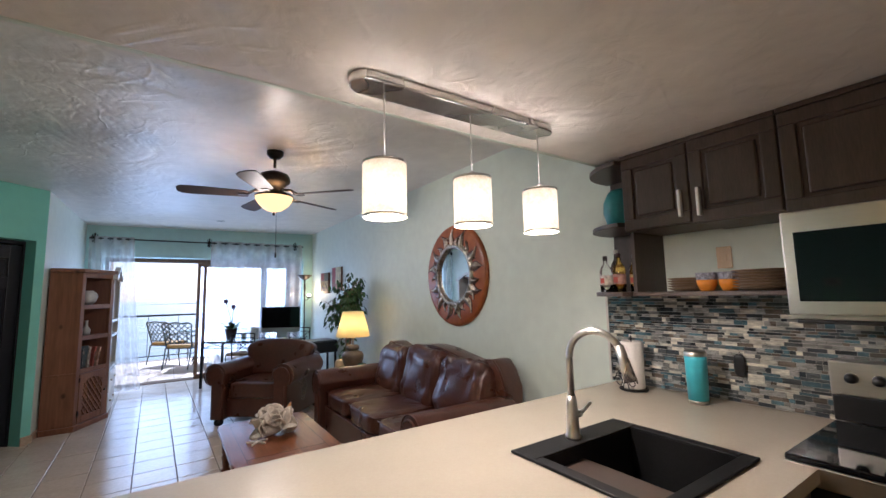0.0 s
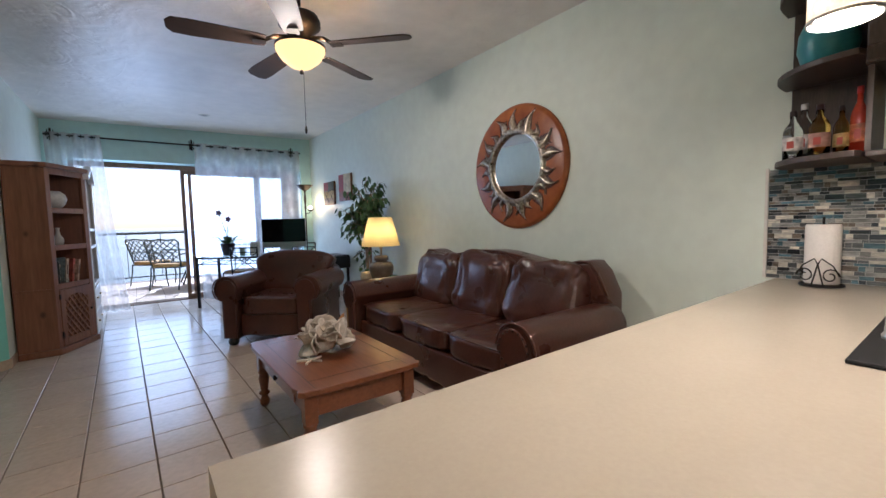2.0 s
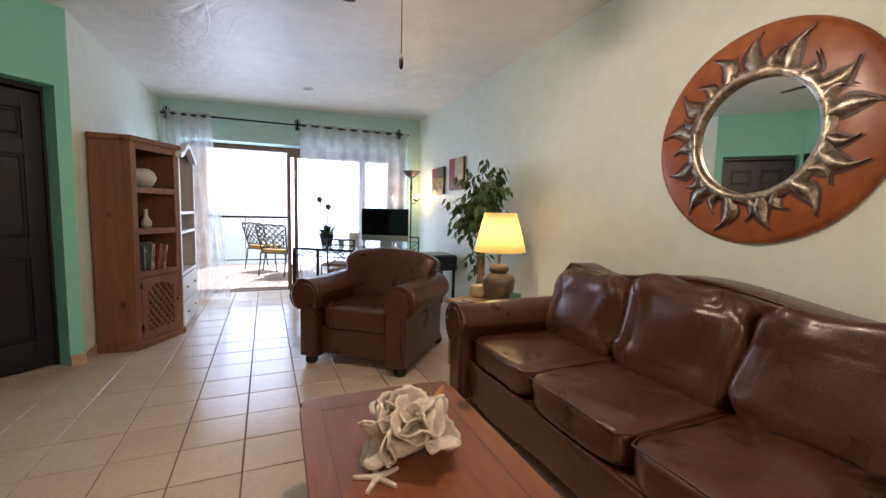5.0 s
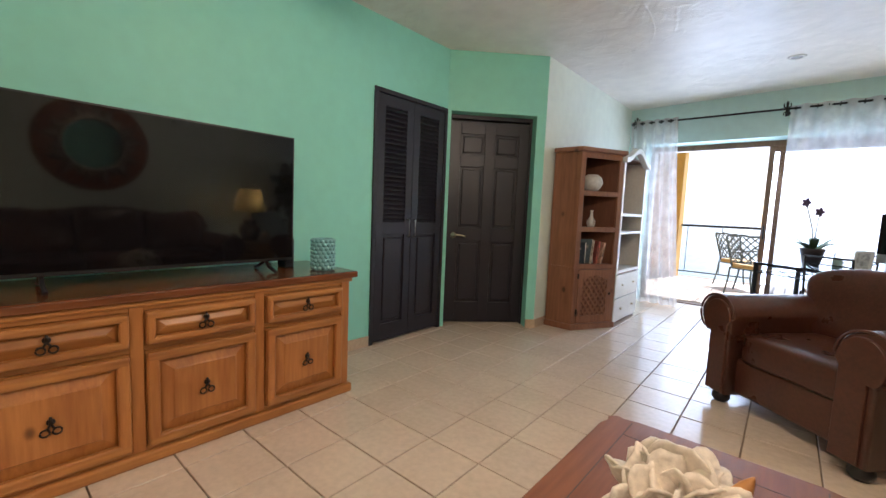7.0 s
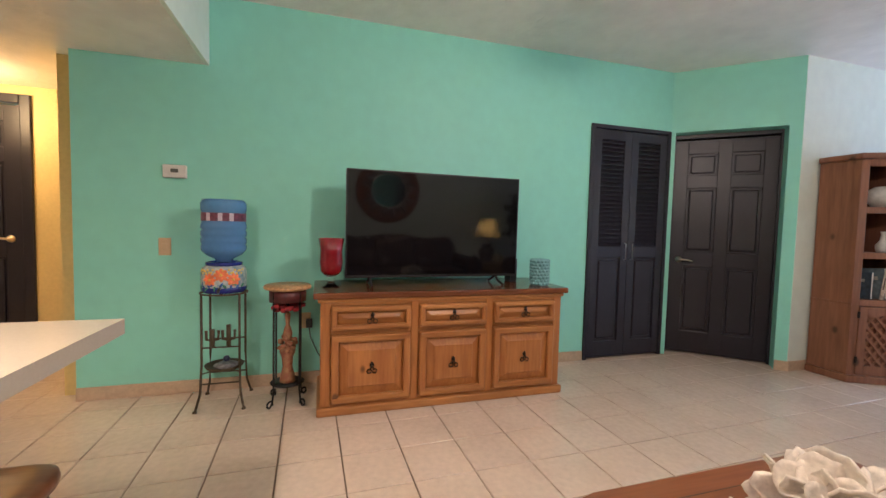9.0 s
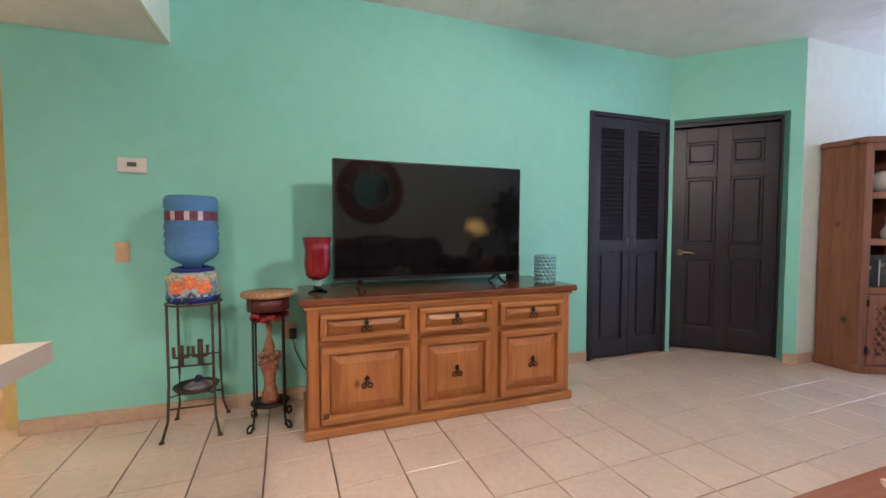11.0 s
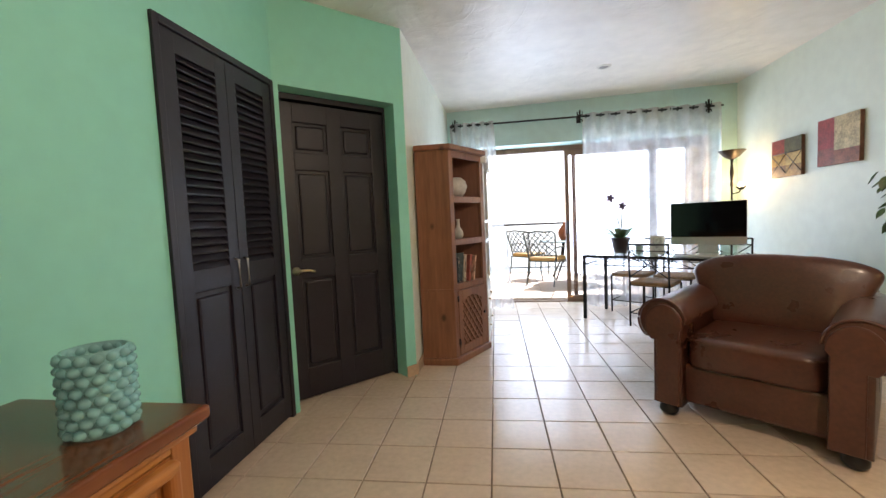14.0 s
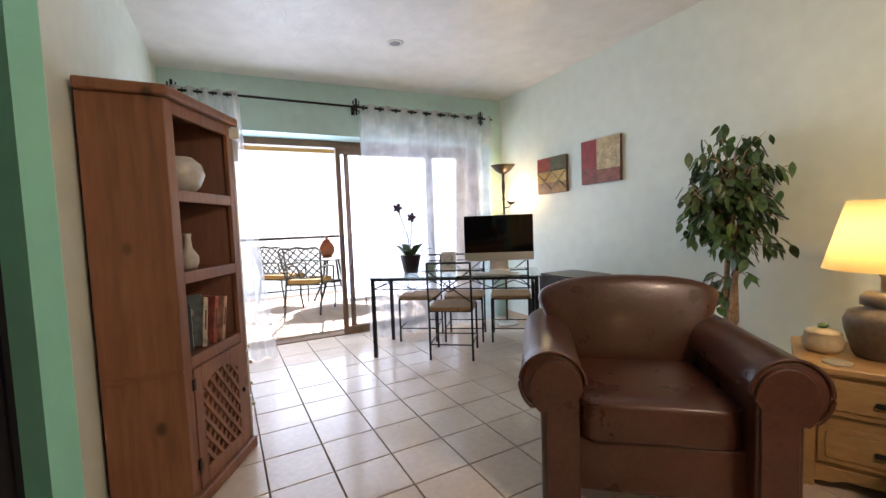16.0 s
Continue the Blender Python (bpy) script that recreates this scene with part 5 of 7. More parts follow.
part("disc", lathe([(0, 0), (0.05, 0), (0.052, 0.003), (0.05, 0.007), (0, 0.007)], 28), mat("grey_stone", (0.35, 0.30, 0.22), 0.6), co)
gc = ET @ Vector((EW - 0.10, 0.22, EH))
gj = thing("candle_jar", pose(gc.x, gc.y, EH), "small green glass candle jar on the end table", "candle")
part("jar", lathe([(0, 0), (0.04, 0), (0.044, 0.01), (0.044, 0.085), (0.04, 0.088), (0, 0.084)], 24), mat("green_candle_glass", (0.07, 0.16, 0.12), 0.15, vary=0.1), gj)

# ---- ficus tree ----
def ficus():
    t = thing("ficus_tree", pose(2.80, 5.97, 0), "potted artificial ficus tree with pale twisted trunks", "plant")
    M_bark = mat("pale_bark", (0.36, 0.24, 0.14), 0.7, vary=0.25, scale=20, bump=0.4)
    part("pot", lathe([(0, 0), (0.10, 0), (0.13, 0.20), (0.135, 0.22), (0.12, 0.22), (0.11, 0.19), (0, 0.19)], 28), mat("dark_planter", (0.05, 0.035, 0.025), 0.5), t)
    tr = bmesh.new()
    for k in range(3):
        a0 = 2 * math.pi * k / 3
        tube([(0.028 * math.cos(a0 + z * 2.6) + 0.01 * z, 0.028 * math.sin(a0 + z * 2.6) - 0.02 * z, z) for z in [0.18 + 0.09 * i for i in range(13)]], [0.022 - 0.0008 * i for i in range(13)], 8, tr)
    trunk = part("trunk", tr, M_bark, t)
    rnd = random.Random(11)
    br = bmesh.new()
    leaves = []
    for k in range(64):
        a = rnd.uniform(0, 2 * math.pi)
        z0 = rnd.uniform(0.92, 1.45)
        z1 = z0 + rnd.uniform(-0.10, 0.42)
        if k < 5:
            z0, z1 = 0.66 + 0.04 * k, 0.62 + 0.05 * k
        z1 = min(z1, 1.80)
        top = (z1 - 1.30) / 0.52
        reach = (0.30 if z1 > 0.95 else 0.20) * math.sqrt(max(0.12, 1 - top * top * (0.8 if top > 0 else 0.5))) * rnd.uniform(0.55, 1.08)
        rx, ry = reach * math.cos(a), reach * math.sin(a)
        if rx > 0.20:
            rx = 0.20
        mid = Vector((rx * 0.45, ry * 0.45, (z0 + z1) / 2 + 0.05))
        end = Vector((rx, ry, z1))
        tube([(0.01, -0.01, z0), mid, end], [0.006, 0.004, 0.002], 5, br)
        n = 12 if k >= 5 else 5
        for i in range(n):
            u = 0.30 + 0.72 * i / n
            p = (mid.lerp(end, (u - 0.5) * 2) if u > 0.5 else Vector((0.01, -0.01, z0)).lerp(mid, u * 2))
            p = p + Vector((rnd.gauss(0, 0.025), rnd.gauss(0, 0.025), rnd.gauss(0, 0.02)))
            leaves.append((p, a + rnd.uniform(-1.3, 1.3), rnd.uniform(-82, -18), rnd.uniform(0.85, 1.3), rnd.uniform(-35, 35)))
    crown = part("crown", br, M_bark, t)
    lb = bmesh.new()
    rows = []
    for i, (u, w) in enumerate(((0, 0.001), (0.15, 0.013), (0.4, 0.021), (0.65, 0.017), (0.88, 0.006), (1.0, 0.0005))):
        z = -0.012 * math.sin(math.pi * u * 0.5) ** 2
        rows.append([lb.verts.new((0.082 * u, -w, z + 0.004)), lb.verts.new((0.082 * u, 0, z - 0.001)), lb.verts.new((0.082 * u, w, z + 0.004))])
    for p, q in zip(rows, rows[1:]):
        for i in range(2):
            lb.faces.new((p[i], q[i], q[i + 1], p[i + 1])).smooth = True
    leaf = part("leaf", lb, M_leafg, crown)
    for i, (p, yaw, tilt, s, rl) in enumerate(leaves):
        if i >= 300:
            break
        o = leaf if i == 0 else new("leaf", leaf.data)
        o.parent = crown
        m = Matrix.Translation(p) @ Matrix.Rotation(yaw, 4, "Z") @ Matrix.Rotation(radians(-tilt), 4, "Y") @ Matrix.Rotation(radians(rl), 4, "X")
        o.matrix_local = m @ Matrix.Diagonal((s, s, s, 1))
    more = bmesh.new()
    for p, yaw, tilt, s, rl in leaves[300:]:
        n0 = len(more.verts)
        more.from_mesh(leaf.data)
        more.verts.ensure_lookup_table()
        m = Matrix.Translation(p) @ Matrix.Rotation(yaw, 4, "Z") @ Matrix.Rotation(radians(-tilt), 4, "Y") @ Matrix.Rotation(radians(rl), 4, "X") @ Matrix.Diagonal((s, s, s, 1))
        for v in more.verts[n0:]:
            v.co = m @ v.co
    tagged(part("inner_leaves", more, M_leafg, crown), kind="stuff")


ficus()

# ---- pictures ----
def canvas(name, y0, y1, z0, z1, label, patches, lines):
    p = thing(name, pose(XR - 0.002, y1, z0, 0, 0, -90), label, "picture", "abstract canvases")
    w, h = y1 - y0, z1 - z0
    part("canvas", box(0, w, -0.032, 0, 0, h, 0.003), mat("canvas_edge", (0.16, 0.07, 0.035), 0.7, vary=0.3, scale=12), p)
    for i, (a, b_, c, d, col) in enumerate(patches):
        part("patch", box(a * w, b_ * w, -0.0345, -0.031, c * h, d * h), mat("paint_patch", col, 0.55, vary=0.3, scale=14, fine=70, bump=0.4), p)
    for a, b_ in lines:
        part("line", tube([(a[0] * w, -0.0345, a[1] * h), (b_[0] * w, -0.0345, b_[1] * h)], 0.004, 5), M_black, p)


canvas("picture", 7.63, 8.06, 1.485, 1.86, "abstract canvas of gold, rust and green patches", [(0, 0.45, 0.62, 1, (0.30, 0.05, 0.03)), (0.45, 1, 0.62, 1, (0.10, 0.10, 0.045)), (0, 0.5, 0, 0.3, (0.16, 0.075, 0.035)), (0.5, 1, 0, 0.3, (0.30, 0.17, 0.05)), (0, 0.5, 0.3, 0.62, (0.42, 0.25, 0.06)), (0.5, 1, 0.3, 0.62, (0.48, 0.33, 0.10))], [((0, 0.1), (0.5, 0.6)), ((0.5, 0.6), (1, 0.1)), ((0, 0.6), (0.5, 0.1)), ((0.5, 0.1), (1, 0.6)), ((0, 0.62), (1, 0.62))])
canvas("picture", 6.985, 7.425, 1.525, 1.925, "abstract canvas of red and cream blocks", [(0, 0.42, 0.36, 1, (0.33, 0.035, 0.03)), (0.42, 1, 0.30, 1, (0.55, 0.42, 0.22)), (0, 0.42, 0, 0.36, (0.25, 0.06, 0.04)), (0.42, 1, 0, 0.30, (0.28, 0.09, 0.045))], [])

# ---- coral, starfish ----
M_coral = mat("bleached_coral", (0.68, 0.60, 0.50), 0.8, vary=0.12, scale=15, fine=80, bump=0.5, bump_scale=70)
co = thing("coral_ornament", pose(1.36, 3.66, 0.42), "white ruffled coral cluster with a small shell", "ornament")
rnd = random.Random(4)
part("core", pillow(0.080, 0.080, 0.055, (0, 0, 0.056), 0.9, 28, 16, 0.03, 2.0), M_coral, co)
for k in range(13):
    a = 2.4 * k + rnd.uniform(-0.25, 0.25)
    el = (0.15, 0.6, 1.0, 1.35)[k % 4] + rnd.uniform(-0.1, 0.15)
    b = bmesh.new()
    R0 = rnd.uniform(0.062, 0.098)
    ph = rnd.uniform(0, 6)
    lobes = rnd.choice((2, 3, 3, 4))
    rings = [[b.verts.new((0, 0, 0))]]
    for i in range(1, 9):
        u = i / 8
        ring = []
        for j in range(40):
            t_ = 2 * math.pi * j / 40
            edge = 1 + u * u * (0.20 * abs(math.sin(lobes * t_ + ph)) - 0.10 + 0.16 * noise.noise((math.cos(t_) * 1.4, math.sin(t_) * 1.4, ph)))
            lift = 0.040 * u * u + u * (0.030 * math.sin(lobes * t_ + 2 * ph) + 0.016 * noise.noise((math.cos(t_) * 3, math.sin(t_) * 3, ph + u * 2)))
            ring.append(b.verts.new((R0 * u * edge * math.cos(t_), R0 * u * edge * math.sin(t_), lift)))
        rings.append(ring)
    for p, q in zip(rings, rings[1:]):
        for j in range(40):
            f = list(dict.fromkeys([p[j % len(p)], p[(j + 1) % 40 % len(p)], q[(j + 1) % 40], q[j]]))
            b.faces.new(f).smooth = True
    d = Vector((math.cos(a) * math.cos(el), math.sin(a) * math.cos(el), math.sin(el)))
    m = Matrix.Translation(Vector((0, 0, 0.070)) + Vector((d.x * 0.085, d.y * 0.085, d.z * 0.055))) @ d.to_track_quat("Z", "Y").to_matrix().to_4x4()
    into(None, b, m)
    for v in b.verts:
        v.co.z = max(v.co.z, 0.006)
    pt = part("ruffle", b, M_coral, co)
    sm = pt.modifiers.new("thick", "SOLIDIFY")
    sm.thickness = 0.006
part("shell", lathe([(0, 0), (0.018, 0.02), (0.022, 0.04), (0.014, 0.075), (0.004, 0.10), (0, 0.105)], 14, (0.085, 0.0, 0.125), m=Matrix.Rotation(radians(22), 4, "Y")), mat("tan_shell", (0.50, 0.22, 0.06), 0.4), co)
sf = thing("starfish", pose(1.235, 3.565, 0.42), "small white dried starfish on the coffee table", "starfish")
star = []
for i in range(10):
    a = 2 * math.pi * i / 10 + 0.3
    r = 0.075 if i % 2 == 0 else 0.016
    star += [(r * math.cos(a - 0.06 * (i % 2 == 0)), r * math.sin(a - 0.06 * (i % 2 == 0))), (r * math.cos(a + 0.06), r * math.sin(a + 0.06))] if i % 2 == 0 else [(r * math.cos(a), r * math.sin(a))]
part("body", prism(star, 0, 0.012, 0.003), M_coral, sf)

# ---- desk, chairs ----
DA = -36.0
DK = pose(1.13, 8.10, 0, 0, 0, DA)
dk = thing("glass_desk", DK, "glass-topped black iron table used as a desk", "table")
DL, DD, DH = 1.50, 0.62, 0.74
M_tglass = glass("table_glass", (0.85, 0.95, 0.92))
gtop = part("glass_top", box(-0.02, DL + 0.02, -0.02, DD + 0.02, DH - 0.008, DH, 0.002), M_tglass, dk)
for x in (0.02, DL - 0.02):
    for y in (0.02, DD - 0.02):
        part("leg", box(x - 0.016, x + 0.016, y - 0.016, y + 0.016, 0, DH - 0.009, 0.002), M_iron, dk)
for y in (0.02, DD - 0.02):
    part("rail", box(0.036, DL - 0.036, y - 0.012, y + 0.012, DH - 0.034, DH - 0.009, 0.002), M_iron, dk)
    part("lower_rail", tube([(0.03, y, DH - 0.11), (DL - 0.03, y, DH - 0.11)], 0.006, 6), M_iron, dk)
    n = 8
    zig = tube([(0.03 + (DL - 0.06) * i / n, y, DH - (0.04 if i % 2 else 0.108)) for i in range(n + 1)], 0.005, 6)
    part("zigzag_bar", zig, M_iron, dk)
for x in (0.02, DL - 0.02):
    part("rail", box(x - 0.012, x + 0.012, 0.036, DD - 0.036, DH - 0.034, DH - 0.009, 0.002), M_iron, dk)
    part("lower_rail", tube([(x, 0.03, DH - 0.11), (x, DD - 0.03, DH - 0.11)], 0.006, 6), M_iron, dk)

M_rush = mat("woven_rush_seat", (0.30, 0.17, 0.075), 0.75, vary=0.3, scale=40, fine=120, bump=0.6, bump_scale=120)
def iron_chair(m):
    c = thing("iron_chair", m, "black iron chair with a crossed back and woven seat", "chair", "chairs round the desk")
    w, d = 0.19, 0.19
    for x in (-w, w):
        part("back_post", tube([(x, -d, 0), (x, -d, 0.45), (x, -d - 0.03, 0.87)], 0.010, 8), M_iron, c)
        part("leg", tube([(x, d, 0), (x, d, 0.44)], 0.010, 8), M_iron, c)
    part("seat_frame", tube([(-w, -d, 0.44), (w, -d, 0.44), (w, d, 0.44), (-w, d, 0.44)], 0.009, 6, close=True), M_iron, c)
    part("seat", pillow(w + 0.012, d + 0.012, 0.020, (0, 0, 0.455), 0.25, 28, 10), M_rush, c)
    part("top_rail", tube([(-w, -d - 0.03, 0.865), (w, -d - 0.03, 0.865)], 0.009, 8), M_iron, c)
    part("cross_bar", tube([(-w, -d - 0.028, 0.80), (0, -d - 0.018, 0.66), (w, -d - 0.004, 0.52)], 0.006, 6), M_iron, c)
    part("cross_bar", tube([(w, -d - 0.028, 0.80), (0, -d - 0.018, 0.66), (-w, -d - 0.004, 0.52)], 0.006, 6), M_iron, c)
    part("mid_rail", tube([(-w, -d - 0.028, 0.80), (w, -d - 0.028, 0.80)], 0.006, 6), M_iron, c)
    part("ring", tube([(0.045 * math.cos(2 * math.pi * i / 16), -d - 0.018, 0.66 + 0.045 * math.sin(2 * math.pi * i / 16)) for i in range(16)], 0.005, 6, close=True), M_iron, c)
    for a, b_ in (((-w, -d), (w, -d)), ((-w, d), (w, d)), ((-w, -d), (-w, d)), ((w, -d), (w, d))):
        part("stretcher", tube([(*a, 0.14), (*b_, 0.14)], 0.006, 6), M_iron, c)
    return c


ch = iron_chair(pose(1.82, 7.80, 0, 0, 0, -37))
copy_thing(ch, DK @ pose(0.31, DD + 0.10, 0, 0, 0, 180))
copy_thing(ch, DK @ pose(0.785, DD + 0.10, 0, 0, 0, 180))
copy_thing(ch, DK @ pose(1.26, DD + 0.10, 0, 0, 0, 180))

# things on the desk
M_alu = mat("silver_aluminium", (0.68, 0.68, 0.68), 0.3, 0.9, vary=0.03, bump=0.02)
im = thing("desktop_computer", DK @ pose(1.16, 0.36, DH, 0, 0, 4), "silver all-in-one desktop computer with a dark screen", "computer")
part("panel", box(-0.325, 0.325, -0.012, 0.012, 0.10, 0.53, 0.005), M_alu, im)
part("screen", box(-0.322, 0.322, -0.0145, -0.011, 0.178, 0.527, 0.002), M_screen, im)
part("stand", prism([(-0.09, 0.0), (0.09, 0.0), (0.08, 0.16), (-0.08, 0.16)], -0.06, -0.053, m=XZ0), M_alu, im)
part("foot", box(-0.10, 0.10, -0.09, 0.10, 0, 0.007, 0.003), M_alu, im)
kb = thing("keyboard", DK @ pose(1.13, 0.14, DH), "slim white keyboard in front of the screen", "keyboard")
part("plate", box(-0.21, 0.21, -0.055, 0.055, 0, 0.008, 0.003), M_alu, kb)
for r in range(4):
    part("key_row", box(-0.20, 0.20, -0.048 + r * 0.025, -0.028 + r * 0.025, 0.0078, 0.0105, 0.001), M_white, kb)
orc = thing("orchid", DK @ pose(0.30, 0.36, DH) @ Matrix.Scale(1.35, 4), "potted orchid with dark blooms in a black pot", "plant")
part("pot", lathe([(0, 0), (0.05, 0), (0.075, 0.12), (0.078, 0.13), (0.066, 0.13), (0.06, 0.11), (0, 0.11)], 24), mat("purple_black_pot", (0.03, 0.018, 0.022), 0.4), orc)
rnd = random.Random(2)
for k in range(8):
    a = 2 * math.pi * k / 8 + rnd.uniform(-0.2, 0.2)
    b = bmesh.new()
    rows = []
    for i in range(6):
        u = i / 5
        w = 0.026 * math.sin(math.pi * min(1, u + 0.08)) ** 0.7 + 0.001
        x, z = 0.03 + 0.13 * u, 0.12 + 0.09 * math.sin(u * 2.0) * (1 if k % 2 else 0.6)
        rows.append([b.verts.new((x, -w, z)), b.verts.new((x, 0, z - 0.006)), b.verts.new((x, w, z))])
    for p, q in zip(rows, rows[1:]):
        for i in range(2):
            b.faces.new((p[i], q[i], q[i + 1], p[i + 1])).smooth = True
    part("leaf", into(None, b, Matrix.Rotation(a, 4, "Z")), M_leafg, orc)
M_bloom = mat("dark_purple_petal", (0.06, 0.02, 0.05), 0.6)
for s, h in ((-1, 0.47), (1, 0.40)):
    st = part("stem", tube([(0, 0, 0.10), (0.01 * s, 0, 0.25), (0.05 * s - 0.03, 0, h)], 0.0045, 6), mat("dark_stem", (0.05, 0.05, 0.025), 0.6), orc)
    bb = bmesh.new()
    for k in range(5):
        a = 2 * math.pi * k / 5
        pillow(0.018, 0.005, 0.013, (0.05 * s - 0.03 + 0.018 * math.cos(a), 0, h + 0.018 * math.sin(a)), 0.8, 10, 6, bm=bb, m=Matrix.Rotation(-a, 4, "Y"))
    part("bloom", bb, M_bloom, st)
mg = thing("mug", DK @ pose(0.48, 0.44, DH), "pale green ceramic mug on the desk", "mug")
part("cup", lathe([(0, 0), (0.038, 0), (0.040, 0.09), (0.036, 0.09), (0.034, 0.01), (0, 0.01)], 24), mat("celadon_glaze", (0.25, 0.36, 0.30), 0.3), mg)
part("handle", tube([(0.038, 0, 0.075), (0.062, 0, 0.065), (0.062, 0, 0.03), (0.038, 0, 0.02)], 0.005, 6), M_white, mg)
pf = thing("photo_frame", DK @ pose(0.66, 0.46, DH, -8, 0, 0), "small white picture frame standing on the desk", "photo frame")
fb = box(-0.075, 0.075, -0.008, 0.008, 0, 0.025, 0.003)
box(-0.075, 0.075, -0.008, 0.008, 0.165, 0.19, 0.003, bm=fb)
box(-0.075, -0.05, -0.008, 0.008, 0.025, 0.165, 0.003, bm=fb)
box(0.05, 0.075, -0.008, 0.008, 0.025, 0.165, 0.003, bm=fb)
part("frame", fb, M_white, pf)
part("picture", box(-0.05, 0.05, -0.002, 0.004, 0.025, 0.165), mat("faded_print", (0.55, 0.55, 0.50), 0.6, vary=0.3, scale=25), pf)

# low black case beside the wall
bx = thing("printer", pose(2.83, 7.30, 0), "black printer on a small dark stand by the wall", "printer")
part("body", box(-0.22, 0.22, -0.24, 0.24, 0.51, 0.69, 0.012), M_black, bx)
part("lid", box(-0.21, 0.21, -0.23, 0.23, 0.691, 0.705, 0.005), M_black, bx)
for x in (-0.19, 0.19):
    for y in (-0.2, 0.2):
        part("leg", box(x - 0.015, x + 0.015, y - 0.015, y + 0.015, 0, 0.509), M_iron, bx)

# ---- floor lamp ----
fl = thing("torchiere_lamp", pose(2.86, 8.42, 0), "bronze torchiere floor lamp with a lit side reading light", "floor lamp")
part("base", lathe([(0, 0), (0.135, 0), (0.14, 0.012), (0.12, 0.025), (0.05, 0.04), (0.02, 0.06), (0, 0.06)], 32), M_nickel, fl)
part("pole", lathe([(0.011, 0.05), (0.011, 1.44), (0.02, 1.46), (0.012, 1.50), (0.022, 1.60), (0.012, 1.70), (0.018, 1.75), (0, 1.76)], 16), M_bronze, fl)
part("bowl", lathe([(0.0, 1.75), (0.03, 1.752), (0.08, 1.785), (0.135, 1.845), (0.14, 1.85), (0.132, 1.85), (0.075, 1.80), (0, 1.775)], 36), M_bronze, fl)
sd = part("side_arm", tube([(0, 0, 1.36), (0.05, -0.04, 1.37), (0.07, -0.05, 1.40)], 0.006, 8), M_bronze, fl)
part("side_cup", lathe([(0, 1.40), (0.025, 1.40), (0.05, 1.43), (0.052, 1.436), (0.04, 1.436), (0, 1.42)], 24, (0.07, -0.05, 0)), M_bronze, sd)
part("bulb", lathe([(0, 1.42), (0.02, 1.43), (0.026, 1.455), (0.016, 1.48), (0, 1.485)], 16, (0.07, -0.05, 0)), glow("reading_bulb", (1.0, 0.70, 0.32), 25), sd)
lamp("reading_light", "POINT", Matrix.Translation((2.95, 8.37, 1.51)), 3.5, (1.0, 0.70, 0.32), 0.03)

# ---- kitchen small things ----
M_teal = mat("teal_glaze", (0.05, 0.28, 0.30), 0.3, vary=0.12, bump=0.05)
M_paper = mat("white_paper", (0.80, 0.76, 0.70), 0.9, vary=0.04, fine=90, bump=0.3, bump_scale=90)
v = thing("teal_vase", pose(2.96, 1.755, 1.809), "teal glazed ceramic vase on the top open shelf", "vase")
part("body", lathe([(0, 0), (0.06, 0), (0.085, 0.03), (0.105, 0.10), (0.10, 0.17), (0.075, 0.225), (0.06, 0.24), (0.055, 0.235), (0, 0.22)], 32), M_teal, v, smooth=True)


def bottle(x, y, h, r, liquid, label_col, cap_col, label):
    bt = thing("bottle", pose(x, y, 1.429), label, "bottle", "bottles on the shelf")
    part("glass", lathe([(0, 0), (r, 0), (r, h * 0.58), (r * 0.85, h * 0.66), (r * 0.36, h * 0.78), (r * 0.34, h * 0.93), (0, h * 0.93)], 20), liquid, bt, smooth=True)
    part("cap", lathe([(0, h), (r * 0.38, h), (r * 0.40, h * 0.90), (0, h * 0.90)], 14), mat("bottle_cap", cap_col, 0.4), bt)
    lab = part("label", lathe([(r + 0.0012, h * 0.20), (r + 0.0012, h * 0.46)], 20), mat("bottle_label", label_col, 0.6, vary=0.25, scale=40), bt)
    part("label_mark", box(-r - 0.0030, -r - 0.0012, -r * 0.35, r * 0.35, h * 0.24, h * 0.38), mat("label_mark", (0.45, 0.08, 0.05), 0.5), lab)


M_clearb = glass("clear_bottle", (0.95, 0.97, 0.95))
M_amber = glass("amber_spirit", (0.95, 0.62, 0.14))
M_redb = mat("red_liqueur", (0.42, 0.045, 0.018), 0.10, vary=0.1, bump=0)
bottle(2.90, 1.85, 0.22, 0.036, M_clearb, (0.65, 0.60, 0.55), (0.03, 0.02, 0.02), "clear liquor bottle with a pale label")
bottle(2.985, 1.83, 0.26, 0.035, M_clearb, (0.55, 0.52, 0.50), (0.70, 0.68, 0.62), "tall clear bottle with a white cap")
bottle(2.90, 1.76, 0.23, 0.036, M_amber, (0.45, 0.25, 0.18), (0.05, 0.02, 0.02), "amber liquor bottle with a bright label")
bottle(2.96, 1.70, 0.22, 0.026, M_amber, (0.45, 0.30, 0.10), (0.02, 0.02, 0.02), "small amber bottle with a black cap")
bottle(2.97, 1.648, 0.29, 0.028, M_redb, (0.60, 0.16, 0.06), (0.45, 0.03, 0.02), "red liqueur bottle with an orange label")

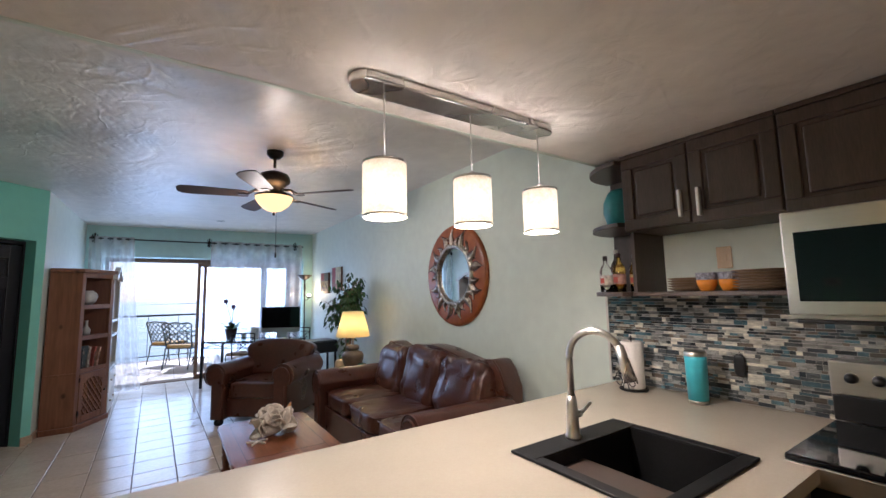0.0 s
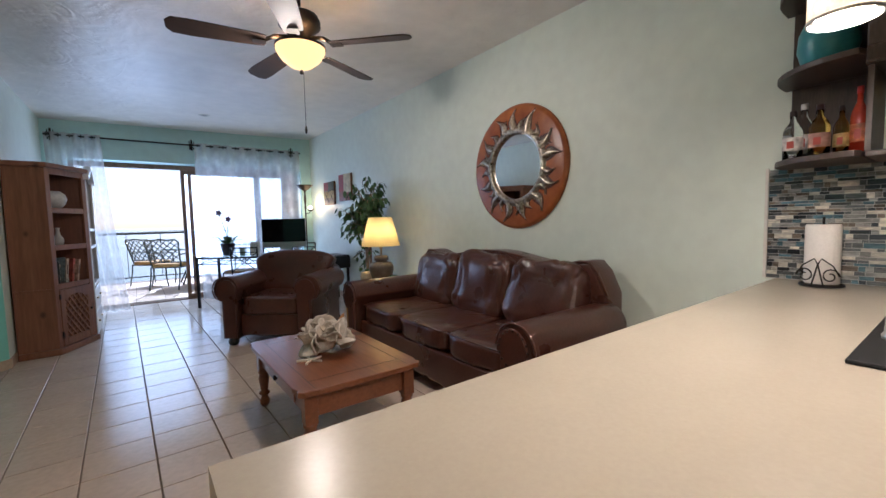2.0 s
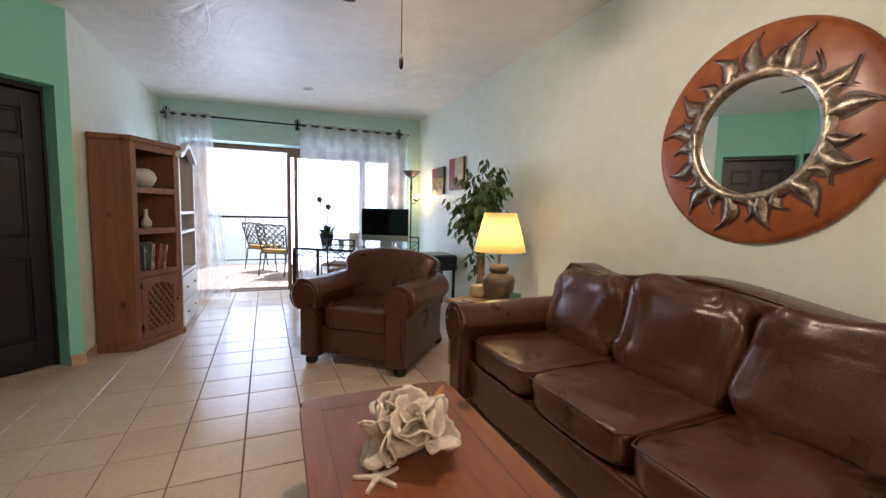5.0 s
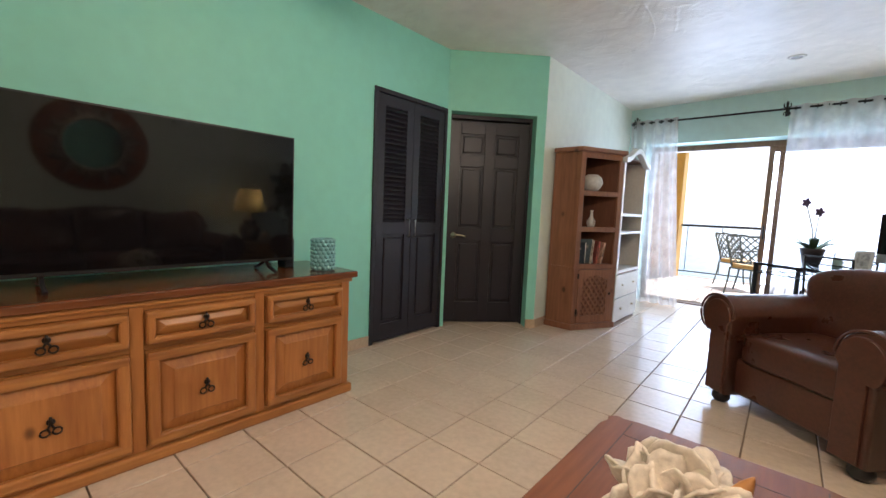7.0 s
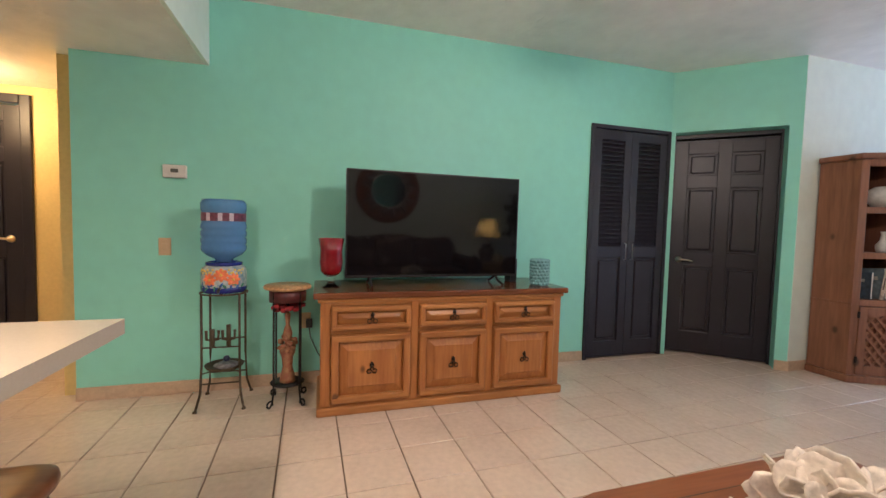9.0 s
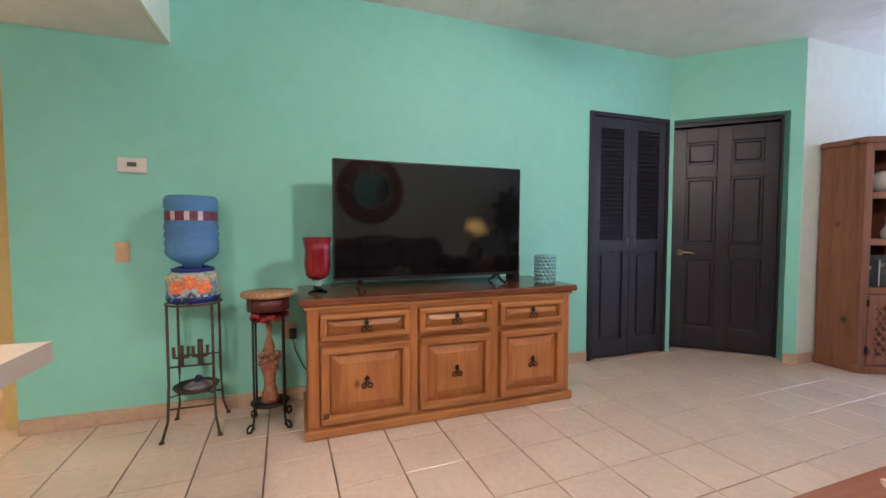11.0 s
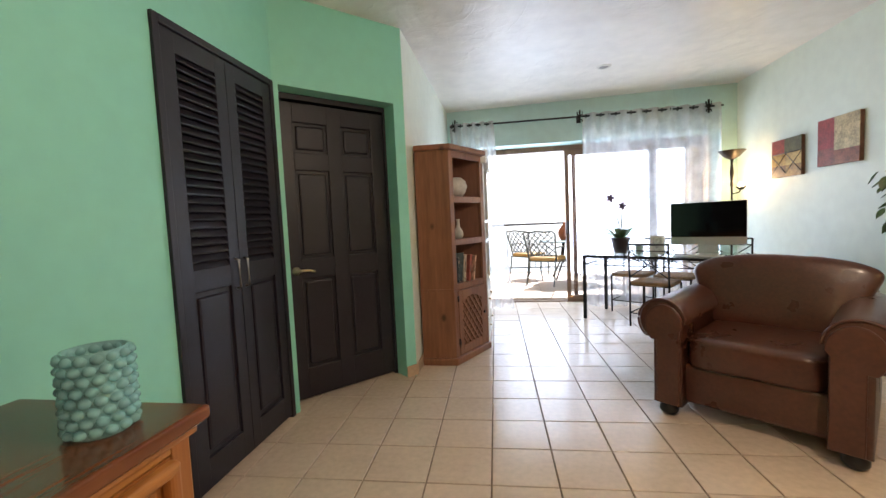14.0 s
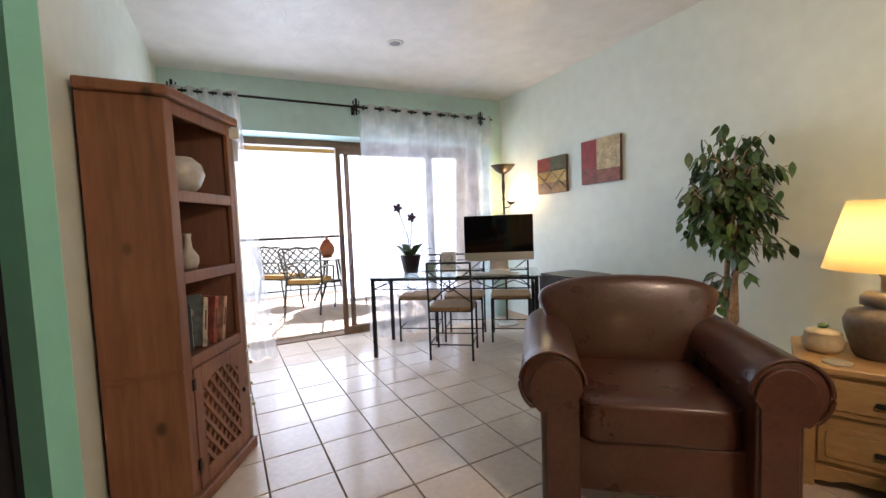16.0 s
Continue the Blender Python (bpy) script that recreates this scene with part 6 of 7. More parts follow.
M_plate = mat("brown_stoneware_plate", (0.22, 0.15, 0.09), 0.4, vary=0.2)
for x, y, n, r in ((2.95, 1.40, 5, 0.095), (2.94, 1.06, 7, 0.125)):
    for k in range(n):
        p = thing("plate", pose(x, y, 1.4275 + 0.013 * k), "stacked brown stoneware plate on the shelf", "plate", "stacked plates")
        part("dish", lathe([(0, 0), (r * 0.6, 0), (r * 0.7, 0.004), (r, 0.014), (r, 0.017), (r * 0.68, 0.009), (0, 0.006)], 28), M_plate, p, smooth=True)
M_orange = mat("orange_glaze", (0.75, 0.27, 0.02), 0.3, vary=0.1)
M_band = mat("patterned_band", (0.30, 0.30, 0.36), 0.35, vary=0.5, scale=60, fine=160)
for y in (1.285, 1.185):
    c = thing("cup", pose(2.90, y, 1.4275), "orange cup with a patterned blue rim", "cup", "orange cups")
    part("bowl", lathe([(0, 0), (0.03, 0), (0.043, 0.03), (0.046, 0.055), (0, 0.05)], 24), M_orange, c, smooth=True)
    part("rim_band", lathe([(0.046, 0.055), (0.048, 0.09), (0.045, 0.09), (0.042, 0.058)], 24), M_band, c, smooth=True)
pt = thing("paper_towel", pose(2.94, 1.74, CZ), "paper towel roll on a scrolled black iron holder", "paper towel")
part("roll", lathe([(0.02, 0.015), (0.060, 0.015), (0.062, 0.02), (0.062, 0.27), (0.058, 0.278), (0.02, 0.278), (0.02, 0.015)], 32), M_paper, pt)
hb = tube([(0.075 * math.cos(2 * math.pi * i / 20), 0.075 * math.sin(2 * math.pi * i / 20), 0.008) for i in range(20)], 0.005, 6, close=True)
tube([(0, 0, 0.006), (0, 0, 0.31)], 0.005, 6, hb)
part("holder_base", hb, M_iron, pt)
sc = bmesh.new()
for s in (-1, 1):
    pts = []
    for i in range(22):
        a = i / 21 * 2.6 * math.pi
        r = 0.034 * (1 - i / 30)
        pts.append((-0.078, s * (0.042 + r * math.cos(a) * 0.9), 0.055 + r * math.sin(a)))
    tube(pts, 0.003, 6, sc)
    tube([(-0.078, s * 0.072, 0.055), (-0.078, s * 0.05, 0.10), (-0.078, s * 0.012, 0.13), (-0.078, 0, 0.105), (-0.078, -s * 0.02, 0.01)], 0.003, 6, sc)
part("scroll", sc, M_iron, pt)
tb = thing("tumbler", pose(2.93, 1.385, CZ), "turquoise insulated tumbler with a steel base", "tumbler")
part("body", lathe([(0, 0.018), (0.046, 0.018), (0.05, 0.22), (0.05, 0.235), (0, 0.235)], 32), mat("turquoise_coat", (0.09, 0.53, 0.63), 0.35, vary=0.05, bump=0.05), tb, smooth=True)
part("base_ring", lathe([(0, 0), (0.043, 0), (0.046, 0.018), (0, 0.018)], 32), M_steel, tb)
part("lid", lathe([(0.05, 0.235), (0.052, 0.25), (0.046, 0.262), (0, 0.262)], 32), M_steel, tb)
sp = thing("spatula", pose(XR - 0.022, 1.245, 0.985), "dark utensil hanging on the mosaic wall", "utensil")
part("blade", pillow(0.008, 0.026, 0.055, (0, 0, 0.065), 0.6, 18, 12), M_black, sp)
part("hook", tube([(0.012, 0, 0.13), (-0.002, 0, 0.125), (-0.002, 0, 0.115)], 0.003, 6), M_nickel, sp)
M_ivory = mat("ivory_plastic", (0.62, 0.45, 0.26), 0.4, vary=0.04, bump=0)
def wall_plate(m, label, toggles, name="switch_plate"):
    p = thing(name, m, label, "switch")
    part("plate", box(-0.036, 0.036, -0.007, 0, -0.057, 0.057, 0.003), M_ivory, p)
    for z in toggles:
        part("insert", box(-0.014, 0.014, -0.010, -0.0065, z - 0.020, z + 0.020, 0.003), M_ivory, p)
wall_plate(pose(XR - 0.001, 1.275, 1.60, 0, 0, -90), "ivory switch plate above the plates", (0.0,))
wall_plate(pose(XR - 0.001, 2.515, 0.44, 0, 0, -90), "ivory wall socket behind the sofa", (-0.025, 0.025), "wall_socket")
wall_plate(pose(XT + 0.001, 1.525, 0.985, 0, 0, 90), "ivory light switch on the green wall", (0.0,))
wall_plate(pose(XT + 0.001, 2.40, 0.46, 0, 0, 90), "ivory wall socket behind the small table", (-0.025, 0.025), "wall_socket")
th = thing("thermostat", pose(XT + 0.001, 1.59, 1.475, 0, 0, 90), "white wall thermostat with a small display", "thermostat")
part("case", box(-0.068, 0.068, -0.026, 0, -0.042, 0.042, 0.006), M_white, th)
part("display", box(-0.022, 0.022, -0.0285, -0.025, -0.008, 0.016, 0.002), mat("grey_display", (0.10, 0.11, 0.09), 0.3), th)

# ---- water dispenser on its iron stand ----
ws = thing("plant_stand", pose(-0.89, 1.915, 0), "tall rusty iron stand with cactus ornaments", "stand")
M_rust = mat("aged_iron", (0.10, 0.075, 0.045), 0.6, 0.5, vary=0.3, bump=0.2)
for sx in (-1, 1):
    for sy in (-1, 1):
        part("leg", tube([(sx * 0.105, sy * 0.105, 0.715), (sx * 0.105, sy * 0.105, 0.30), (sx * 0.115, sy * 0.112, 0.10), (sx * 0.145, sy * 0.135, 0.0)], 0.007, 8), M_rust, ws)
        part("foot", lathe([(0, 0), (0.014, 0), (0.010, 0.012), (0, 0.014)], 10, (sx * 0.145, sy * 0.135, 0)), M_rust, ws)
part("top_ring", tube([(0.135 * math.cos(2 * math.pi * i / 24), 0.135 * math.sin(2 * math.pi * i / 24), 0.71) for i in range(24)], 0.006, 6, close=True), M_rust, ws)
part("top_bar", tube([(-0.135, 0, 0.71), (0.135, 0, 0.71)], 0.005, 6), M_rust, ws)
part("top_bar", tube([(0, -0.135, 0.71), (0, 0.135, 0.71)], 0.005, 6), M_rust, ws)
for z in (0.385, 0.16):
    part("rail", tube([(0.108, -0.108, z), (0.108, 0.108, z)], 0.005, 6), M_rust, ws)
    part("rail", tube([(-0.108, -0.108, z), (-0.108, 0.108, z)], 0.005, 6), M_rust, ws)
for y in (-0.045, 0.045):
    cb = tube([(0.108, y, 0.385), (0.108, y, 0.51 + y * 0.3)], 0.013, 8)
    for s in (-1, 1):
        tube([(0.108, y, 0.43), (0.108, y + s * 0.032, 0.435), (0.108, y + s * 0.034, 0.49)], 0.009, 8, cb)
    part("cactus", cb, M_rust, ws)
part("tray", lathe([(0, 0.225), (0.10, 0.225), (0.115, 0.245), (0.112, 0.247), (0.095, 0.232), (0, 0.232)], 24), M_rust, ws)
part("tray_bar", tube([(-0.108, -0.108, 0.222), (0.108, 0.108, 0.222)], 0.004, 6), M_rust, ws)
part("tray_bar", tube([(-0.108, 0.108, 0.222), (0.108, -0.108, 0.222)], 0.004, 6), M_rust, ws)
st = thing("lidded_dish", pose(-0.87, 1.93, 0.233), "small painted dish with a dark blue knob", "dish")
part("bowl", lathe([(0, 0), (0.05, 0), (0.075, 0.014), (0.04, 0.03), (0, 0.034)], 20), mat("grey_blue_dish", (0.20, 0.19, 0.20), 0.4, vary=0.4, scale=50), st, smooth=True)
part("knob", lathe([(0, 0.034), (0.018, 0.04), (0.022, 0.055), (0.012, 0.07), (0, 0.072)], 14), mat("cobalt", (0.015, 0.015, 0.06), 0.3), st, smooth=True)
M_cob = mat("cobalt_glaze", (0.02, 0.03, 0.22), 0.2, vary=0.2)
M_talav = mat("painted_talavera", (0.62, 0.62, 0.55), 0.2, vary=0.5, scale=14, fine=46, dark=(0.10, 0.22, 0.32))
cr = thing("ceramic_water_crock", pose(-0.89, 1.915, 0.717), "hand-painted ceramic water crock with orange flowers", "water dispenser")
part("body", lathe([(0, 0), (0.12, 0), (0.126, 0.012), (0.130, 0.05), (0.130, 0.12), (0.122, 0.150), (0.105, 0.165), (0.0, 0.165)], 40), M_talav, cr, smooth=True)
part("foot_band", lathe([(0.1215, 0.0), (0.1285, 0.010), (0.1315, 0.022), (0.1315, 0.032), (0.130, 0.034)], 40), M_cob, cr)
part("neck_ring", lathe([(0.085, 0.165), (0.105, 0.168), (0.105, 0.185), (0.085, 0.19), (0.08, 0.17)], 36), M_cob, cr)
M_fl1 = mat("orange_petals", (0.80, 0.20, 0.06), 0.3, vary=0.2, scale=30)
M_fl2 = mat("yellow_centres", (0.75, 0.50, 0.06), 0.35)
for a, z in ((-26, 0.085), (4, 0.115), (34, 0.085)):
    n = Vector((math.cos(radians(a)), math.sin(radians(a)), 0))
    m = Matrix.Translation(n * 0.1295 + Vector((0, 0, z))) @ n.to_track_quat("Z", "Y").to_matrix().to_4x4()
    fbm = bmesh.new()
    for k in range(8):
        t_ = 2 * math.pi * k / 8
        pillow(0.020, 0.012, 0.003, (0.022 * math.cos(t_), 0.022 * math.sin(t_), 0), 0.9, 10, 6, bm=fbm, m=Matrix.Rotation(t_, 4, "Z"))
    fw = part("flower", into(None, fbm, m), M_fl1, cr, "painted orange flower")
    part("centre", into(None, pillow(0.008, 0.008, 0.004, (0, 0, 0.002), 1, 10, 6), m), M_fl2, fw)
M_leafp = mat("painted_blue_leaves", (0.03, 0.10, 0.34), 0.25, vary=0.3, scale=30)
M_greenp = mat("painted_green_leaves", (0.06, 0.25, 0.16), 0.25, vary=0.3, scale=30)
for k in range(16):
    a, z = -62 + 8.2 * k, 0.040 + 0.014 * math.sin(k * 1.7)
    n = Vector((math.cos(radians(a)), math.sin(radians(a)), 0))
    m = Matrix.Translation(n * 0.1295 + Vector((0, 0, z))) @ n.to_track_quat("Z", "Y").to_matrix().to_4x4() @ Matrix.Rotation(k * 1.3, 4, "Z")
    part("painted_leaf", into(None, pillow(0.017, 0.007, 0.003, (0, 0, 0), 0.9, 10, 6), m), M_leafp if k % 3 else M_greenp, cr)
for k in range(26):
    a, z = -62 + 5.0 * k, 0.134 + 0.012 * math.sin(k * 2.3)
    n = Vector((math.cos(radians(a)), math.sin(radians(a)), 0))
    m = Matrix.Translation(n * 0.129 + Vector((0, 0, z))) @ n.to_track_quat("Z", "Y").to_matrix().to_4x4()
    part("dot", into(None, pillow(0.007, 0.007, 0.004, (0, 0, 0), 1, 8, 6), m), M_fl2, cr)
part("tap", tube([(0.125, 0, 0.035), (0.16, 0, 0.03), (0.165, 0, 0.012)], [0.010, 0.008, 0.007], 8), M_black, cr)
M_jug = mat("blue_polycarbonate", (0.22, 0.46, 0.82), 0.05, vary=0.05, bump=0.0, Transmission_Weight=0.6, IOR=1.2)
jg = thing("water_bottle", pose(-0.89, 1.915, 0.905), "upturned blue twenty-litre water bottle", "water bottle")
prof = [(0, 0.0), (0.045, 0.0), (0.055, 0.02), (0.105, 0.045), (0.128, 0.075)]
for z in (0.11, 0.155, 0.20):
    prof += [(0.131, z - 0.012), (0.124, z), (0.131, z + 0.012)]
prof += [(0.130, 0.235), (0.126, 0.240), (0.126, 0.318), (0.131, 0.325), (0.131, 0.365), (0.118, 0.388), (0, 0.392)]
part("shell", lathe(prof, 40), M_jug, jg, smooth=True)
part("label_band", lathe([(0.1275, 0.255), (0.1275, 0.305)], 40), mat("maroon_label", (0.16, 0.03, 0.06), 0.5, vary=0.4, scale=35), jg)
for a in (-30, 2, 30):
    n = Vector((math.cos(radians(a)), math.sin(radians(a)), 0))
    m = Matrix.Translation(n * 0.128 + Vector((0, 0, 0.28))) @ n.to_track_quat("Z", "Y").to_matrix().to_4x4()
    part("label_mark", into(None, box(-0.012, 0.012, -0.024, 0.024, -0.001, 0.001), m), mat("label_white", (0.55, 0.45, 0.50), 0.5), jg)

# ---- small round table with an ornament ----
M_redp = mat("dried_red_petals", (0.30, 0.020, 0.022), 0.7, vary=0.4, scale=40, bump=0.4)
rt = thing("round_side_table", pose(-0.80, 2.30, 0), "small round table with a mosaic top and iron legs", "side table")
part("top", lathe([(0, 0.735), (0.125, 0.735), (0.142, 0.742), (0.145, 0.755), (0.138, 0.764), (0, 0.766)], 40), mat("tan_mosaic", (0.52, 0.30, 0.13), 0.45, vary=0.3, scale=40, fine=110), rt)
part("apron", lathe([(0.108, 0.66), (0.112, 0.66), (0.112, 0.735), (0.108, 0.735), (0.108, 0.66)], 32), mat("maroon_band", (0.10, 0.02, 0.02), 0.4, vary=0.3), rt)
for k in range(4):
    a = radians(45 + 90 * k)
    ca, sa = math.cos(a), math.sin(a)
    pts = [(0.108 * ca, 0.108 * sa, 0.73), (0.108 * ca, 0.108 * sa, 0.10), (0.118 * ca, 0.118 * sa, 0.03)]
    for i in range(12):
        t_ = radians(-90 + 300 * i / 11)
        pts.append(((0.135 + 0.022 * math.cos(t_)) * ca, (0.135 + 0.022 * math.cos(t_)) * sa, 0.024 + 0.020 * math.sin(t_)))
    part("leg", tube(pts, 0.006, 8), M_iron, rt)
part("lower_shelf", lathe([(0, 0.125), (0.10, 0.125), (0.105, 0.131), (0, 0.133)], 28), M_iron, rt)
dl = thing("figurine", pose(-0.80, 2.30, 0.134), "carved wooden folk figurine with dried flowers", "figurine")
fg = lathe([(0, 0), (0.050, 0), (0.046, 0.03), (0.030, 0.10), (0.036, 0.16), (0.050, 0.20), (0.028, 0.235), (0.016, 0.25), (0.024, 0.275), (0.030, 0.31), (0.022, 0.345), (0.012, 0.37), (0.018, 0.44), (0, 0.46)], 18)
for k in range(14):
    a = 2.4 * k
    pillow(0.018, 0.018, 0.014, (0.045 * math.cos(a), 0.045 * math.sin(a), 0.21 + 0.006 * k), 0.8, 10, 6, 0.006, k, bm=fg)
part("body", fg, mat("painted_straw", (0.38, 0.22, 0.10), 0.7, vary=0.45, scale=30, dark=(0.22, 0.05, 0.03)), dl)

rf = thing("dried_flower_bunch", pose(-0.80, 2.30, 0.597), "bunch of dried red flowers tied under the small table top", "flowers")
rnd = random.Random(21)
for k in range(22):
    a, r_ = 2.4 * k, 0.095 * math.sqrt((k + 0.5) / 22)
    hz = rnd.uniform(0.010, 0.042)
    part("blossom", pillow(0.022, 0.022, 0.016, (r_ * math.cos(a), r_ * math.sin(a), hz), 0.8, 12, 8, 0.010, k), M_redp, rf)
part("stem", tube([(0, 0, 0.058), (0, 0, 0.0)], 0.012, 8), M_iron, rf)
pp = thing("power_plug", pose(XT + 0.011, 2.425, 0.445, 0, 0, 90), "black power plug in the wall socket", "plug")
part("case", box(-0.022, 0.022, -0.045, 0, -0.03, 0.03, 0.006), M_black, pp)
part("cable", tube([(0.0, -0.030, -0.028), (0.01, -0.032, -0.10), (0.06, -0.020, -0.22), (0.13, -0.012, -0.33)], 0.004, 6), M_black, pp)

# ---- things on the sideboard ----
M_redglass = mat("red_hurricane_glass", (0.22, 0.006, 0.010), 0.12, vary=0.15, scale=10, bump=0.15, bump_scale=30, coat=0.5)
hv = thing("hurricane_vase", pose(-0.72, 2.565, 0.753), "red glass hurricane vase on a clear glass foot", "vase")
part("cup", lathe([(0, 0.08), (0.045, 0.082), (0.066, 0.105), (0.072, 0.16), (0.068, 0.24), (0.080, 0.315), (0.076, 0.315), (0.063, 0.24), (0, 0.10)], 32), M_redglass, hv, smooth=True)
part("foot", lathe([(0, 0), (0.055, 0), (0.055, 0.006), (0.026, 0.02), (0.020, 0.04), (0.026, 0.06), (0.03, 0.08), (0, 0.08)], 28), M_glass, hv, smooth=True)
M_bubble = mat("aqua_bubble_glass", (0.46, 0.86, 0.88), 0.06, vary=0.10, bump=0, Transmission_Weight=0.6, IOR=1.3)
cj = thing("bubble_glass_candle_holder", pose(-0.645, 4.025, 0.753), "aqua bubble-glass candle holder with a cream candle", "candle holder")
gb = lathe([(0, 0), (0.058, 0), (0.062, 0.006), (0.062, 0.19), (0.057, 0.19), (0.057, 0.01), (0, 0.01)], 28)
part("jar", gb, M_bubble, cj, smooth=True)
bub = None
for r in range(8):
    for k in range(14):
        a = 2 * math.pi * (k + 0.5 * (r % 2)) / 14
        if bub is None:
            bub = part("bubble", pillow(0.0135, 0.0135, 0.0115, (0, 0, 0), 1.0, 8, 6), M_bubble, cj)
            o = bub
        else:
            o = new("bubble", bub.data)
            o.parent = cj
        o.location = (0.062 * math.cos(a), 0.062 * math.sin(a), 0.016 + r * 0.0228)
part("candle", lathe([(0, 0.011), (0.036, 0.011), (0.036, 0.12), (0.032, 0.124), (0, 0.12)], 20), mat("cream_wax", (0.60, 0.52, 0.36), 0.5), cj)
sb = thing("media_box", pose(-0.86, 3.90, 0.753), "small black media box behind the television", "media box")
part("case", box(-0.05, 0.05, -0.03, 0.03, 0, 0.18, 0.008), M_black, sb)
part("seam", box(0.0495, 0.0515, -0.026, 0.026, 0.03, 0.034), M_iron, sb)

# ---- things in the display cabinets ----
M_whitec = mat("white_ceramic", (0.62, 0.60, 0.55), 0.35, vary=0.12, scale=12, bump=0.1)
def pot_thing(name, x, y, z, prof, m_, label, cat):
    t = thing(name, pose(x, y, z), label, cat)
    part("body", lathe(prof, 28), m_, t, smooth=True)
pot_thing("round_vase", -0.14, 6.78, 1.39, [(0, 0), (0.05, 0), (0.085, 0.04), (0.105, 0.09), (0.09, 0.14), (0.06, 0.165), (0.055, 0.17), (0, 0.15)], M_whitec, "round white ceramic vase on the upper shelf", "vase")
pot_thing("small_vase", -0.13, 6.80, 1.036, [(0, 0), (0.03, 0), (0.042, 0.03), (0.042, 0.06), (0.018, 0.10), (0.013, 0.15), (0.018, 0.17), (0, 0.165)], M_whitec, "small white bottle vase on the middle shelf", "vase")
pot_thing("dark_vase", -0.12, 7.28, 1.188, [(0, 0), (0.05, 0), (0.07, 0.07), (0.07, 0.15), (0.04, 0.19), (0.03, 0.21), (0, 0.20)], mat("dark_teal_glass", (0.02, 0.05, 0.06), 0.15), "dark glazed vase in the white unit", "vase")
pot_thing("tin_box", -0.10, 7.33, 0.589, [(0, 0), (0.085, 0), (0.09, 0.02), (0.09, 0.13), (0.085, 0.14), (0, 0.142)], mat("grey_tin", (0.25, 0.28, 0.28), 0.35, 0.5), "round grey lidded tin in the white unit", "tin")
for x_, y_, yaw, lean, t_, dp, h, col in ((-0.215, 6.700, 8, 0, 0.028, 0.17, 0.215, (0.035, 0.055, 0.075)), (-0.165, 6.775, 2, -4, 0.018, 0.18, 0.245, (0.11, 0.15, 0.17)), (-0.125, 6.815, 30, 5, 0.022, 0.15, 0.235, (0.58, 0.50, 0.42)), (-0.095, 6.850, 40, 7, 0.020, 0.15, 0.23, (0.48, 0.13, 0.10)), (-0.062, 6.880, 46, 9, 0.018, 0.14, 0.22, (0.60, 0.40, 0.30))):
    bk = thing("book", pose(x_, y_, 0.664, 0, 0, yaw) @ Matrix.Rotation(radians(lean), 4, "Y"), "hardback book leaning on the lower cabinet shelf", "book", "books in the cabinet")
    wide = yaw < 20
    ex, ey = (dp / 2, t_ / 2) if wide else (t_ / 2, dp / 2)
    part("cover", box(-ex, ex, -ey, ey, 0, h, 0.002), mat("book_cover", col, 0.6, vary=0.3, scale=18), bk)
    if wide:
        part("pages", box(-ex + 0.004, ex + 0.001, -ey + 0.003, ey - 0.003, 0.004, h - 0.003), M_paper, bk)
        part("title_bar", box(-ex + 0.03, ex - 0.04, -ey - 0.001, -ey + 0.001, h * 0.62, h * 0.74), mat("cover_print", (0.40, 0.36, 0.30), 0.6), bk)
    else:
        part("pages", box(-ex + 0.003, ex - 0.003, -ey + 0.005, ey + 0.001, 0.004, h - 0.003), M_paper, bk)
        part("title_bar", box(-ex * 0.4, ex * 0.4, -ey - 0.001, -ey + 0.001, h * 0.35, h * 0.75), mat("cover_print", (0.12, 0.08, 0.07), 0.6), bk)

# ceiling vent near the balcony, hall light
dv = thing("ceiling_spotlight", pose(1.31, 7.67, ceil_z(1.3)), "small round recessed ceiling spotlight, switched off", "ceiling light")
part("ring", lathe([(0.045, -0.008), (0.062, -0.006), (0.070, 0.002), (0.04, 0.002), (0.045, -0.008)], 28), M_white, dv)
part("lens", lathe([(0, -0.003), (0.045, -0.004), (0.045, 0.001), (0, 0.001)], 24), mat("grey_lens", (0.30, 0.29, 0.27), 0.4), dv)
hl = thing("hall_ceiling_lamp", pose(-1.60, 0.10, ZS), "lit flush glass ceiling lamp in the hall", "ceiling light")
part("dome", lathe([(0.13, -0.015), (0.12, -0.05), (0.07, -0.085), (0, -0.095)], 28), glow("hall_glass", (1.0, 0.70, 0.30), 5), hl)
part("plate", lathe([(0, 0), (0.14, 0), (0.14, -0.016), (0.125, -0.018)], 28), M_nickel, hl)
lamp("hall_light", "POINT", Matrix.Translation((-1.60, 0.10, ZS - 0.20)), 7, (1.0, 0.66, 0.26), 0.1)

# bar stool under the counter
def bar_stool(m):
    s = thing("bar_stool", m, "brown wooden bar stool tucked under the counter", "stool", "bar stools")
    part("seat", pillow(0.17, 0.17, 0.03, (0, 0, 0.45), 0.45, 28, 10), M_table, s)
    for sx in (-1, 1):
        for sy in (-1, 1):
            part("leg", tube([(sx * 0.11, sy * 0.11, 0.435), (sx * 0.165, sy * 0.165, 0)], [0.018, 0.021], 8), M_table, s)
    for z, e in ((0.15, 0.146), (0.29, 0.128)):
        for a, b_ in (((-e, -e), (e, -e)), ((e, -e), (e, e)), ((e, e), (-e, e)), ((-e, e), (-e, -e))):
            part("rung", tube([(*a, z), (*b_, z)], 0.011, 8), M_table, s)
    return s


b0 = bar_stool(pose(0.76, 1.66, 0))
copy_thing(b0, pose(2.84, 1.93, 0))

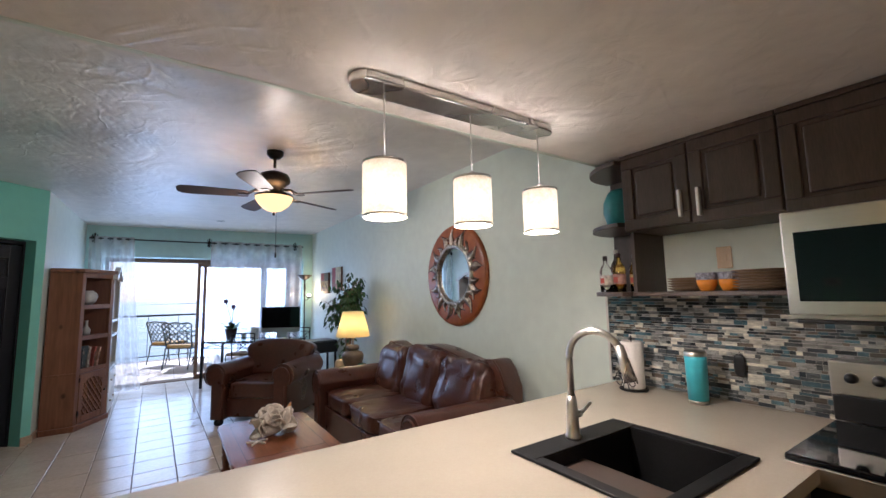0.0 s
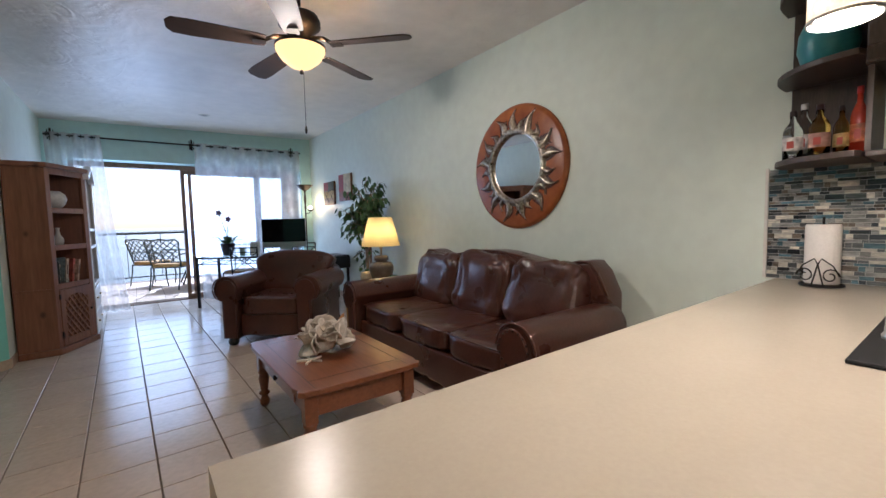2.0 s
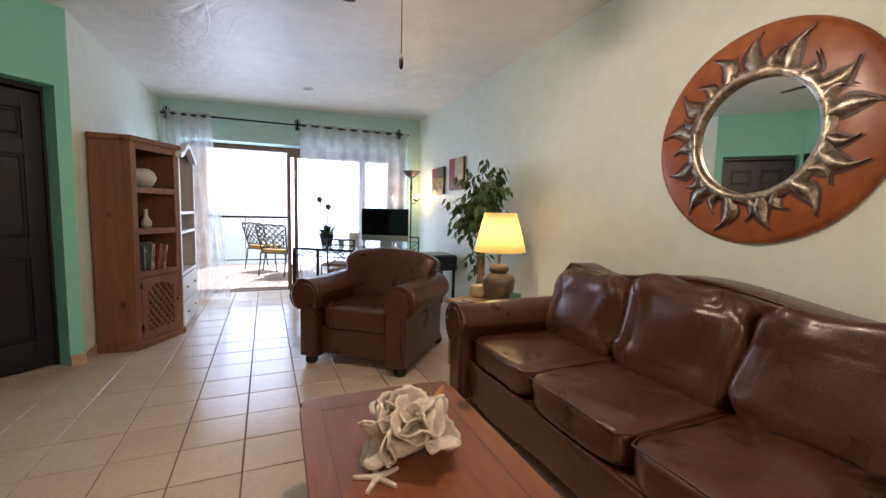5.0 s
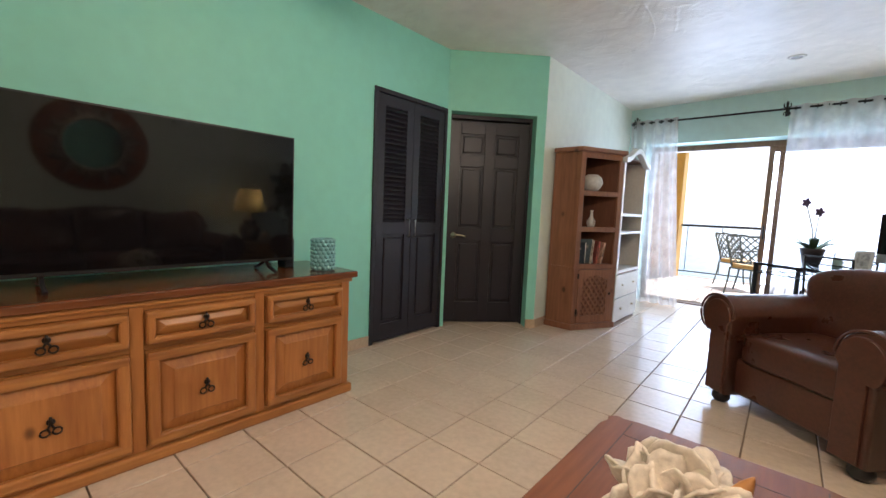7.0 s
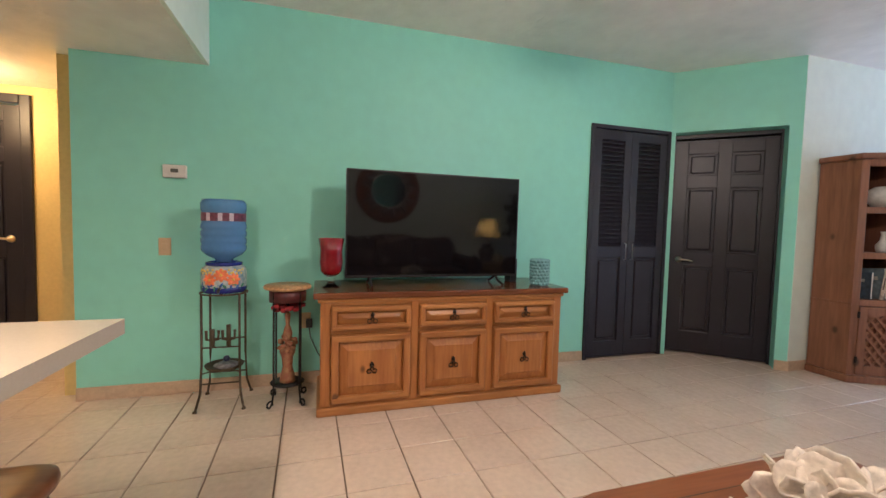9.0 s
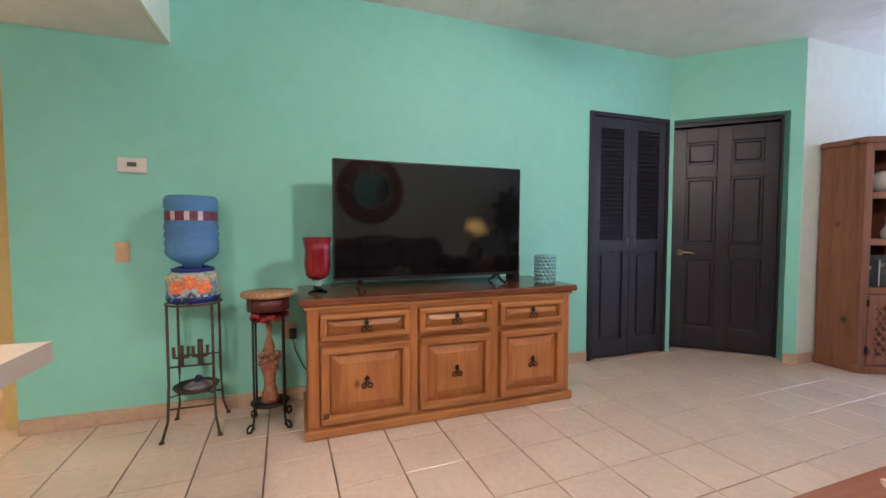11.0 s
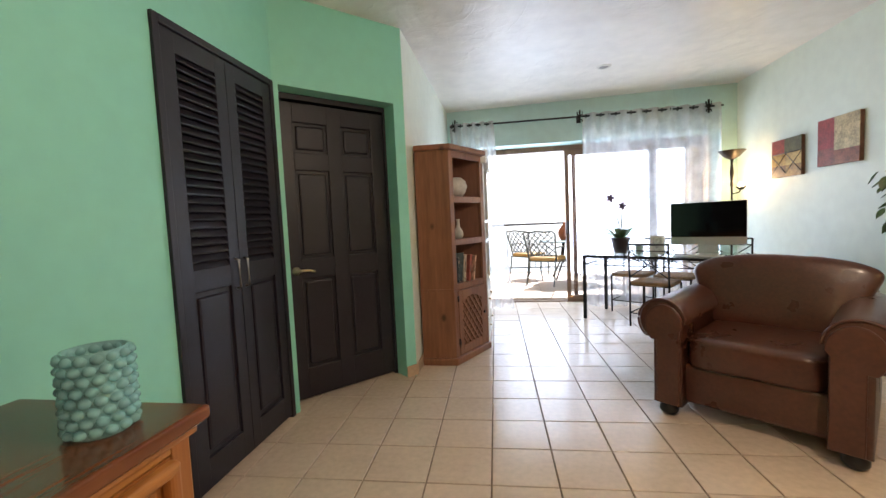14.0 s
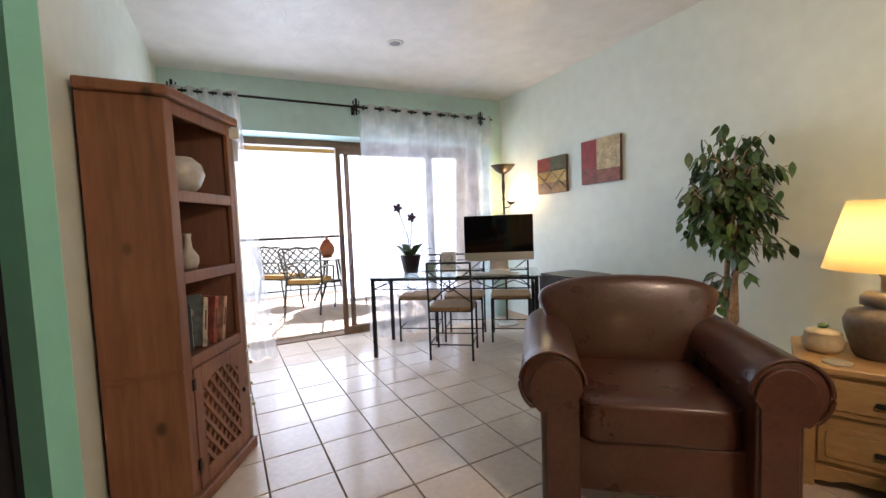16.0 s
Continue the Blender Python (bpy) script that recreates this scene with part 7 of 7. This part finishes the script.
# ---- backsplash mosaic ----
bsb = thing("mosaic_backsplash", pose(0, 0, 0), "grey and blue glass strip mosaic above the counter", "backsplash")
bsb["kind"] = "structure"
part("grout", box(XR - 0.0045, XR - 0.0005, 0.10, 1.982, CZ, 1.404), mat("pale_grout", (0.55, 0.53, 0.48), 0.8), bsb)
part("edge_trim", box(XR - 0.012, XR - 0.001, 1.9825, 1.996, CZ, 1.42, 0.002), M_white, bsb)
M_mos = []
for col, rg_ in (((0.11, 0.12, 0.12), 0.12), ((0.28, 0.28, 0.26), 0.15), ((0.035, 0.042, 0.048), 0.1), ((0.55, 0.52, 0.43), 0.3), ((0.17, 0.14, 0.11), 0.25), ((0.10, 0.17, 0.20), 0.1)):
    M_mos.append(mat("mosaic_strip", col, rg_, vary=0.35, scale=14, fine=60, obj=0.3, island=0.3, bump=0.05, stretch=(1, 0.6, 3)))
rnd = random.Random(7)
shared = {}
rest_b = [bmesh.new() for _ in M_mos]
count = 0
z = CZ + 0.002
heights = (0.014, 0.014, 0.019, 0.025)
while z < 1.39:
    h = rnd.choice(heights)
    y = 1.981 - rnd.uniform(0, 0.05)
    y1 = 1.981
    while y1 > 0.12:
        l = rnd.choice((0.024, 0.036, 0.050, 0.070))
        y0 = max(y1 - (l if y1 < 1.98 else l * rnd.uniform(0.4, 1)), 0.10)
        k = rnd.choices(range(6), (4, 4, 2, 3, 2, 2))[0]
        full = abs((y1 - y0) - l) < 1e-6
        if full and y0 > 1.28 and count < 290:
            key = (h, l, k)
            if key not in shared:
                b = box(-0.0025, 0.0025, -l / 2 + 0.001, l / 2 - 0.001, -h / 2 + 0.001, h / 2 - 0.001, 0)
                shared[key] = part("strip", b, M_mos[k], bsb)
                o = shared[key]
            else:
                o = new("strip", shared[key].data)
                o.parent = bsb
            o.location = (XR - 0.006, (y0 + y1) / 2, z + h / 2)
            count += 1
        else:
            box(XR - 0.0085, XR - 0.0035, y0 + 0.001, y1 - 0.001, z + 0.001, z + h - 0.001, bm=rest_b[k])
        y1 = y0
    z += h
for k, b in enumerate(rest_b):
    tagged(part("strips_beyond", b, M_mos[k], bsb), kind="stuff")

# ---- balcony and distance ----
YE = 12.35
M_btile = mat("sunlit_terrace_tile", (0.55, 0.47, 0.38), 0.5, vary=0.08, scale=2, island=0.05)
structure("balcony_floor", box(-1.6, 4.4, YB + 0.402, YE + 0.15, -0.20, -0.014), M_grout, "pale tiled balcony floor", "floor")
bt = bmesh.new()
for i in range(15):
    for j in range(9):
        x0, y0 = -1.58 + i * 0.40, YB + 0.59 + j * 0.40
        if x0 + 0.4 < 4.4 and y0 + 0.4 < YE + 0.15:
            box(x0 + 0.003, x0 + 0.397, y0 + 0.003, y0 + 0.397, -0.014, -0.004, bm=bt)
tagged(part("terrace_tiles", bt, M_btile, bpy.data.objects["balcony_floor"]), kind="stuff")
structure("wall_balcony_west", box(-1.75, -1.6, YB + 0.402, YE + 0.15, -0.2, 2.95), M_ochre, "ochre stucco balcony side wall", "wall")
structure("wall_balcony_east", box(3.45, 3.6, YB + 0.402, YE + 0.15, -0.2, 2.95), M_ochre, "ochre stucco balcony side wall", "wall")
structure("balcony_column_west", box(-1.0, -0.42, YE - 0.25, YE + 0.10, -0.014, 2.62), M_ochre, "ochre stucco balcony column", "column")
structure("balcony_column_east", box(2.95, 3.45, YE - 0.25, YE + 0.10, -0.014, 2.62), M_ochre, "ochre stucco balcony column", "column")
structure("balcony_beam", box(-1.6, 3.45, YE - 0.25, YE + 0.10, 2.62, 2.95), M_ochre, "ochre stucco beam over the balcony", "beam")
structure("ceiling_balcony", box(-1.75, 3.6, YB + 0.402, YE + 0.15, 2.70, 2.95), M_plain, "plain balcony ceiling", "ceiling")
rl = thing("balcony_railing", pose(0, 0, 0), "black iron balcony railing with a slim handrail", "railing")
part("handrail", tube([(-0.42, YE, 1.05), (2.95, YE, 1.05)], 0.022, 8), M_iron, rl)
part("bottom_rail", tube([(-0.42, YE, 0.10), (2.95, YE, 0.10)], 0.012, 8), M_iron, rl)
bal = None
for i in range(6):
    if bal is None:
        bal = part("baluster", tube([(0, 0, 0.10), (0, 0, 1.04)], 0.007, 6), M_iron, rl)
        o = bal
    else:
        o = new("baluster", bal.data)
        o.parent = rl
    o.location = (-0.30 + i * 0.60, YE, 0)

# dark metal made paler: the outdoor glare is put into its colour
M_patio = mat("glare_paled_cast_metal", (0.13, 0.16, 0.16), 0.5, 0.3, vary=0.2)
M_cush = mat("golden_cushion", (0.55, 0.36, 0.13), 0.8, vary=0.1)
def patio_chair(m):
    c = thing("patio_chair", m, "dark cast-metal patio chair with a lattice back and tan cushion", "patio chair", "patio chairs")
    w = 0.26
    for s in (-1, 1):
        part("front_leg", tube([(s * w, 0.24, 0.43), (s * (w + 0.02), 0.26, 0.22), (s * (w - 0.01), 0.27, 0)], 0.013, 8), M_patio, c)
        part("back_leg", tube([(s * w, -0.22, 0.43), (s * w, -0.24, 0.25), (s * w, -0.30, 0)], 0.013, 8), M_patio, c)
        part("arm", tube([(s * w, -0.24, 0.66), (s * (w + 0.03), 0.0, 0.67), (s * (w + 0.03), 0.20, 0.64), (s * w, 0.24, 0.43)], 0.013, 8), M_patio, c)
    part("seat_frame", tube([(-w, -0.22, 0.42), (w, -0.22, 0.42), (w, 0.25, 0.42), (-w, 0.25, 0.42)], 0.012, 8, close=True), M_patio, c)
    part("cushion", pillow(w, 0.24, 0.035, (0, 0.01, 0.46), 0.3, 28, 10), M_cush, c)
    def back(x, z):
        """A point of the flared, leaning back."""
        k = (z - 0.45) / 0.50
        return (x * (1 + 0.16 * k), -0.235 - 0.13 * k + 0.05 * (x / w) ** 2, z)
    part("back_frame", tube([back(-w, 0.43), back(-w, 0.70), back(-w * 1.02, 0.90), back(-w * 0.85, 0.945), back(-w * 0.4, 0.935), back(0, 0.955), back(w * 0.4, 0.935), back(w * 0.85, 0.945), back(w * 1.02, 0.90), back(w, 0.70), back(w, 0.43)], 0.015, 8), M_patio, c)
    part("back_rail", tube([back(-w, 0.52), back(0, 0.52), back(w, 0.52)], 0.011, 8), M_patio, c)
    for s in (-1, 1):
        for k in range(-5, 6):
            pts = []
            for i in range(15):
                u = i / 14
                x = k * 0.105 + s * (u - 0.5) * 0.40
                if abs(x) < w + 0.004:
                    pts.append(back(x, 0.52 + 0.41 * u))
            if len(pts) > 2:
                part("lattice_bar", tube(pts, 0.0095, 6), M_patio, c)
    return c


pc = patio_chair(pose(1.0, 10.70, 0, 0, 0, -33))
copy_thing(pc, pose(0.72, 11.62, 0, 0, 0, -48))
copy_thing(pc, pose(2.10, 11.85, 0, 0, 0, 130))
copy_thing(pc, pose(2.20, 10.75, 0, 0, 0, 50))
ptb = thing("patio_table", pose(1.45, 11.30, 0), "round patio table with a pale blue glass top", "patio table")
part("top", lathe([(0, 0.715), (0.56, 0.715), (0.575, 0.722), (0.575, 0.735), (0.56, 0.742), (0, 0.742)], 48), mat("pale_blue_top", (0.30, 0.45, 0.50), 0.2, vary=0.06), ptb)
for k in range(4):
    a = radians(45 + 90 * k)
    part("leg", tube([(0.12 * math.cos(a), 0.12 * math.sin(a), 0.71), (0.18 * math.cos(a), 0.18 * math.sin(a), 0.35), (0.38 * math.cos(a), 0.38 * math.sin(a), 0)], 0.016, 8), M_iron, ptb)
part("hub", lathe([(0, 0.33), (0.17, 0.33), (0.17, 0.35), (0, 0.35)], 24), M_iron, ptb)
uj = thing("terracotta_jar", pose(1.38, 11.28, 0.742), "lidded terracotta jar on the patio table", "jar")
part("body", lathe([(0, 0), (0.07, 0), (0.11, 0.07), (0.12, 0.14), (0.09, 0.21), (0.06, 0.24), (0, 0.24)], 28), mat("terracotta_clay", (0.45, 0.13, 0.05), 0.6, vary=0.15), uj, smooth=True)
part("lid", lathe([(0.065, 0.24), (0.06, 0.26), (0.02, 0.29), (0.022, 0.31), (0.01, 0.34), (0, 0.345)], 20), mat("terracotta_lid", (0.40, 0.11, 0.045), 0.6), uj, smooth=True)

# hillside, sea and far shore
M_sea = mat("calm_sea", (0.05, 0.14, 0.17), 0.25, vary=0.2, scale=0.05, fine=0.6, bump=0.2, bump_scale=0.8)
b = bmesh.new()
bmesh.ops.create_grid(b, x_segments=2, y_segments=2, size=4000)
bmesh.ops.transform(b, matrix=Matrix.Translation((0, 0, -16)), verts=b.verts)
structure("water", b, M_sea, "calm blue sea below the balcony", "sea")
M_hill = mat("green_hillside", (0.06, 0.09, 0.045), 0.9, vary=0.4, scale=0.05, fine=0.4, bump=0.3, bump_scale=0.3)
b = bmesh.new()
g = []
for i in range(41):
    u = i / 40
    x = -900 + 2600 * u
    h = 28 * math.exp(-((u - 0.72) / 0.2) ** 2) + 12 * noise.noise((u * 9, 0, 3)) * math.exp(-((u - 0.7) / 0.28) ** 2)
    g.append([b.verts.new((x, 1500, -17)), b.verts.new((x, 1600, -16 + max(0, h))), b.verts.new((x, 1800, -17))])
for p, q in zip(g, g[1:]):
    for i in range(2):
        b.faces.new((p[i], q[i], q[i + 1], p[i + 1])).smooth = True
structure("backdrop", b, M_hill, "low green far shore across the water", "hill")
# shrubs and a palm beyond the railing
M_fol = mat("sunlit_foliage", (0.10, 0.15, 0.06), 0.6, vary=0.4, scale=3, island=0.35)
def shrub(x, y, z, r, h, n, seed, label):
    rnd = random.Random(seed)
    s = thing("tree", pose(x, y, z), label, "tree")
    part("trunk", tube([(0, 0, 0), (0.1, 0.05, h * 0.4), (0.0, 0.1, h * 0.75)], [0.16, 0.11, 0.06], 8), mat("grey_bark", (0.20, 0.15, 0.10), 0.8), s)
    b = bmesh.new()
    lm = [(0, -1, 0), (0.5, -0.3, 0.1), (1, 0, 0), (0.5, 0.3, 0.1)]
    clumps = [(rnd.gauss(0, r * 0.45), rnd.gauss(0, r * 0.45), h * (0.6 + 0.4 * rnd.random())) for _ in range(14)]
    for i in range(n):
        c = clumps[i % 14]
        p = Vector((c[0] + rnd.gauss(0, r * 0.2), c[1] + rnd.gauss(0, r * 0.2), c[2] + rnd.gauss(0, r * 0.15)))
        m = Matrix.Translation(p) @ Euler((rnd.uniform(0, 6), rnd.uniform(0, 6), rnd.uniform(0, 6))).to_matrix().to_4x4()
        l = rnd.uniform(0.10, 0.2)
        vs = [b.verts.new(m @ Vector((a * l, c_ * l * 0.35, d * l))) for a, c_, d in ((0, 0, 0), (0.5, -1, 0.1), (1, 0, 0), (0.5, 1, 0.1))]
        b.faces.new(vs)
    tagged(part("crown", b, M_fol, s), kind="stuff")


shrub(6.6, 17.5, -16, 1.6, 18.0, 1600, 3, "leafy green tree beyond the balcony railing")
shrub(5.4, 19.5, -16, 1.5, 18.6, 1500, 6, "leafy green tree below the balcony railing")

# ---- floor tiles ----
PITCH = 0.30
LAY = Matrix.Translation((0.216, 3.515, 0)) @ Matrix.Rotation(0.025, 4, "Z")   # the tiles lie a little askew to the walls


def tile_mesh():
    h = PITCH / 2 - 0.0035
    b = box(-h, h, -h, h, -0.010, 0.0, 0)
    top = [e for e in b.edges if all(v.co.z > -0.001 for v in e.verts)]
    bmesh.ops.bevel(b, geom=top, offset=0.002, segments=1, affect="EDGES")
    return b


floor = bpy.data.objects["floor"]
first = None
rest = []
for i in range(-11, 13):
    for j in range(-20, 21):
        p = LAY @ Vector(((i + 0.5) * PITCH, (j + 0.5) * PITCH, 0))
        x, y = p.x, p.y
        if x < -2.2 or x > XR + 0.1 or y < YK or y > YB + 0.55:
            continue
        if x < XT - 0.2 and y > 1.2:
            continue
        m = LAY @ Matrix.Translation(((i + 0.5) * PITCH, (j + 0.5) * PITCH, 0.0015 * noise.noise((x * 3, y * 3, 0))))
        if 2.0 < y < 8.6 and XA - 0.4 < x < 2.2 and not (x < -0.1 and y > 6.5):
            if first is None:
                first = part("tile", tile_mesh(), M_tile, floor)
                o = first
            else:
                o = new("tile", first.data)
                o.parent = floor
            o.matrix_local = m
        else:
            rest.append(m)
tm = bpy.data.meshes.new("t")
b = tile_mesh()
b.to_mesh(tm)
b.free()
b = bmesh.new()
for m in rest:
    n0 = len(b.verts)
    b.from_mesh(tm)
    b.verts.ensure_lookup_table()
    for v in b.verts[n0:]:
        v.co = m @ v.co
tagged(part("tiles_beyond", b, M_tile, floor), kind="stuff")
